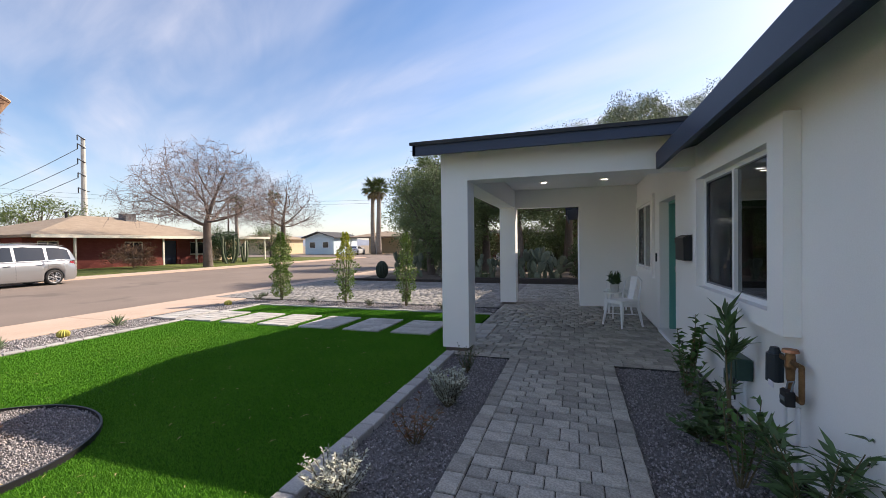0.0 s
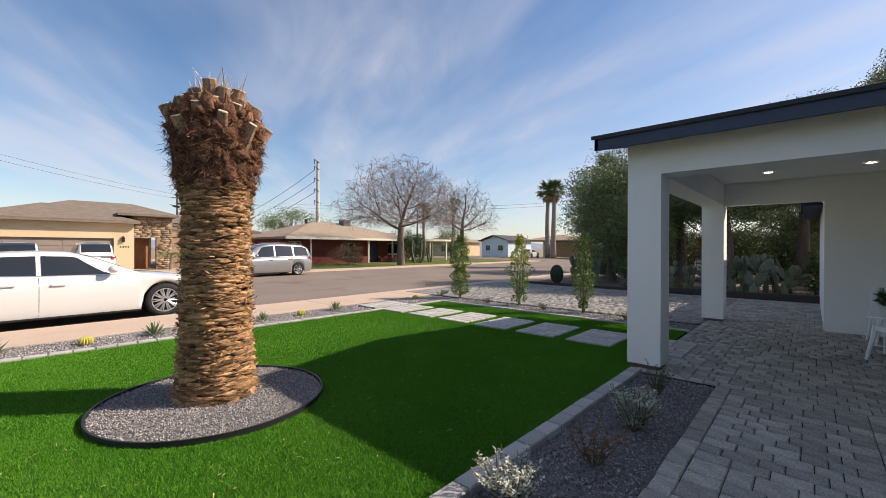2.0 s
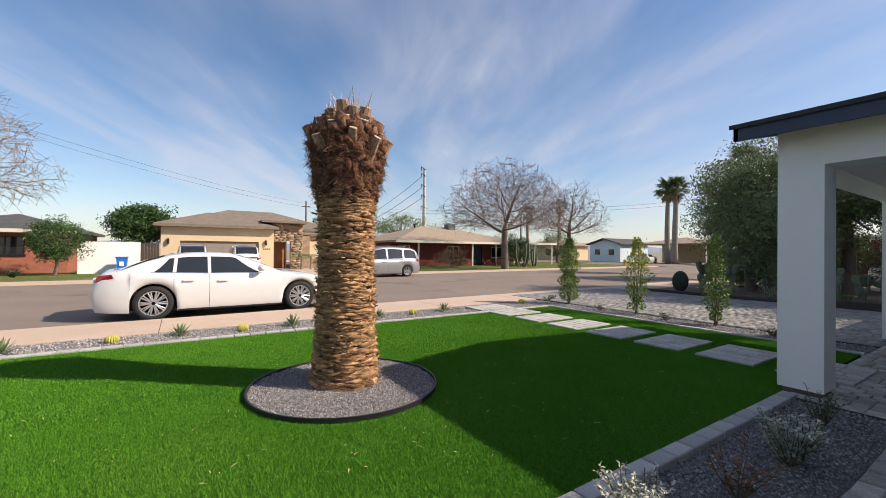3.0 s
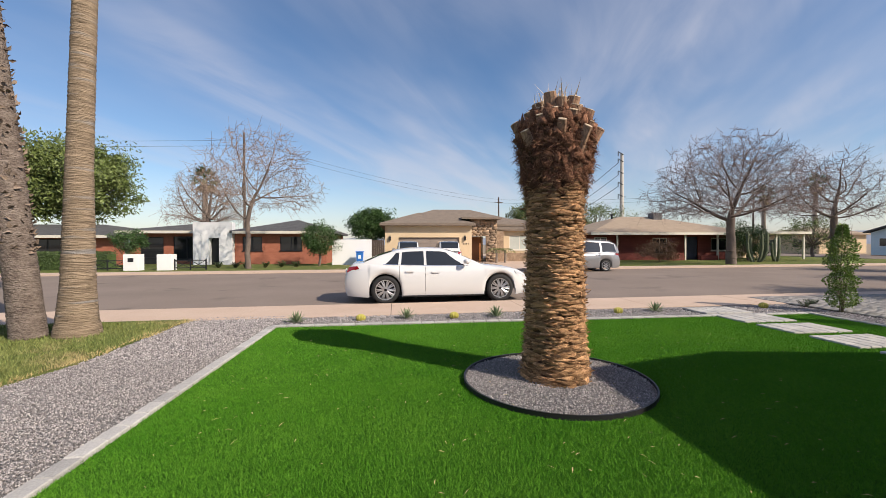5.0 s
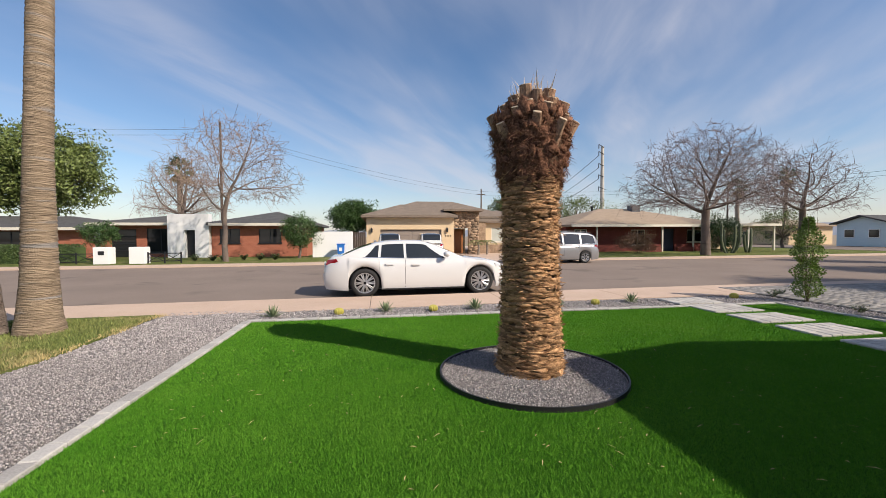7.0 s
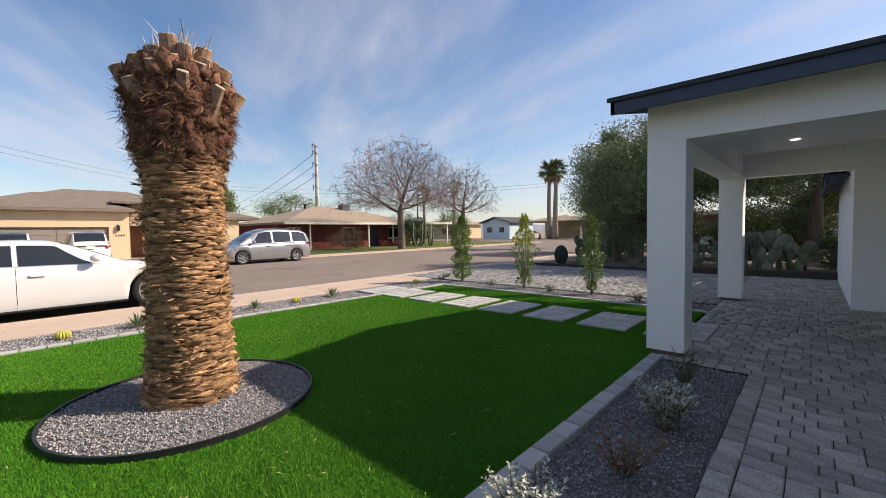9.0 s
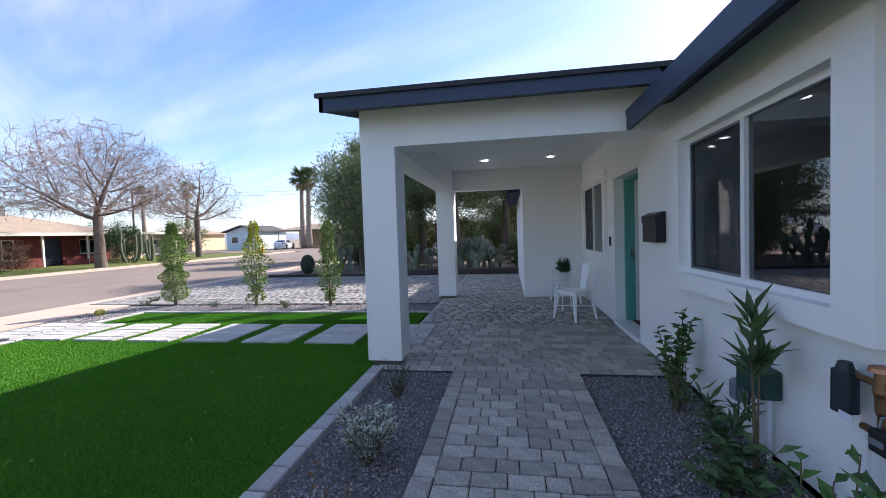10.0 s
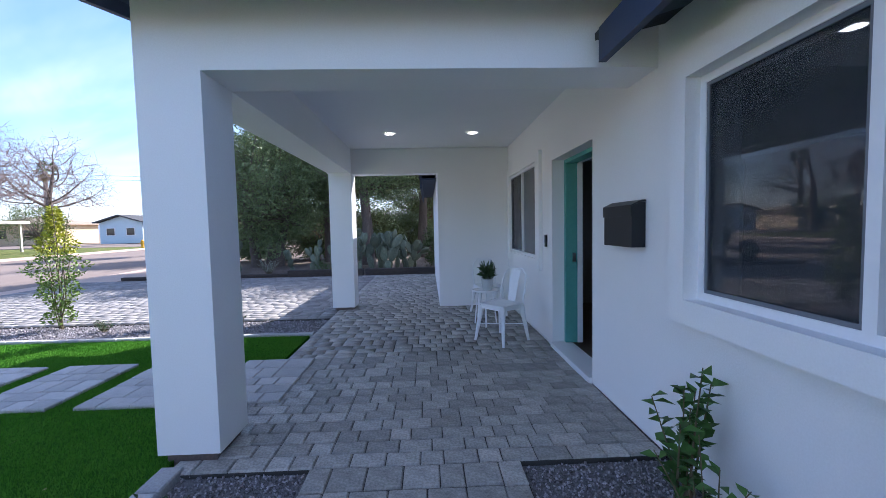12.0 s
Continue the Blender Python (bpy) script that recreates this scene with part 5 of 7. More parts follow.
            lathe(rm, [(R * 0.72, s * 0.05), (R * 0.66, s * 0.045), (R * 0.65, -s * 0.12), (R * 0.70, -s * 0.13)], 36)
            for k in range(spokes):
                a0 = 2 * math.pi * k / spokes
                for da in (-0.5, 0.5):
                    a1 = a0 + da * 2.2 / spokes
                    p0 = Vector((0.10 * R * math.cos(a0), s * 0.040, 0.10 * R * math.sin(a0)))
                    p1 = Vector((0.67 * R * math.cos(a1), s * 0.046, 0.67 * R * math.sin(a1)))
                    tube(rm, [p0, p1], [0.020 * R / 0.33, 0.014 * R / 0.33], 5)
            part("rim", rm, ALLOY, wh, "spoked alloy rim")
    for s in (-1, 1):
        xa, xb = min(q[0] for q in sides), max(q[1] for q in sides)
        st_ = bmesh.new()
        tube(st_, [(q, s * (surf(q, 0.05)[0] + 0.007), surf(q, 0.05)[1]) for q in np.linspace(xa - 0.02, xb + 0.02, 14)], 0.009, 5)
        part("window_strip", st_, CHROME, c, "bright strip under the windows")
        sl = bmesh.new()
        tube(sl, [(q, s * (side_y(q, clear + 0.03) - 0.004), clear + 0.018) for q in np.linspace(min(wheels) + R * 1.2, max(wheels) - R * 1.2, 8)], 0.022, 6)
        part("sill", sl, DARKM, c, "dark door sill")
    if rack:
        for s in (-1, 1):
            rb = bmesh.new()
            tube(rb, [(x, s * (ws - 0.06), Rf(x) + 0.06) for x in np.linspace(x0 + 0.4, x1 - 1.5, 6)], 0.016, 6)
            part("roof_rail", rb, BLACKP, c)
    # front and rear screens
    for a, b in ((x1 - 0.02, [x for x, z in roof if z > max(rz) - 0.03][-1] + 0.12), (x0 + 0.02, [x for x, z in roof if z > max(rz) - (0.10 if glassback else 0.05)][0] - 0.05)):
        g = bmesh.new()
        grid = []
        for t in np.linspace(0.06, 0.94, 8):
            x = a + (b - a) * t
            y1, z1 = surf(x, 1.0)
            grid.append([g.verts.new((x, y1 * q, z1 + 0.010 + 0.024 * (1 - q * q))) for q in (-0.90, -0.5, 0, 0.5, 0.90)])
        for A, B in zip(grid, grid[1:]):
            for i in range(4):
                g.faces.new((A[i], A[i + 1], B[i + 1], B[i]))
        bmesh.ops.recalc_face_normals(g, faces=g.faces[:])
        part("windscreen", g, CARGLASS, c, "dark screen glass", smooth=True)
    pl = bmesh.new()
    box(pl, -half - 0.012, -0.16, 0.72 if glassback else 0.85, -half + 0.004, 0.16, 0.86 if glassback else 0.98)
    part("number_plate", pl, RING, c, "pale number plate")
    return c


RZ = 90 + 2.06
SEDAN_TOP = [(-2.43, 0.84), (-2.40, 0.96), (-2.30, 1.01), (-2.0, 1.03), (-1.3, 0.99), (-0.4, 0.955), (0.5, 0.95), (0.95, 0.97), (1.3, 0.95), (1.75, 0.905), (2.1, 0.83), (2.30, 0.73), (2.43, 0.58)]
SEDAN_ROOF = [(-2.02, 1.01), (-1.56, 1.21), (-1.14, 1.34), (-0.80, 1.385), (-0.35, 1.40), (0.05, 1.385), (0.35, 1.30), (0.70, 1.15), (1.15, 0.95)]
car(pose(-11.42, 1.22, -0.07, 0, 0, RZ), "sedan_car", "white four-door sedan parked at the kerb", WHITE_CAR, 4.86, 1.86, SEDAN_TOP, SEDAN_ROOF, (-2.02, 1.12), (1.565, -1.41), 0.355,
    [(-0.36, 0.70, 0.0, -0.66), (-1.02, -0.43, 0.05, 0.0), (-1.44, -1.09, 0.36, 0.05)])
VAN_TOP = [(-2.40, 0.78), (-2.36, 1.02), (-2.0, 1.06), (0.0, 1.02), (1.0, 1.0), (1.5, 0.98), (2.0, 0.86), (2.3, 0.72), (2.40, 0.55)]
VAN_ROOF = [(-2.34, 1.08), (-2.12, 1.52), (-1.7, 1.66), (-0.5, 1.72), (0.2, 1.69), (0.7, 1.55), (1.5, 0.99)]
car(pose(-21.88, 9.98, -0.07, 0, 0, RZ + 180), "minivan_car", "silver minivan parked across the street", SILVER_CAR, 4.80, 1.86, VAN_TOP, VAN_ROOF, (-2.34, 1.5), (1.42, -1.42), 0.325,
    [(-0.1, 0.95, 0.0, -0.5), (-1.15, -0.2, 0.0, 0.0), (-2.12, -1.25, 0.12, 0.0)], spokes=6, glassback=False, rack=True)
SUV_TOP = [(-2.25, 0.78), (-2.2, 1.02), (-1.9, 1.05), (0.8, 1.03), (1.4, 1.0), (2.0, 0.92), (2.2, 0.75), (2.25, 0.6)]
SUV_ROOF = [(-2.2, 1.06), (-2.0, 1.52), (-1.6, 1.64), (-0.4, 1.68), (0.1, 1.62), (0.95, 1.03)]
for y in (0.9, 3.6):
    car(pose(-28.6, y, -0.03, 0, 0, 180), "suv_car", "white sport utility car in the driveway", WHITE_CAR, 4.5, 1.82, SUV_TOP, SUV_ROOF, (-2.2, 0.95), (1.36, -1.36), 0.34,
        [(-0.2, 0.5, 0, -0.3), (-1.1, -0.28, 0, 0), (-1.85, -1.18, 0.1, 0)], spokes=5, glassback=False, group="driveway cars")
for x, y, a in ((-33.5, 57.5, 100), (-3.9, 33.5, 190), (-0.9, 37.0, 170)):
    car(pose(x, y, -0.066, 0, 0, a), "sedan_car", "white sedan parked far down the street", WHITE_CAR, 4.72, 1.82, SEDAN_TOP, SEDAN_ROOF, (-1.98, 1.12), (1.5, -1.3), 0.33,
        [(-0.28, 0.62, 0.0, -0.34), (-1.12, -0.36, 0.10, 0.0)], spokes=5, group="far cars")

# ---- houses across the street ----
BRICK = mat("red_brick_wall", (0.28, 0.095, 0.06), (0.42, 0.165, 0.105), rough=0.95, big=2, fine=14, bump=0.5, depth=0.01, stretch=(1, 1, 3.2), spec=0.2)
BRICK_D = mat("dark_red_brick_wall", (0.13, 0.035, 0.03), (0.20, 0.06, 0.05), rough=0.95, big=2, fine=14, bump=0.5, depth=0.01, stretch=(1, 1, 3.2), spec=0.2)
BEIGE = mat("beige_stucco", (0.58, 0.44, 0.28), (0.66, 0.51, 0.34), rough=0.95, big=0.8, fine=60, bump=0.3, depth=0.004, spec=0.2)
TAN_ROOF = mat("tan_shingle_roof", (0.26, 0.195, 0.14), (0.38, 0.30, 0.22), rough=1.0, big=1.5, fine=12, bump=0.6, depth=0.02, stretch=(1, 1, 4))
BROWN_ROOF = mat("brown_shingle_roof", (0.14, 0.11, 0.085), (0.24, 0.19, 0.15), rough=1.0, big=2, fine=12, bump=0.6, depth=0.02, stretch=(1, 1, 4))
GREY_ROOF = mat("dark_grey_shingle_roof", (0.05, 0.05, 0.052), (0.10, 0.10, 0.10), rough=1.0, big=2, fine=12, bump=0.6, depth=0.02, stretch=(1, 1, 4))
CREAM = mat("cream_trim_paint", (0.60, 0.56, 0.47), (0.66, 0.62, 0.53), rough=0.7, fine=20, bump=0.1)
WHITEW = mat("white_wall_paint", (0.74, 0.74, 0.73), (0.80, 0.80, 0.79), rough=0.9, big=0.6, fine=60, bump=0.2, depth=0.003, spec=0.2)
DGLASS = mat("dark_window_glass", (0.02, 0.022, 0.025), rough=0.04, bump=0, spec=0.6)
WOODD = mat("warm_wood_door", (0.30, 0.11, 0.035), (0.42, 0.17, 0.06), rough=0.5, fine=20, bump=0.2, stretch=(1, 6, 1))
TAUPE = mat("taupe_garage_door", (0.22, 0.18, 0.15), (0.27, 0.22, 0.185), rough=0.7, fine=20, bump=0.1)
LBLUE = mat("pale_blue_siding", (0.55, 0.66, 0.70), (0.63, 0.73, 0.76), rough=0.85, fine=10, bump=0.3, stretch=(1, 1, 6))
STONE = [mat("ledge_stone", (0.20, 0.13, 0.085), (0.42, 0.30, 0.20), rough=0.95, big=3, fine=25, bump=0.6, depth=0.01, vary=0.35)][0]
STONE_J = mat("ledge_stone_field", (0.20, 0.13, 0.085), (0.42, 0.30, 0.20), rough=0.95, big=3, fine=25, bump=0.6, depth=0.01, vary=0.4, island=True)


def hip_roof(bm, x0, x1, y0, y1, z, rise, th=0.18):
    d = (x1 - x0) / 2
    xm = (x0 + x1) / 2
    b = [bm.verts.new(p) for p in ((x0, y0, z), (x1, y0, z), (x1, y1, z), (x0, y1, z))]
    t = [bm.verts.new(p) for p in ((x0, y0, z + th), (x1, y0, z + th), (x1, y1, z + th), (x0, y1, z + th))]
    r0, r1 = bm.verts.new((xm, y0 + min(d, (y1 - y0) / 2 - 0.05), z + th + rise)), bm.verts.new((xm, y1 - min(d, (y1 - y0) / 2 - 0.05), z + th + rise))
    bm.faces.new(b[::-1])
    for i in range(4):
        bm.faces.new((b[i], b[(i + 1) % 4], t[(i + 1) % 4], t[i]))
    bm.faces.new((t[0], t[1], r0))
    bm.faces.new((t[1], t[2], r1, r0))
    bm.faces.new((t[2], t[3], r1))
    bm.faces.new((t[3], t[0], r0, r1))


def house_window(parent, xf, a, b, c, d, frame_m=WHITEP, mull=True):
    f = 0.06
    bm = boxes((xf - 0.10, a, c, xf - 0.04, a + f, d), (xf - 0.10, b - f, c, xf - 0.04, b, d), (xf - 0.10, a + f, c, xf - 0.04, b - f, c + f), (xf - 0.10, a + f, d - f, xf - 0.04, b - f, d))
    if mull:
        box(bm, xf - 0.10, (a + b) / 2 - 0.03, c + f, xf - 0.04, (a + b) / 2 + 0.03, d - f)
    w = part("window", bm, frame_m, parent, "framed window")
    part("pane", boxes((xf - 0.085, a + f, c + f, xf - 0.07, b - f, d - f)), DGLASS, w, "dark glass pane")
    part("sill", boxes((xf - 0.02, a - 0.05, c - 0.07, xf + 0.06, b + 0.05, c)), frame_m, w, "window sill")


# the stuccoed house with the garage
g = thing("garage_house", pose(0, 0, 0), "beige stucco house with a wide garage and stone entry", "house")
bm = bmesh.new()
wall_x(bm, -32.3, -32.0, -0.75, 6.1, -0.1, 2.9, [(0.3, 5.1, -0.1, 1.98)])
box(bm, -42, -0.75, -0.1, -32.3, -0.45, 2.9)
part("wall", bm, BEIGE, g)
bm = bmesh.new()
wall_x(bm, -33.8, -33.5, 9.0, 13.2, -0.1, 2.55, [(9.6, 11.4, 0.95, 2.15)])
box(bm, -42, 12.9, -0.1, -33.8, 13.2, 2.55)
part("wing_wall", bm, BEIGE, g)
bm = boxes((-32.24, 0.3, -0.1, -32.16, 5.1, 1.98))
gd = part("garage_door", bm, TAUPE, g, "taupe sectional garage door")
for k in range(4):
    for j in range(4):
        part("panel", boxes((-32.162, 0.42 + 1.19 * j, 0.08 + 0.48 * k, -32.145, 1.46 + 1.19 * j, 0.46 + 0.48 * k), bevel=0.01), TAUPE, gd)
bm = bmesh.new()
hip_roof(bm, -37.8, -31.5, -1.15, 6.35, 2.9, 1.05)
hip_roof(bm, -43.2, -33.6, -1.15, 11.9, 2.92, 1.62)
part("roof", bm, BROWN_ROOF, g, "brown shingle hip roof")
bm = bmesh.new()
hip_roof(bm, -36.5, -32.1, 5.3, 8.6, 3.45, 0.12, 0.14)
part("entry_roof", bm, BROWN_ROOF, g, "raised roof over the stone entry")
bm = bmesh.new()
hip_roof(bm, -42.2, -33.1, 7.9, 14.6, 2.55, 1.15)
part("wing_roof", bm, BROWN_ROOF, g, "brown shingle roof of the side wing")
bm = bmesh.new()
wall_x(bm, -33.0, -32.7, 6.1, 8.35, -0.1, 3.45, [(6.25, 7.45, -0.1, 2.1)])
part("entry_wall", bm, STONE, g, "ledge stone entry wall")
V, F = [], []
for k in range(26):
    z = -0.02 + 0.132 * k
    y = 6.1
    while y < 8.3:
        L = rnd.uniform(0.25, 0.6)
        y2 = min(y + L, 8.35)
        if not (z < 2.08 and y2 > 6.25 and y < 7.45):
            n = len(V)
            d = rnd.uniform(0.01, 0.05)
            for xx in (-32.70, -32.70 + d):
                V += [(xx, y + 0.01, z), (xx, y2 - 0.01, z), (xx, y2 - 0.01, z + 0.12), (xx, y + 0.01, z + 0.12)]
            F += [(n + 4, n + 5, n + 6, n + 7), (n, n + 1, n + 5, n + 4), (n + 1, n + 2, n + 6, n + 5), (n + 2, n + 3, n + 7, n + 6), (n + 3, n, n + 4, n + 7)]
        y = y2
o = raw_mesh("ledge_stone_facing", np.array(V), 4, np.array(F), STONE_J)
tagged(o, "uneven stacked ledge stones", kind="stuff").parent = g
bm = boxes((-34.2, 6.25, -0.1, -34.1, 7.45, 2.1))
part("entry_recess", bm, BEIGE, g)
part("door", boxes((-34.1, 6.4, -0.05, -34.04, 7.3, 2.02), bevel=0.01), WOODD, g, "warm brown wooden front door")
house_window(g, -33.5, 9.6, 11.4, 0.95, 2.15, CREAM)
part("blind", boxes((-33.568, 9.66, 1.01, -33.556, 11.34, 2.09)), mat("pale_window_blind", (0.40, 0.42, 0.38), (0.48, 0.50, 0.45), rough=0.6, fine=30, bump=0.1), g, "pale closed window blind")
part("stone_base", boxes((-33.498, 9.0, -0.1, -33.42, 13.2, 0.72), bevel=0.01), STONE, g, "ledge stone wall base")
part("side_wall", boxes((-33.4, 8.352, -0.1, -33.1, 9.0, 2.6)), STONE, g, "stone return wall beside the entry")
for y in (-0.35, 5.55):
    bm = boxes((-31.98, y - 0.07, 1.75, -31.82, y + 0.07, 2.05), bevel=0.02)
    box(bm, -32.0, y - 0.03, 2.05, -31.86, y + 0.03, 2.12)
    part("wall_lantern", bm, BLACKM, g, "dark wall lantern")
for k in range(4):
    part("number_plate", boxes((-31.996, 5.40 + 0.13 * k, 1.40, -31.985, 5.45 + 0.13 * k, 1.52)), BLACKM, g, "dark house number mark")

# the brick house with the white entry block
h = thing("brick_house", pose(0, 0, 0), "long red brick house with a white entry block", "house")
bm = bmesh.new()
wall_x(bm, -32.3, -32.0, -11.85, -5.2, -0.1, 2.3, [(-11.3, -9.9, 1.0, 2.05), (-8.6, -7.0, 1.0, 2.05)])
part("wall", bm, BRICK, h)
bm = bmesh.new()
wall_x(bm, -33.8, -33.5, -20.0, -14.6, -0.1, 2.35, [(-19.3, -17.6, -0.05, 2.05), (-16.9, -15.0, 0.35, 2.1)])
part("wall", bm, BRICK, h)
bm = bmesh.new()
wall_x(bm, -32.9, -32.6, -40, -20.0, -0.1, 2.0, [(-26.4, -23.6, 0.6, 1.9), (-35, -32, 0.6, 1.9)])
part("wall", bm, BRICK, h)
part("wall", boxes((-42, -5.5, -0.1, -32.3, -5.2, 2.3)), BRICK, h)
bm = bmesh.new()
wall_x(bm, -32.2, -31.6, -14.6, -11.87, -0.1, 3.1, [(-13.5, -12.8, -0.05, 1.95)])
box(bm, -34, -14.6, -0.1, -32.2, -14.3, 3.1)
part("entry_block", bm, WHITEW, h, "smooth white entry block")
part("door", boxes((-32.1, -13.5, -0.05, -32.04, -12.8, 1.95)), BLACKM, h, "black front door")
bm = bmesh.new()
hip_roof(bm, -42, -31.4, -12.0, -4.7, 2.3, 1.1)
hip_roof(bm, -42, -32.7, -20.5, -13.0, 2.35, 0.75)
hip_roof(bm, -43, -32.0, -41, -18.8, 2.0, 1.0)
part("roof", bm, GREY_ROOF, h, "dark grey shingle roof")
bm = boxes((-31.38, -11.8, 2.26, -31.34, -4.7, 2.46), (-32.68, -20.5, 2.32, -32.64, -14.7, 2.52), (-31.98, -41, 1.97, -31.94, -20.6, 2.17))
part("fascia", bm, CREAM, h, "pale fascia board")
for a, b, c, d, xf in ((-11.3, -9.9, 1.0, 2.05, -32.0), (-8.6, -7.0, 1.0, 2.05, -32.0), (-16.9, -15.0, 0.35, 2.1, -33.5), (-26.4, -23.6, 0.6, 1.9, -32.6), (-35, -32, 0.6, 1.9, -32.6)):
    house_window(h, xf, a, b, c, d, BLACKM)
bm = boxes((-33.7, -19.3, -0.05, -33.6, -17.6, 2.05))
dd = part("glass_door", bm, BLACKM, h, "dark framed glass entrance")
for k in range(4):
    part("pane", boxes((-33.598, -19.2, 0.05 + 0.5 * k, -33.59, -17.7, 0.47 + 0.5 * k)), DGLASS, dd)
for i, y in enumerate((-15.22, -13.45)):
    gp = thing("gate_pillar", pose(-25, y, -0.02), "square white gate pillar at the pavement", "pillar", "gate pillars")
    part("shaft", boxes((-0.6, 0, 0, 0, 0.78, 0.93), bevel=0.015), WHITEW, gp)
    if i == 0:
        bm = bmesh.new()
        prism(bm, [(0.0, 0.25), (0.012, 0.25), (0.012, 0.55), (0.0, 0.55)], 0.5, 0.72)
        part("mail_slot", bm, BLACKM, gp, "dark mailbox opening")
for y0, y1 in ((-12.67, -10.9), (-17.2, -15.24)):
    fe = thing("metal_fence", pose(-25.3, y0, 0), "low black metal fence panel with crossed bars", "fence", "low fences")
    w = y1 - y0
    for z in (0.08, 0.52):
        bm = boxes((-0.02, 0, z, 0.02, w, z + 0.05))
        part("rail", bm, BLACKM, fe)
    for q in (0, w / 2 - 0.03, w - 0.06):
        part("post", boxes((-0.03, q, -0.02, 0.03, q + 0.06, 0.62)), BLACKM, fe)
    for q in (0.06, w / 2 + 0.03):
        bm = bmesh.new()
        tube(bm, [(0, q, 0.1), (0, q + w / 2 - 0.1, 0.52)], 0.018, 6)
        tube(bm, [(0.004, q, 0.52), (0.004, q + w / 2 - 0.1, 0.1)], 0.018, 6)
        part("crossbar", bm, BLACKM, fe)
bm = boxes((-30.2, -4.46, -0.1, -30.0, -1.66, 1.80))
structure("wall_garden", bm, WHITEW, "white rendered garden wall", "wall")
gt = thing("garden_gate", pose(-30.1, -1.62, 0), "dark plank garden gate", "gate")
for k in range(6):
    part("board", boxes((0, 0.145 * k, 0.03, 0.04, 0.145 * k + 0.135, 1.75)), mat("dark_brown_board", (0.05, 0.035, 0.025), (0.09, 0.06, 0.045), rough=0.8, fine=20), gt)
bn = thing("wheelie_bin", pose(-29.3, -2.44, -0.065), "blue plastic wheelie bin with a pale sign", "bin")
BLUE = mat("blue_plastic", (0.012, 0.14, 0.52), (0.02, 0.18, 0.60), rough=0.5, fine=20, bump=0.1)
bm = bmesh.new()
vs = box(bm, -0.26, -0.24, 0.05, 0.26, 0.24, 0.95)
for v in vs[:4]:
    v.co.x *= 0.8
    v.co.y *= 0.8
part("body", bm, BLUE, bn)
part("lid", boxes((-0.30, -0.28, 0.952, 0.30, 0.28, 1.02), bevel=0.02), BLUE, bn)
part("label", boxes((0.262, -0.1, 0.5, 0.268, 0.1, 0.75)), RING, bn, "pale recycling label")

# the dark brick ranch house with porch and carport
r = thing("ranch_house", pose(0, 0, 0), "dark red brick ranch house with a tan hip roof", "house")
bm = bmesh.new()
wall_x(bm, -34.3, -34.0, 16.6, 31.0, -0.1, 2.3, [(17.4, 18.6, 0.9, 2.0), (22.9, 24.3, 0.55, 1.95), (26.1, 27.3, -0.05, 2.05), (28.6, 30.2, 0.8, 1.95)])
box(bm, -44, 16.6, -0.1, -34.3, 16.9, 2.3)
part("wall", bm, BRICK_D, r)
bm = bmesh.new()
hip_roof(bm, -44.5, -32.6, 16.4, 31.8, 2.22, 1.75)
part("roof", bm, TAN_ROOF, r, "tan shingle hip roof")
part("fascia", boxes((-32.59, 16.4, 2.20, -32.55, 31.8, 2.42)), CREAM, r, "pale fascia board")
for y in (18.9, 25.2, 28.3):
    part("porch_post", boxes((-32.95, y - 0.06, -0.1, -32.83, y + 0.06, 2.2)), CREAM, r, "pale porch post")
for a, b, c, d in ((17.4, 18.6, 0.9, 2.0), (22.9, 24.3, 0.55, 1.95), (28.6, 30.2, 0.8, 1.95)):
    house_window(r, -34.0, a, b, c, d, CREAM)
part("door", boxes((-34.2, 26.1, -0.05, -34.12, 27.3, 2.05)), mat("navy_door", (0.012, 0.016, 0.035), rough=0.5, bump=0), r, "dark navy front door")
for a, b in ((23.5, 25.0), (26.6, 28.2)):
    part("planter_wall", boxes((-32.9, a, -0.1, -32.7, b, 0.38)), BRICK_D, r, "low brick planter wall")
bm = bmesh.new()
tube(bm, [(-38.6, 21.6, 3.6), (-38.6, 21.6, 4.25), (-38.6, 21.6, 4.4)], [0.10, 0.10, 0.2], 10)
part("roof_vent", bm, BLACKM, r, "dark round roof vent")
ac = part("roof_cooler", boxes((-38.2, 25.2, 3.5, -37.3, 26.1, 4.45), bevel=0.03), mat("galvanised_box", (0.10, 0.10, 0.105), (0.15, 0.15, 0.155), rough=0.6, fine=20), r, "grey rooftop cooler box")
cp = thing("carport", pose(0, 0, 0), "white flat-roofed carport beside the ranch house", "carport")
part("roof", boxes((-38, 31.9, 2.28, -33.0, 37.8, 2.5)), CREAM, cp)
for y in (34.5, 37.3):
    part("post", boxes((-33.4, y - 0.07, -0.1, -33.26, y + 0.07, 2.28)), CREAM, cp)
part("rear_wall", boxes((-38, 31.9, -0.1, -37.8, 37.8, 2.28)), BEIGE, cp)

# far houses past the crossing street
bh = thing("blue_house", pose(-41.5, 61, 0), "pale blue house with a grey gable roof", "house")
bm = boxes((-4.2, 0, -0.1, 1.6, 8, 2.8))
part("wall", bm, LBLUE, bh)
bm = bmesh.new()
extrude_profile(bm, [(-4.7, 2.75), (-1.3, 3.75), (2.1, 2.75), (2.1, 2.9), (-1.3, 3.92), (-4.7, 2.9)], "y", -0.6, 8.6)
part("roof", bm, GREY_ROOF, bh)
bm = bmesh.new()
extrude_profile(bm, [(-4.15, 2.8), (-1.3, 3.70), (1.55, 2.8)], "y", 0.0, 0.2)
part("gable", bm, LBLUE, bh)
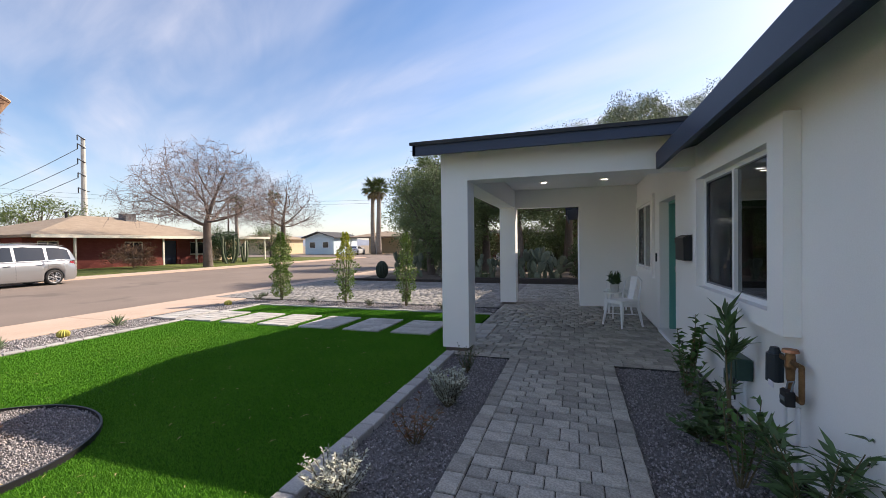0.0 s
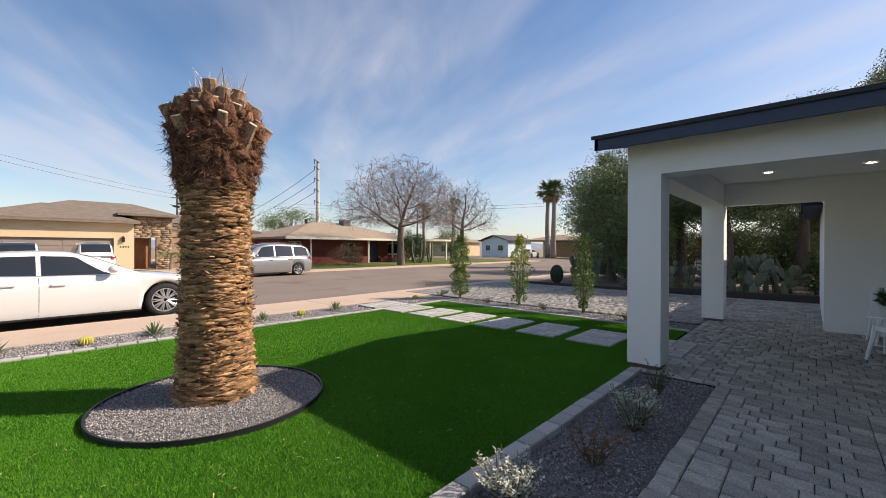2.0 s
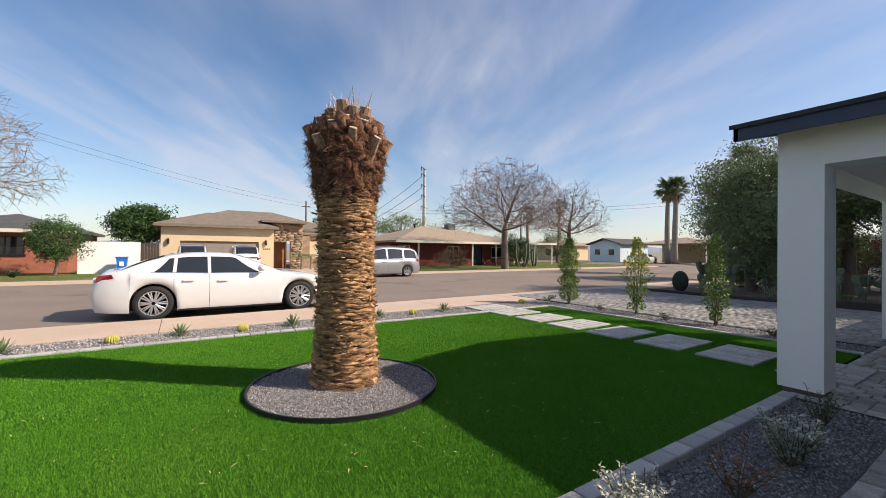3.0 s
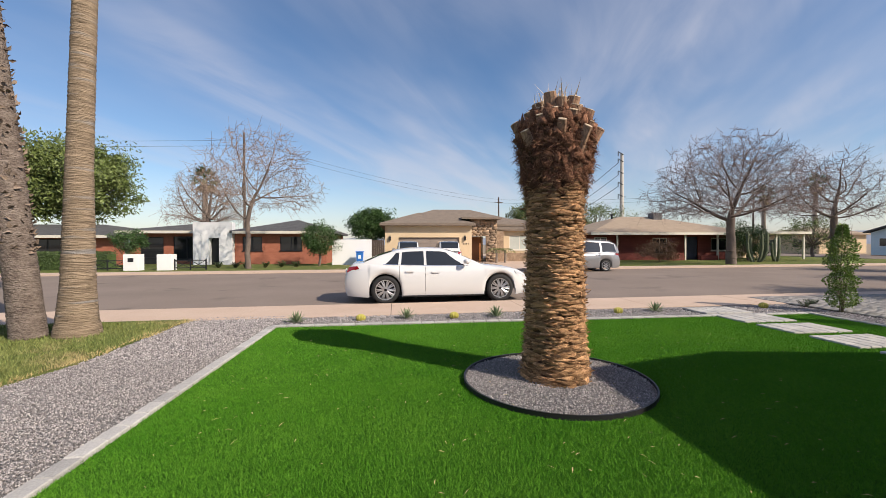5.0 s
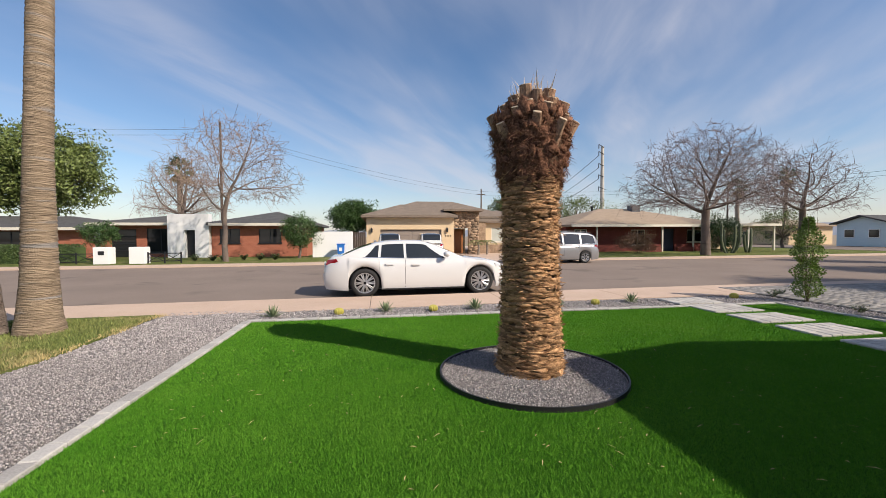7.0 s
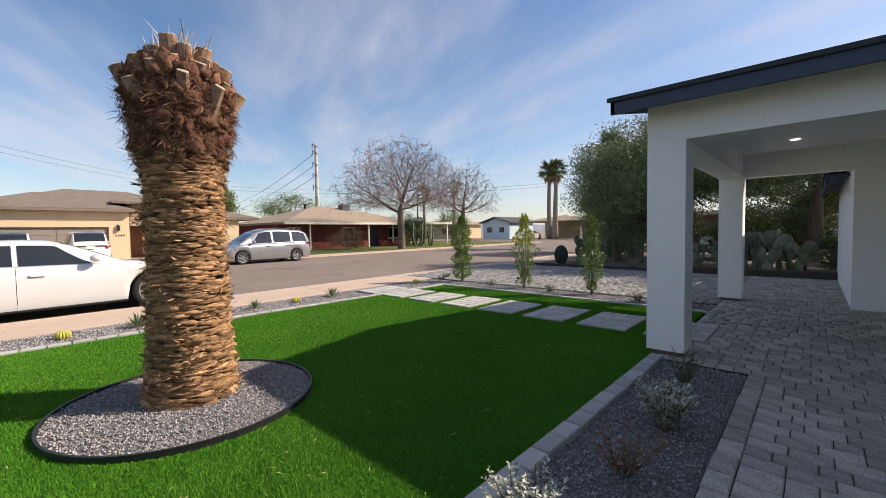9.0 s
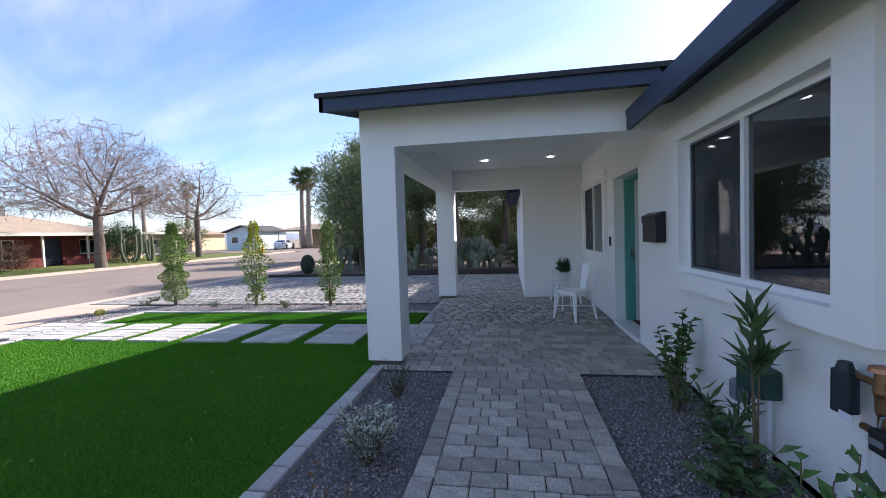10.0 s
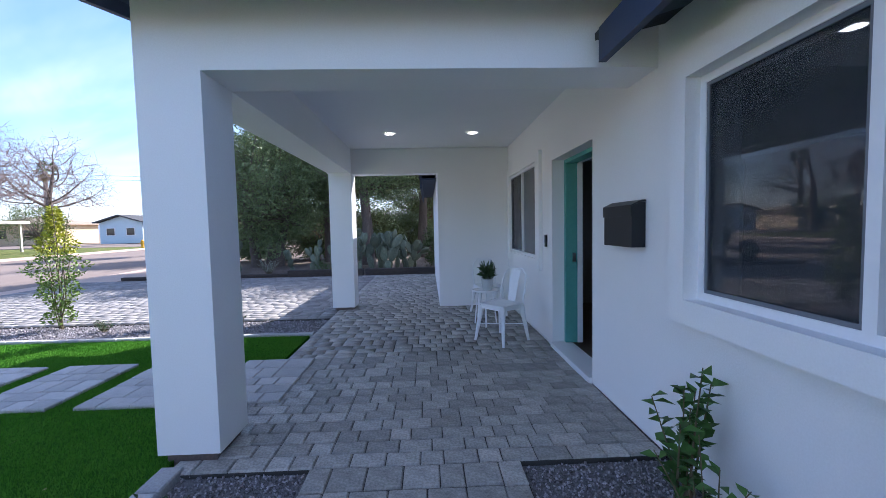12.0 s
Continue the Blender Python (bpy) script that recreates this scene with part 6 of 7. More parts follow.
for x in (-3.3, -0.6):
    w = part("window", boxes((x, -0.06, 1.0, x + 1.2, -0.005, 2.1)), WHITEP, bh)
    part("pane", boxes((x + 0.08, -0.075, 1.08, x + 1.12, -0.062, 2.02)), DGLASS, w)
fcp = thing("carport", pose(-32, 61, 0), "far low carport with a tan roof", "carport")
bm = bmesh.new()
hip_roof(bm, -5.2, 5.5, 0, 9, 2.7, 1.0)
part("roof", bm, TAN_ROOF, fcp)
part("rear_wall", boxes((-4.8, 7, -0.1, 5.0, 7.2, 2.7)), BEIGE, fcp)
for x in (-4.8, 0, 4.8):
    part("post", boxes((x, 0.3, -0.1, x + 0.15, 0.45, 2.7)), CREAM, fcp)
fh = thing("far_house", pose(-2, 46, 0), "low far house with a pale flat roof edge", "house")
part("wall", boxes((-9, 0, -0.1, 12, 8, 2.6)), BRICK_D, fh)
part("roof", boxes((-9.8, -1.2, 2.6, 12.8, 9, 2.95)), CREAM, fh)
for x in (-6, -2, 3, 7):
    part("window", boxes((x, -0.06, 0.9, x + 1.8, -0.005, 2.0)), DGLASS, fh)
for i, (x, y, w, d, z) in enumerate(((-18, 66, 14, 8, 2.6), (-58, 62, 10, 8, 2.7), (-75, 58, 12, 9, 2.7), (20, 62, 14, 9, 2.7))):
    q = thing("far_house", pose(x, y, 0), "far tan house with a low hip roof", "house", "far houses")
    part("wall", boxes((-w / 2, 0, -0.1, w / 2, d, z)), BEIGE if i % 2 else BRICK, q)
    bm = bmesh.new()
    hip_roof(bm, -w / 2 - 0.6, w / 2 + 0.6, -0.6, d + 0.6, z, 1.3)
    part("roof", bm, TAN_ROOF if i % 2 else GREY_ROOF, q)
    for k in (-0.28, 0.12):
        part("window", boxes((w * k, -0.06, 0.9, w * k + 1.6, -0.005, 2.0)), DGLASS, q)

hy = thing("fire_hydrant", pose(-26.6, 41.5, -0.02), "yellow fire hydrant on the far corner", "hydrant")
YEL = mat("yellow_hydrant_paint", (0.62, 0.33, 0.02), (0.70, 0.40, 0.03), rough=0.5, fine=20, bump=0.1)
bm = bmesh.new()
tube(bm, [(0, 0, 0), (0, 0, 0.06), (0, 0, 0.07), (0, 0, 0.55), (0, 0, 0.60), (0, 0, 0.74)], [0.17, 0.17, 0.12, 0.12, 0.16, 0.04], 14)
part("barrel", bm, YEL, hy)
bm = bmesh.new()
tube(bm, [(-0.2, 0, 0.42), (0.2, 0, 0.42)], 0.06, 10)
part("nozzle", bm, YEL, hy)

# ---- poles and wires ----
STEEL = mat("weathered_steel_pole", (0.42, 0.40, 0.36), (0.52, 0.50, 0.46), rough=0.7, fine=5, bump=0.1)
POLEW = mat("dark_timber_pole", (0.07, 0.05, 0.04), (0.12, 0.09, 0.07), rough=0.95, fine=20, bump=0.3)
py_ = thing("power_pylon", pose(-110, 64.7, -0.16), "tall pale steel power pole with side arms", "power pole")
bm = bmesh.new()
tube(bm, [(0, 0, 0), (0, 0, 27.5)], [0.75, 0.42], 12)
part("pole", bm, STEEL, py_)
for z in (15.2, 18.6, 21.8, 25.2, 27.2):
    bm = bmesh.new()
    tube(bm, [(0.3, 0.2, z), (2.2, -2.4, z + 0.35)], [0.16, 0.10], 6)
    tube(bm, [(2.2, -2.4, z + 0.3), (2.2, -2.4, z - 0.9)], 0.12, 6)
    if z < 16:
        tube(bm, [(-0.2, -0.2, z), (-2.4, 2.6, z + 0.2)], [0.16, 0.10], 6)
    part("arm", bm, BLACKM, py_, "dark insulator arm")


def wire(name, a, b, sag, r, label):
    bm = bmesh.new()
    a, b = Vector(a), Vector(b)
    tube(bm, [a.lerp(b, t) - Vector((0, 0, sag * 4 * t * (1 - t))) for t in np.linspace(0, 1, 14)], r, 5)
    tagged(obj(name, bm, BLACKM), label, "cable", "overhead wires")


for z in (18.0, 21.2, 24.6):
    wire("power_line", (-107.8, 62.3, z - 0.4), (-350, 112, z), 6, 0.07, "thin dark overhead power line")
for x, y, hgt in ((-70, 18.1, 9.9), (-62, 60, 11), (-48, -16.8, 14.2), (-26, 72, 11)):
    up = thing("utility_pole", pose(x, y, -0.16), "dark timber utility pole behind the houses", "utility pole", "utility poles")
    bm = bmesh.new()
    tube(bm, [(0, 0, 0), (0, 0, hgt)], [0.17, 0.11], 8)
    part("pole", bm, POLEW, up)
    if hgt < 12:
        part("crossarm", boxes((-0.06, -0.7, hgt - 1.0, 0.06, 0.7, hgt - 0.88)), POLEW, up)
for dz in (0.0, 0.6):
    wire("power_line", (-48, -16.8, 12.6 + dz), (-70, 18.1, 8.7 + dz), 0.8, 0.013, "thin dark overhead wire")
    wire("power_line", (-48, -16.8, 12.6 + dz), (-50, -90, 13.2 + dz), 0.8, 0.013, "thin dark overhead wire")
    wire("power_line", (-62, 60, 10 + dz), (-26, 72, 10 + dz), 0.8, 0.018, "thin dark overhead wire")
    wire("power_line", (-62, 60, 10 + dz), (-70, 18.1, 8.7 + dz), 0.8, 0.013, "thin dark overhead wire")
    wire("power_line", (-26, 72, 10 + dz), (30, 80, 10 + dz), 0.8, 0.018, "thin dark overhead wire")

# ---- trees ----


def seg_mesh(name, segs, material, sides=5):
    P0 = np.array([s[0] for s in segs])
    P1 = np.array([s[1] for s in segs])
    R0 = np.array([s[2] for s in segs])
    R1 = np.array([s[3] for s in segs])
    d = P1 - P0
    d /= np.linalg.norm(d, axis=1)[:, None] + 1e-9
    ref = np.where(np.abs(d[:, 2:3]) > 0.9, np.array([[1.0, 0, 0]]), np.array([[0, 0, 1.0]]))
    a = np.cross(d, ref)
    a /= np.linalg.norm(a, axis=1)[:, None] + 1e-9
    b = np.cross(d, a)
    t = np.arange(sides) * 2 * math.pi / sides
    ring = a[:, None] * np.cos(t)[None, :, None] + b[:, None] * np.sin(t)[None, :, None]
    v = np.concatenate([P0[:, None] + ring * R0[:, None, None], P1[:, None] + ring * R1[:, None, None]], 1).reshape(-1, 3)
    k = np.arange(sides)
    f = np.stack([k, (k + 1) % sides, (k + 1) % sides + sides, k + sides], 1)
    F = (f[None] + (np.arange(len(segs)) * 2 * sides)[:, None, None]).reshape(-1, 4)
    return raw_mesh(name, v, 4, F, material, smooth=True)


def colonise(q, start, points, step, kill, jitter):
    """Branch nodes that grow towards scattered points; gives places and parents."""
    P, par = [np.array(p, float) for p in start], [max(i - 1, 0) for i in range(len(start))]
    A = points
    D = np.linalg.norm(A[:, None] - np.array(P)[None], axis=2)
    near, dist = D.argmin(1), D.min(1)
    for _ in range(110):
        if not len(A):
            break
        n0 = len(P)
        for i in np.unique(near):
            v = A[near == i] - P[i]
            d = (v / (np.linalg.norm(v, axis=1)[:, None] + 1e-6)).sum(0) + q.normal(size=3) * jitter
            L = np.linalg.norm(d)
            if L > 1e-3:
                P.append(P[i] + d / L * step)
                par.append(int(i))
        N = np.array(P[n0:])
        D = np.linalg.norm(A[:, None] - N[None], axis=2)
        k, m = D.argmin(1), D.min(1)
        hit = m < dist
        near[hit], dist[hit] = k[hit] + n0, m[hit]
        keep = dist > kill
        A, near, dist = A[keep], near[keep], dist[keep]
    return np.array(P), np.array(par)


TWIG = mat("bare_twig_bark", (0.17, 0.125, 0.115), (0.27, 0.21, 0.19), rough=0.95, big=1, fine=12, bump=0.4)


def bare_tree(x, y, trunk, r, crown, radii, count, seed, label, step=0.24, low=0.0, z=-0.05, twigs=2, shift=(0, 0), bark=None):
    """crown: height of the dome's foot; radii: half axes of the dome; count: how many tips it fills."""
    q = np.random.default_rng(seed)
    t = thing("bare_tree", pose(x, y, z), label, "tree")
    u = q.normal(size=(count * 3, 3))
    u /= np.linalg.norm(u, axis=1)[:, None]
    A = u * (q.uniform(0.05, 1.0, len(u)) ** 0.36)[:, None] * np.array(radii) * (1 + 0.07 * q.normal(size=(len(u), 1)))
    A = A[A[:, 2] > -low * radii[2]][:count] + np.array((shift[0], shift[1], crown))
    start = [(0.03 * math.sin(k), 0.03 * math.cos(1.7 * k), trunk * k / 6) for k in range(7)]
    P, par = colonise(q, start, A, step, step * 1.1, 0.2)
    n = len(P)
    kids = np.bincount(par[1:], minlength=n)
    flow = np.where(kids == 0, 1.0, 0.0)
    for i in range(n - 1, 0, -1):
        flow[par[i]] += flow[i]
    rad = r * (flow / flow[0]) ** 0.52
    rad[:7] = r * np.linspace(1.3, 0.95, 7)
    segs = [(P[par[i]], P[i], rad[par[i]] if kids[par[i]] == 1 else min(rad[par[i]], rad[i] * 1.25), rad[i]) for i in range(1, n)]
    for i in range(7, n):
        if rad[i] < r * 0.16:
            for _ in range(twigs):
                d = P[i] - P[par[i]]
                d = d / (np.linalg.norm(d) + 1e-6) + q.normal(size=3) * 0.65
                segs.append((P[i], P[i] + d * step * q.uniform(0.8, 1.9), 0.010, 0.006))
    big = [g for g in segs if g[2] > 0.035]
    small = [(a, b, max(c, 0.010), max(e, 0.006)) for a, b, c, e in segs if c <= 0.035]
    seg_mesh("trunk", big, BARK, 8).parent = t
    o = seg_mesh("twig_crown", small, bark or TWIG, 3)
    o.parent = t
    tagged(o, "fine bare twigs", kind="stuff")


TWIG_B = mat("brown_twig_bark", (0.21, 0.15, 0.115), (0.32, 0.24, 0.19), rough=0.95, big=1, fine=12, bump=0.4)
bare_tree(-26.05, 23.4, 2.7, 0.26, 3.9, (5.3, 5.3, 5.0), 3000, 4, "wide domed leafless tree in the far yard", step=0.23, low=0.10)
bare_tree(-29.5, 35.8, 2.6, 0.24, 3.8, (4.0, 4.0, 5.0), 1100, 9, "leafless tree with rising limbs near the carport", step=0.32, low=0.05)
bare_tree(-26.2, -8.9, 2.9, 0.14, 4.2, (3.5, 3.6, 4.4), 950, 15, "slim leafless tree before the brick house", step=0.25, low=0.1, shift=(0, 0.7), bark=TWIG_B)
bare_tree(-40.0, -17.2, 3.0, 0.26, 4.4, (3.4, 3.6, 4.2), 1500, 21, "brownish leafless tree behind the brick house", step=0.28, low=0.2, bark=TWIG_B)


def leafy_tree(x, y, h, crown, radii, leaf, n_clumps, per, size, label, trunk_r0=0.16, name="leafy_tree", seed=1, z=-0.1, clump=0.42, trunks=1, category="tree"):
    """crown: centre height; radii: the crown's half axes."""
    q = np.random.default_rng(seed)
    t = thing(name, pose(x, y, z), label, category)
    u = q.normal(size=(n_clumps, 3))
    u /= np.linalg.norm(u, axis=1)[:, None]
    rad = q.uniform(0.35, 1.0, n_clumps) ** 0.6 * q.uniform(0.82, 1.14, n_clumps)
    C = u * rad[:, None] * np.array(radii) + np.array((0, 0, crown))
    C = C[C[:, 2] > 0.25]
    segs = []
    bases = [np.array((q.uniform(-0.3, 0.3) * (trunks - 1), q.uniform(-0.3, 0.3) * (trunks - 1), 0.0)) for _ in range(trunks)]
    forks = [b * 1.6 + np.array((q.normal() * 0.1, q.normal() * 0.1, max(0.5, crown - radii[2] * 0.55))) for b in bases]
    for b, f in zip(bases, forks):
        m = (b + f) / 2 + q.normal(size=3) * 0.08
        segs += [(b, m, trunk_r0 * 1.2, trunk_r0), (m, f, trunk_r0, trunk_r0 * 0.85)]
    for i, c in enumerate(C):
        f = forks[i % trunks]
        m = f * 0.45 + c * 0.55 + q.normal(size=3) * 0.12 - np.array((0, 0, 0.12))
        segs += [(f, m, trunk_r0 * 0.30, trunk_r0 * 0.16), (m, c, trunk_r0 * 0.16, 0.008)]
    o = seg_mesh("trunk", segs, BARK, 6)
    o.parent = t
    n = len(C) * per
    B = np.repeat(C, per, 0) + np.clip(q.normal(size=(n, 3)), -1.5, 1.5) * clump * np.array((1, 1, 0.75)) * q.uniform(0.5, 1.2, (len(C), 1)).repeat(per, 0)
    B[:, 2] = np.maximum(B[:, 2], 0.08)
    D = q.normal(size=(n, 3)) + np.array((0, 0, 0.15))
    o = leaves_mesh("crown", B, D, size * q.uniform(0.6, 1.3, n), size * 0.42 * q.uniform(0.7, 1.2, n), leaf)
    o.parent = t
    return t


LEAF_T = leafmat("acacia_leaf", (0.105, 0.150, 0.058), (0.23, 0.285, 0.12))
LEAF_G = leafmat("broad_green_leaf", (0.07, 0.105, 0.025), (0.17, 0.21, 0.06))
LEAF_C = leafmat("citrus_leaf", (0.025, 0.06, 0.014), (0.06, 0.12, 0.03))
LEAF_R = leafmat("reddish_leaf", (0.12, 0.075, 0.04), (0.26, 0.14, 0.08))
LEAF_H = leafmat("hedge_leaf", (0.035, 0.06, 0.018), (0.08, 0.12, 0.035))
LEAF_AIR = leafmat("airy_leaf", (0.15, 0.18, 0.09), (0.28, 0.31, 0.17))
# trees past the driveway
leafy_tree(-6.4, 18.6, 5.8, 3.3, (2.3, 2.2, 2.5), LEAF_T, 170, 250, 0.11, "dense dark evergreen tree past the driveway", 0.16, seed=31, trunks=3)
leafy_tree(-4.4, 20.6, 6.6, 4.3, (2.6, 2.4, 2.3), LEAF_T, 130, 250, 0.11, "dark evergreen tree past the driveway", 0.2, seed=32)
leafy_tree(-2.4, 19.0, 5.6, 4.1, (2.2, 2.0, 1.6), LEAF_T, 125, 250, 0.11, "spreading dark tree over the cactus bed", 0.17, seed=33, trunks=2)
leafy_tree(-0.4, 22.0, 6.6, 4.9, (2.8, 2.4, 1.9), LEAF_T, 130, 250, 0.11, "spreading dark tree behind the cactus bed", 0.2, seed=34)
leafy_tree(3.0, 23.5, 9.2, 6.9, (2.6, 2.4, 2.2), LEAF_AIR, 150, 260, 0.10, "tall airy tree behind the house", 0.2, seed=35, clump=0.34)
leafy_tree(7.2, 24.0, 9.0, 7.0, (2.6, 2.4, 2.1), LEAF_AIR, 160, 260, 0.10, "tall airy tree behind the roof", 0.2, seed=36, clump=0.34)
leafy_tree(-0.6, 24.0, 8.4, 6.4, (2.4, 2.2, 1.9), LEAF_AIR, 120, 230, 0.10, "tall thin-crowned tree behind the porch", 0.18, seed=37, clump=0.34)
leafy_tree(-9.6, 27.0, 7.5, 4.4, (2.4, 2.4, 2.6), LEAF_T, 110, 140, 0.17, "airy green tree down the street", 0.18, seed=38)
for i, (x, y, hh) in enumerate(((-5.4, 22.5, 2.6), (-2.9, 23.5, 2.4), (1.6, 22.0, 2.6), (-7.8, 21.5, 2.2), (-1.2, 25.5, 2.3))):
    leafy_tree(x, y, hh, hh * 0.5, (1.3, 1.2, hh * 0.5), LEAF_T, 90, 130, 0.13, "dense dark shrub under the trees", 0.06, name="garden_shrub", seed=140 + i, clump=0.28, category="shrub")
leafy_tree(-0.3, 27.5, 6.4, 3.4, (2.9, 2.2, 2.2), LEAF_T, 110, 170, 0.14, "dark evergreen tree at the back of the planting bed", 0.18, seed=55)
# added mostly out of view, placed to throw dappled shade on the driveway
leafy_tree(2.3, 19.8, 7.0, 5.0, (2.6, 2.4, 1.8), LEAF_AIR, 120, 200, 0.11, "airy tree added beside the wing to shade the driveway", 0.18, seed=56, clump=0.36)
# trees and shrubs across the street
leafy_tree(-40.0, -28.5, 11.5, 7.4, (5.0, 4.6, 3.8), LEAF_G, 170, 150, 0.34, "large green broadleaf tree behind the low brick house", 0.32, seed=41, clump=0.75)
leafy_tree(-43.0, -40.0, 11.5, 7.4, (5.0, 5.6, 3.8), LEAF_G, 140, 140, 0.36, "large green broadleaf tree farther along", 0.32, seed=42, clump=0.8)
leafy_tree(-44.0, -2.4, 5.2, 3.6, (2.0, 2.3, 1.6), LEAF_C, 110, 130, 0.26, "round green tree behind the garden wall", 0.2, seed=43, clump=0.5)
leafy_tree(-44.0, 15.0, 6.4, 4.3, (1.8, 2.0, 2.0), LEAF_G, 80, 120, 0.24, "yellow-green tree beside the ranch house", 0.16, seed=44, clump=0.45)
leafy_tree(-29.0, -5.2, 3.2, 1.95, (1.25, 1.3, 1.15), LEAF_C, 85, 80, 0.13, "small round citrus tree", 0.08, seed=45, clump=0.25)
leafy_tree(-29.5, -17.6, 2.9, 1.8, (0.9, 0.95, 0.9), LEAF_C, 45, 80, 0.13, "small citrus tree by the glass entrance", 0.08, seed=46, clump=0.25)
leafy_tree(-30.6, 21.2, 2.0, 0.95, (1.2, 1.7, 0.9), LEAF_R, 70, 60, 0.12, "reddish rounded shrub before the ranch house", 0.05, name="garden_shrub", seed=47, clump=0.25, category="shrub")
leafy_tree(-26.5, -26.0, 2.3, 1.05, (1.4, 2.2, 1.05), LEAF_H, 120, 160, 0.12, "clipped dark green rounded shrub", 0.05, name="garden_shrub", seed=48, clump=0.2, category="shrub")
leafy_tree(-40, 46, 5, 2.4, (3, 3, 2.0), LEAF_G, 60, 60, 0.2, "rounded green tree by the crossing", 0.15, seed=49, clump=0.5)
leafy_tree(-48, 43, 5, 2.6, (3, 3.4, 2.1), LEAF_H, 60, 60, 0.2, "dark green tree by the crossing", 0.15, seed=50, clump=0.5)
leafy_tree(-20, 60, 6, 3.6, (3.4, 3, 2.4), LEAF_H, 70, 60, 0.22, "dark green tree past the crossing", 0.2, seed=51, clump=0.5)
leafy_tree(-58, 30, 8, 5.0, (4, 5, 2.8), LEAF_G, 70, 60, 0.28, "green tree behind the ranch house", 0.2, seed=52, clump=0.7)
leafy_tree(-31.5, 30.0, 3.3, 1.6, (1.3, 1.6, 1.5), LEAF_D, 70, 80, 0.16, "dark spiky shrub mass beside the ranch porch", 0.08, name="garden_shrub", seed=53, clump=0.3, category="shrub")
for i, y in enumerate((-11.0, -10.0, -9.4, -8.2, -7.2, -6.3)):
    plant("ground_plant", -27.2, y, "low dark green plant before the brick house", "plant", LEAF_H, stems=22, height=0.42, spread=0.32, leaf_len=0.12, leaf_w=0.05, per=12, out=1.0, group="low far plants")


def hedge(x0, x1, y0, y1, h, label, seed):
    q = np.random.default_rng(seed)
    t = thing("clipped_hedge", pose(0, 0, -0.05), label, "hedge")
    part("core", boxes((x0 + 0.08, y0 + 0.08, 0, x1 - 0.08, y1 - 0.08, h - 0.08), bevel=0.05), LEAF_H, t)
    n = 9000
    B = np.stack([q.uniform(x0, x1, n), q.uniform(y0, y1, n), q.uniform(0.02, h, n)], 1)
    side = q.integers(0, 3, n)
    B[side == 0, 0] = x1 + q.normal(size=(side == 0).sum()) * 0.03
    B[side == 1, 2] = h + q.normal(size=(side == 1).sum()) * 0.03
    o = leaves_mesh("foliage", B, q.normal(size=(n, 3)), 0.09, 0.045, LEAF_H)
    o.parent = t


hedge(-27.2, -26.2, -24.5, -16.8, 1.05, "long low clipped green hedge", 61)

# fan palms
FROND = leafmat("fan_frond", (0.06, 0.10, 0.03), (0.14, 0.19, 0.06))
DEADF = leafmat("dry_frond", (0.22, 0.16, 0.08), (0.36, 0.28, 0.15), rough=0.9)
FTRUNK = mat("ringed_palm_trunk", (0.20, 0.165, 0.135), (0.34, 0.285, 0.235), rough=0.95, big=2.5, fine=22, bump=0.8, depth=0.012, stretch=(0.5, 0.5, 4.0), spec=0.2)
FTRUNK_W = mat("warm_palm_trunk", (0.15, 0.11, 0.075), (0.40, 0.305, 0.21), rough=0.95, big=3.0, fine=9, bump=1.0, depth=0.04, stretch=(0.6, 0.6, 7.0), spec=0.2, c3=(0.27, 0.25, 0.23), spot=0.9, spot_at=0.55)


def fan_crown(t, top, size, n_fans, seed, dry=0.35):
    q = np.random.default_rng(seed)
    for nm, m, lo, hi, cnt in (("crown", FROND, -0.35, 1.3, n_fans), ("dry_skirt", DEADF, -1.3, -0.5, int(n_fans * dry))):
        B, D, L = [], [], []
        for k in range(cnt):
            a, e = q.uniform(0, 6.283), q.uniform(lo, hi)
            d = np.array((math.cos(a) * math.cos(e), math.sin(a) * math.cos(e), math.sin(e)))
            side = np.array((-math.sin(a), math.cos(a), 0))
            upv = np.cross(side, d)
            hub = np.array(top) + d * size * 0.5
            B.append(np.array(top)), D.append(d), L.append(size * 0.55)
            for s in np.linspace(-1.35, 1.35, 15):
                B.append(hub)
                dd = d * math.cos(s) + side * math.sin(s) - np.array((0, 0, 0.22 * abs(s)))
                D.append(dd)
                L.append(size * (0.62 - 0.12 * abs(s)))
        o = leaves_mesh(nm, B, D, np.array(L), size * 0.055, m, ups=np.tile((0, 0, 1.0), (len(B), 1)), droop=0.25)
        o.parent = t
        if nm == "dry_skirt":
            tagged(o, "hanging dry fronds")


def fan_palm(x, y, h, r, size, fans, label, seed, z=-0.1):
    t = thing("fan_palm", pose(x, y, z), label, "palm tree", "fan palms")
    bm = bmesh.new()
    zs = np.linspace(0, h, 14)
    tube(bm, [(0.05 * math.sin(zz * 0.5 + seed), 0.05 * math.cos(zz * 0.4 + seed), zz) for zz in zs], [r * (1.25 - 0.45 * zz / h) for zz in zs], 10)
    part("trunk", bm, FTRUNK, t, smooth=True)
    fan_crown(t, (0, 0, h), size, fans, seed)


fan_palm(-31.8, 60.2, 10.9, 0.34, 2.0, 46, "tall fan palm far down the street", 71)
fan_palm(-29.9, 58.6, 10.6, 0.36, 2.0, 46, "tall fan palm with dry skirt down the street", 72)
fan_palm(-12.5, 34.0, 7.8, 0.28, 1.7, 40, "fan palm rising behind the street trees", 73)
fan_palm(-34.5, -34.0, 5.6, 0.36, 2.3, 50, "bushy fan palm before the low brick house", 74)
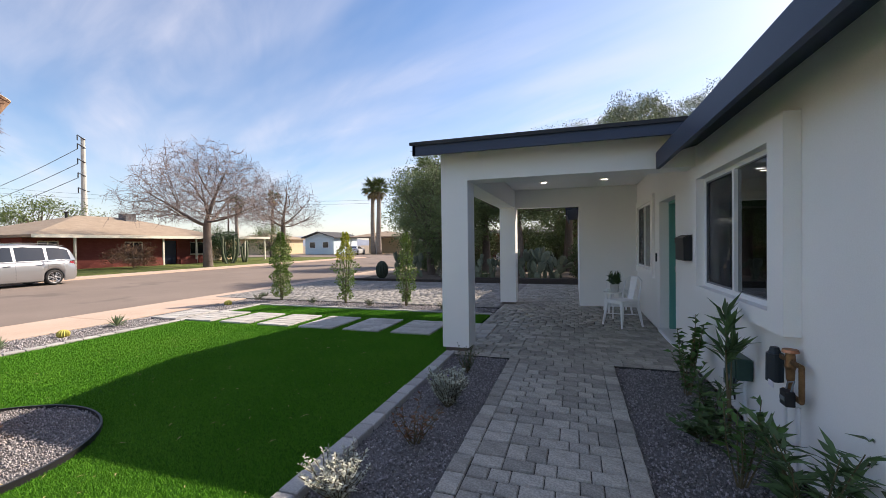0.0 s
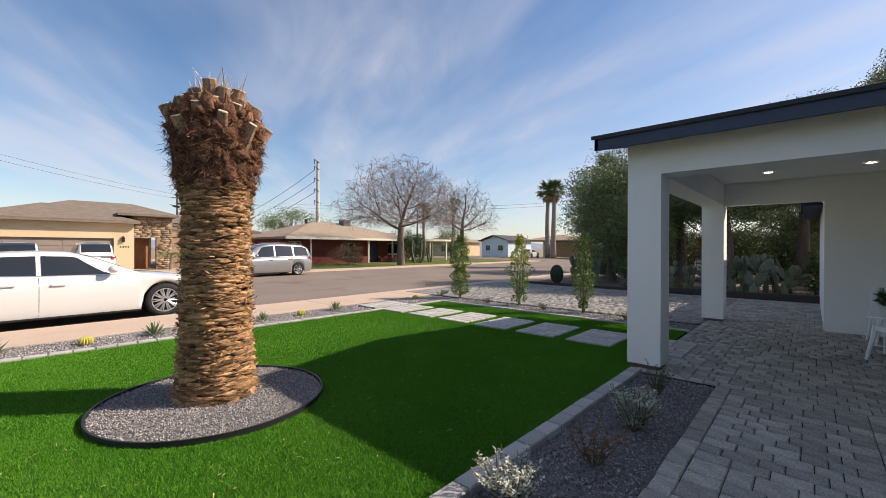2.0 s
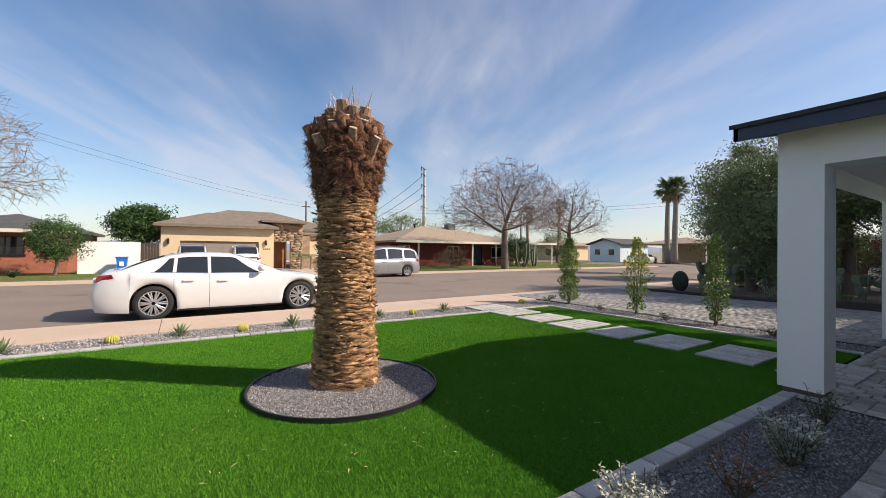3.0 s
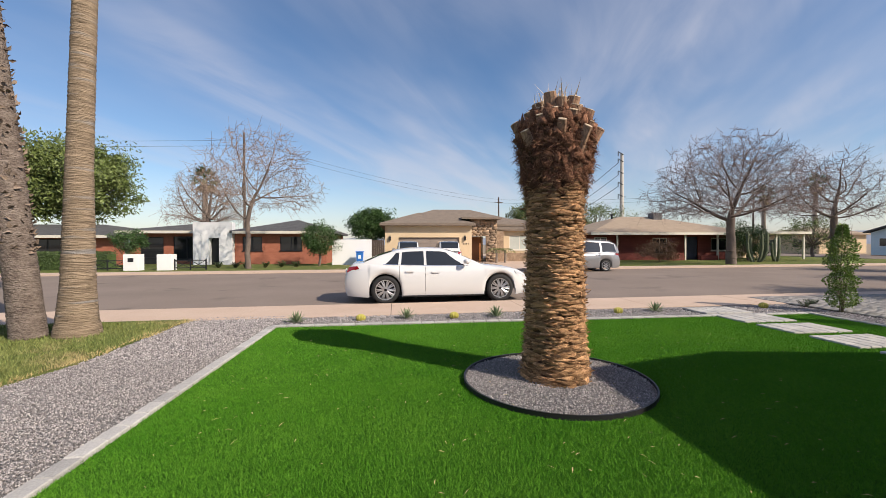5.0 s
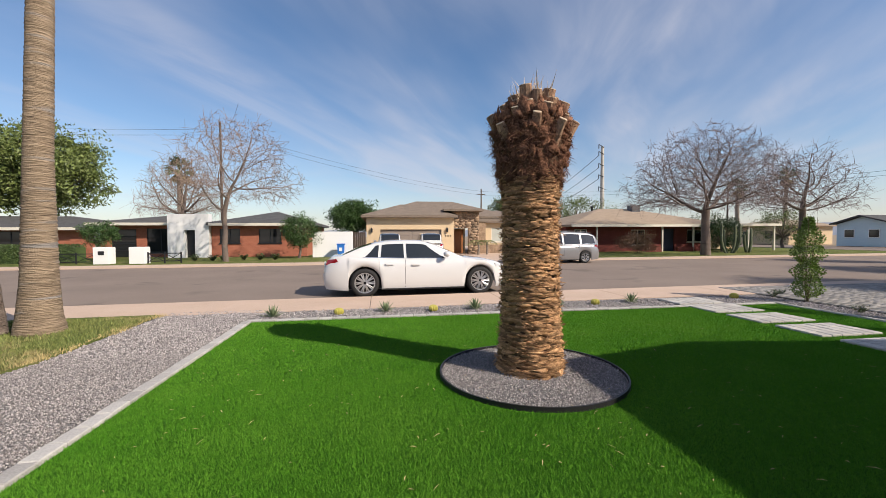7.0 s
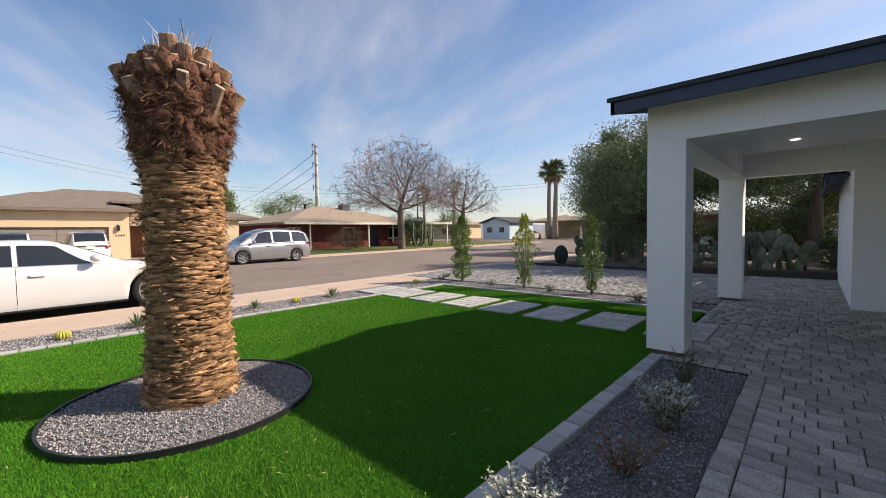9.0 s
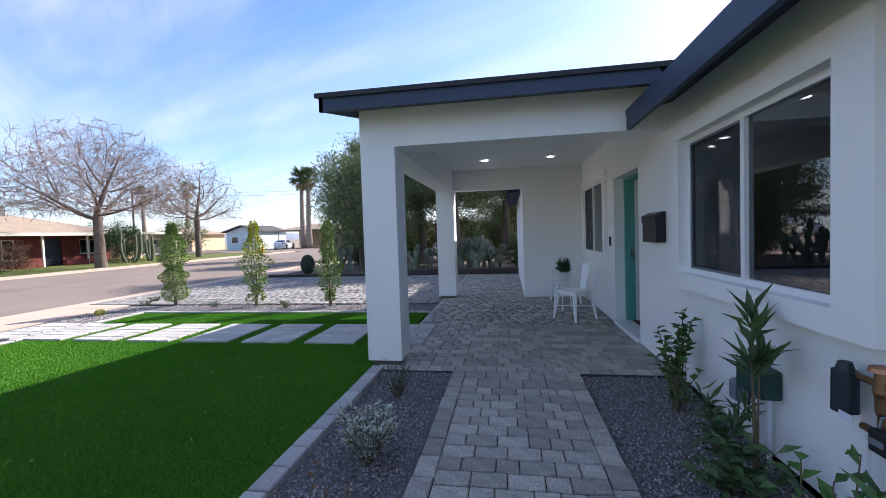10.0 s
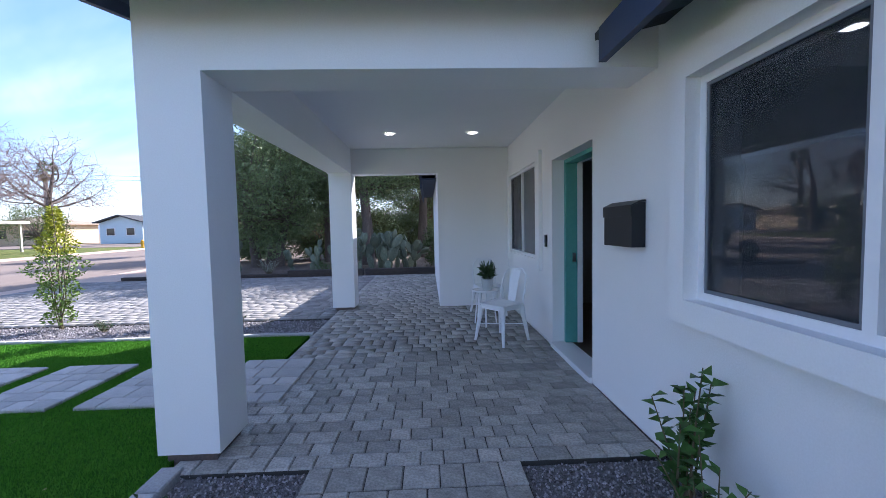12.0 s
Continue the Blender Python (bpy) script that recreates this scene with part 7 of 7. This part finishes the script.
fan_palm(-47.0, -20.5, 8.6, 0.3, 1.6, 36, "fan palm behind the brick house", 75)
fan_palm(-60, 60, 9.5, 0.3, 1.8, 30, "fan palm on the far skyline", 76)
fan_palm(-57, 66, 11, 0.3, 1.8, 30, "fan palm on the far skyline", 77)


def big_palm(pts, radii, material, boots, label, seed):
    q = random.Random(seed)
    t = thing("tall_palm", pose(*pts[0]), label, "palm tree", "tall palms")
    o3 = Vector(pts[0])
    P = [Vector(p) - o3 for p in pts]
    zs = [p.z for p in P]
    N = int(zs[-1] / 0.035)
    pp, rr = [], []
    for i in range(N + 1):
        z = zs[-1] * i / N
        x = float(np.interp(z, zs, [p.x for p in P]))
        y = float(np.interp(z, zs, [p.y for p in P]))
        r = float(np.interp(z, zs, radii))
        pp.append((x, y, z))
        rr.append(r * (1 + (0.035 if i % 2 else -0.01) * (1 if z > 0.9 else 0.3) + q.uniform(-0.016, 0.016)))
    bm = bmesh.new()
    tube(bm, pp, rr, 26)
    part("trunk", bm, material, t, smooth=True)
    if boots:
        B, D = [], []
        for k in range(900):
            z = q.uniform(1.3, zs[-1] - 0.3)
            a = q.uniform(0, 6.283)
            r = float(np.interp(z, zs, radii))
            B.append((float(np.interp(z, zs, [p.x for p in P])) + r * 0.97 * math.cos(a), float(np.interp(z, zs, [p.y for p in P])) + r * 0.97 * math.sin(a), z))
            u_ = q.uniform(-1.3, 1.3)
            D.append((math.cos(a) * 0.3 - math.sin(a) * u_, math.sin(a) * 0.3 + math.cos(a) * u_, q.uniform(-0.1, 0.6)))
        o = leaves_mesh("old_leaf_boot_field", B, D, np.array([q.uniform(0.05, 0.15) for _ in B]), 0.06, BOOT)
        o.parent = t
        tagged(o, "torn old leaf boots", kind="stuff")
    fan_crown(t, tuple(P[-1]), 1.8, 44, seed)


BOOT = mat("palm_boot", (0.13, 0.09, 0.065), (0.30, 0.23, 0.175), rough=0.95, fine=40, bump=0.5, vary=0.35, island=True)
FT_A = mat("rough_palm_trunk", (0.11, 0.082, 0.068), (0.30, 0.245, 0.205), rough=0.95, big=4, fine=20, bump=1.0, depth=0.05, stretch=(1, 1, 2.6), spec=0.2)
big_palm([(-7.2, -5.53, -0.01), (-7.2, -5.62, 0.9), (-7.22, -5.83, 2.65), (-7.25, -6.15, 5.4), (-7.3, -6.6, 10.5)], [0.225, 0.205, 0.20, 0.165, 0.15], FT_A, True, "leaning rough-barked fan palm in the side lawn", 81)
big_palm([(-7.32, -4.93, -0.01), (-7.32, -4.93, 0.25), (-7.32, -4.91, 0.9), (-7.30, -4.86, 2.65), (-7.28, -4.73, 5.4), (-7.2, -4.5, 11.0)], [0.32, 0.27, 0.22, 0.175, 0.155, 0.14], FTRUNK_W, False, "smooth ringed fan palm in the side lawn", 82)

# ---- cactus bed past the driveway ----
bm = boxes((-9.3, 15.0, -0.2, 6, 40, -0.03))
structure("ground_bed", bm, mat("brown_soil", (0.13, 0.10, 0.075), (0.22, 0.17, 0.13), rough=1.0, big=1.0, fine=30, bump=0.8, depth=0.03), "bare brown soil under the trees", "ground")
TIMBER = mat("old_timber", (0.035, 0.028, 0.024), (0.075, 0.06, 0.05), rough=0.95, fine=18, bump=0.6, depth=0.01, stretch=(0.4, 4, 4))
for a, b in ((-4.3, -2.1), (-2.05, 0.0)):
    tl = thing("timber_sleeper", pose(a, 15.02, -0.02), "dark old timber sleeper edging the driveway", "edging", "timber edging")
    part("beam", boxes((0, 0, 0, b - a, 0.2, 0.20), bevel=0.012), TIMBER, tl)
tl = thing("timber_sleeper", pose(-9.2, 15.25, -0.02), "low dark timber edging of the planting bed", "edging", "timber edging")
part("beam", boxes((0, 0, 0, 4.8, 0.12, 0.09), bevel=0.01), TIMBER, tl)
PAD = mat("prickly_pear_pad", (0.09, 0.11, 0.07), (0.20, 0.225, 0.15), rough=0.7, big=5, fine=40, bump=0.3, depth=0.004, vary=0.3, c3=(0.22, 0.18, 0.13), spot=4, spot_at=0.62)
bm = bmesh.new()
bmesh.ops.create_uvsphere(bm, u_segments=12, v_segments=8, radius=1.0)
for v in bm.verts:
    k = 0.75 + 0.25 * (v.co.z + 1) / 2
    v.co = Vector((v.co.x * k * 0.115, v.co.y * 0.022, v.co.z * 0.17 + 0.16))
PAD_ME = bpy.data.meshes.new("pad")
bm.to_mesh(PAD_ME)
bm.free()
PAD_ME.materials.append(PAD)
PAD_ME.polygons.foreach_set("use_smooth", [True] * len(PAD_ME.polygons))


def prickly_pear(x, y, n, s, label, seed):
    q = random.Random(seed)
    t = thing("prickly_pear", pose(x, y, -0.03), label, "cactus", "prickly pears")
    tips = [Matrix.Translation((q.uniform(-0.5, 0.5) * s, q.uniform(-0.4, 0.4) * s, 0)) @ Matrix.Rotation(q.uniform(0, 3.14), 4, "Z") @ Matrix.Rotation(q.uniform(-0.5, 0.5), 4, "Y") for _ in range(max(3, n // 6))]
    made = 0
    while made < n:
        m = tips.pop(0)
        o = new("pad", PAD_ME)
        o.parent = t
        k = s * q.uniform(0.85, 1.25)
        o.matrix_basis = m @ Matrix.Scale(k, 4)
        made += 1
        for _ in range(q.choice((1, 2, 2))):
            tips.append(m @ Matrix.Translation((q.uniform(-0.07, 0.07) * k, 0, 0.29 * k)) @ Matrix.Rotation(q.uniform(-0.8, 0.8), 4, "Z") @ Matrix.Rotation(q.uniform(-0.6, 0.6), 4, "Y") @ Matrix.Rotation(q.uniform(-0.3, 0.3), 4, "X"))


prickly_pear(-1.85, 16.5, 52, 1.35, "large prickly pear clump behind the timber edging", 91)
prickly_pear(-0.95, 16.9, 34, 1.05, "prickly pear clump under the trees", 92)
prickly_pear(-2.9, 17.0, 30, 1.0, "shaded prickly pear clump under the trees", 93)
prickly_pear(-7.1, 16.9, 40, 1.2, "prickly pear clump beside the street trees", 94)
prickly_pear(-4.1, 16.6, 24, 0.9, "low prickly pear clump under the trees", 95)
bm = bmesh.new()
bmesh.ops.create_uvsphere(bm, u_segments=40, v_segments=14, radius=1.0)
for v in bm.verts:
    a = math.atan2(v.co.y, v.co.x)
    k = (1 + 0.07 * math.cos(a * 20)) * 0.26
    v.co = Vector((v.co.x * k, v.co.y * k, v.co.z * 0.40 + 0.38))
t = thing("barrel_cactus", pose(-8.2, 16.4, -0.03), "dark upright barrel cactus at the driveway corner", "cactus")
part("body", bm, mat("dark_cactus_skin", (0.02, 0.03, 0.018), (0.05, 0.065, 0.04), rough=0.8, fine=40, bump=0.5), t)
plant("small_shrub", -5.3, 16.2, "low grey-green shrub in the soil bed", "shrub", LEAF_S, stems=30, height=0.5, spread=0.4, leaf_len=0.06, leaf_w=0.02, per=16)
plant("small_shrub", -3.4, 15.8, "low green shrub behind the timber edging", "shrub", LEAF, stems=30, height=0.45, spread=0.4, leaf_len=0.06, leaf_w=0.02, per=16)
leafy_tree(0.15, 17.6, 1.3, 0.7, (0.55, 0.55, 0.65), LEAF_H, 40, 90, 0.08, "dark clipped shrub by the wing wall", 0.05, name="garden_shrub", seed=54, clump=0.15, category="shrub")
# column cacti by the ranch house
CACT = mat("column_cactus_skin", (0.065, 0.085, 0.05), (0.13, 0.15, 0.09), rough=0.8, fine=20, bump=0.4)


def column_cactus(x, y, stems, label, seed):
    q = random.Random(seed)
    t = thing("column_cactus", pose(x, y, -0.05), label, "cactus", "column cacti")
    for k in range(stems):
        bx, by, hh = q.uniform(-0.7, 0.7), q.uniform(-0.8, 0.8), q.uniform(1.3, 2.5)
        bm = bmesh.new()
        tube(bm, [(bx * 0.4, by * 0.4, 0), (bx * 0.8, by * 0.8, 0.5), (bx, by, 1.0), (bx, by, hh - 0.15), (bx, by, hh)], [0.09, 0.10, 0.10, 0.095, 0.03], 9)
        part("stem", bm, CACT, t)


column_cactus(-29.0, 28.2, 6, "tall ribbed column cactus cluster", 5)
column_cactus(-29.6, 30.6, 4, "ribbed column cactus near the carport", 8)
# small sheared palms at the stone entry
for y in (7.9, 8.6):
    t = thing("garden_palm", pose(-31.2, y, -0.05), "small feathery palm by the stone entry", "palm", "entry palms")
    bm = bmesh.new()
    tube(bm, [(0, 0, 0), (0.03, 0.02, 0.55), (0, 0, 1.05)], [0.10, 0.09, 0.08], 8)
    part("trunk", bm, FTRUNK, t)
    B, D, L = [], [], []
    for k in range(20):
        a = 2.4 * k
        for s in np.linspace(0.15, 1.0, 12):
            c = np.array((math.cos(a) * s * 0.75, math.sin(a) * s * 0.75, 1.05 + 0.55 * s - 0.75 * s * s))
            for sd in (-1, 1):
                B.append(c)
                D.append((math.cos(a) - sd * math.sin(a), math.sin(a) + sd * math.cos(a), -0.3))
                L.append(0.2)
    leaves_mesh("crown", B, D, np.array(L), 0.02, LEAF_G).parent = t
# scattered dry leaves on the turf
n = 320
B = np.stack([rng.uniform(-6.5, -1.9, n), rng.uniform(-1.8, 6.0, n), np.full(n, 0.016)], 1)
D = np.stack([rng.normal(size=n), rng.normal(size=n), np.full(n, 0.05)], 1)
o = leaves_mesh("dry_leaf_litter", B, D, rng.uniform(0.02, 0.08, n), rng.uniform(0.002, 0.010, n), STRAW, ups=np.tile((0, 0, 1.0), (n, 1)))
tagged(o, "scattered dry straw-coloured leaf bits on the turf", "leaf litter", kind="stuff")
# far hills; distance haze is mixed into their bluish-grey colour
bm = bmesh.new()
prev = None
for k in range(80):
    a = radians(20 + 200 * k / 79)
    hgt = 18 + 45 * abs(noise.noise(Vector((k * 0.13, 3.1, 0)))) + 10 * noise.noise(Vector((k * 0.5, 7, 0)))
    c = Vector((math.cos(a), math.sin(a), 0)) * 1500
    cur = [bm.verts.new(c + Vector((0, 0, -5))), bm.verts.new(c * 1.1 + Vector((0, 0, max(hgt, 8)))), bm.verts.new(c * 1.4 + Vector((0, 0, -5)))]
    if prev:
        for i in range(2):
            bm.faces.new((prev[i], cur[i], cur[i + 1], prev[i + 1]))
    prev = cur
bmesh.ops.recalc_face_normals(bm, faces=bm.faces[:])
structure("backdrop_hills", bm, mat("haze_tinted_hill", (0.20, 0.23, 0.28), (0.26, 0.28, 0.33), rough=1.0, big=0.01, fine=0.05, bump=0), "low desert hills on the skyline, haze painted into their colour", "hills")
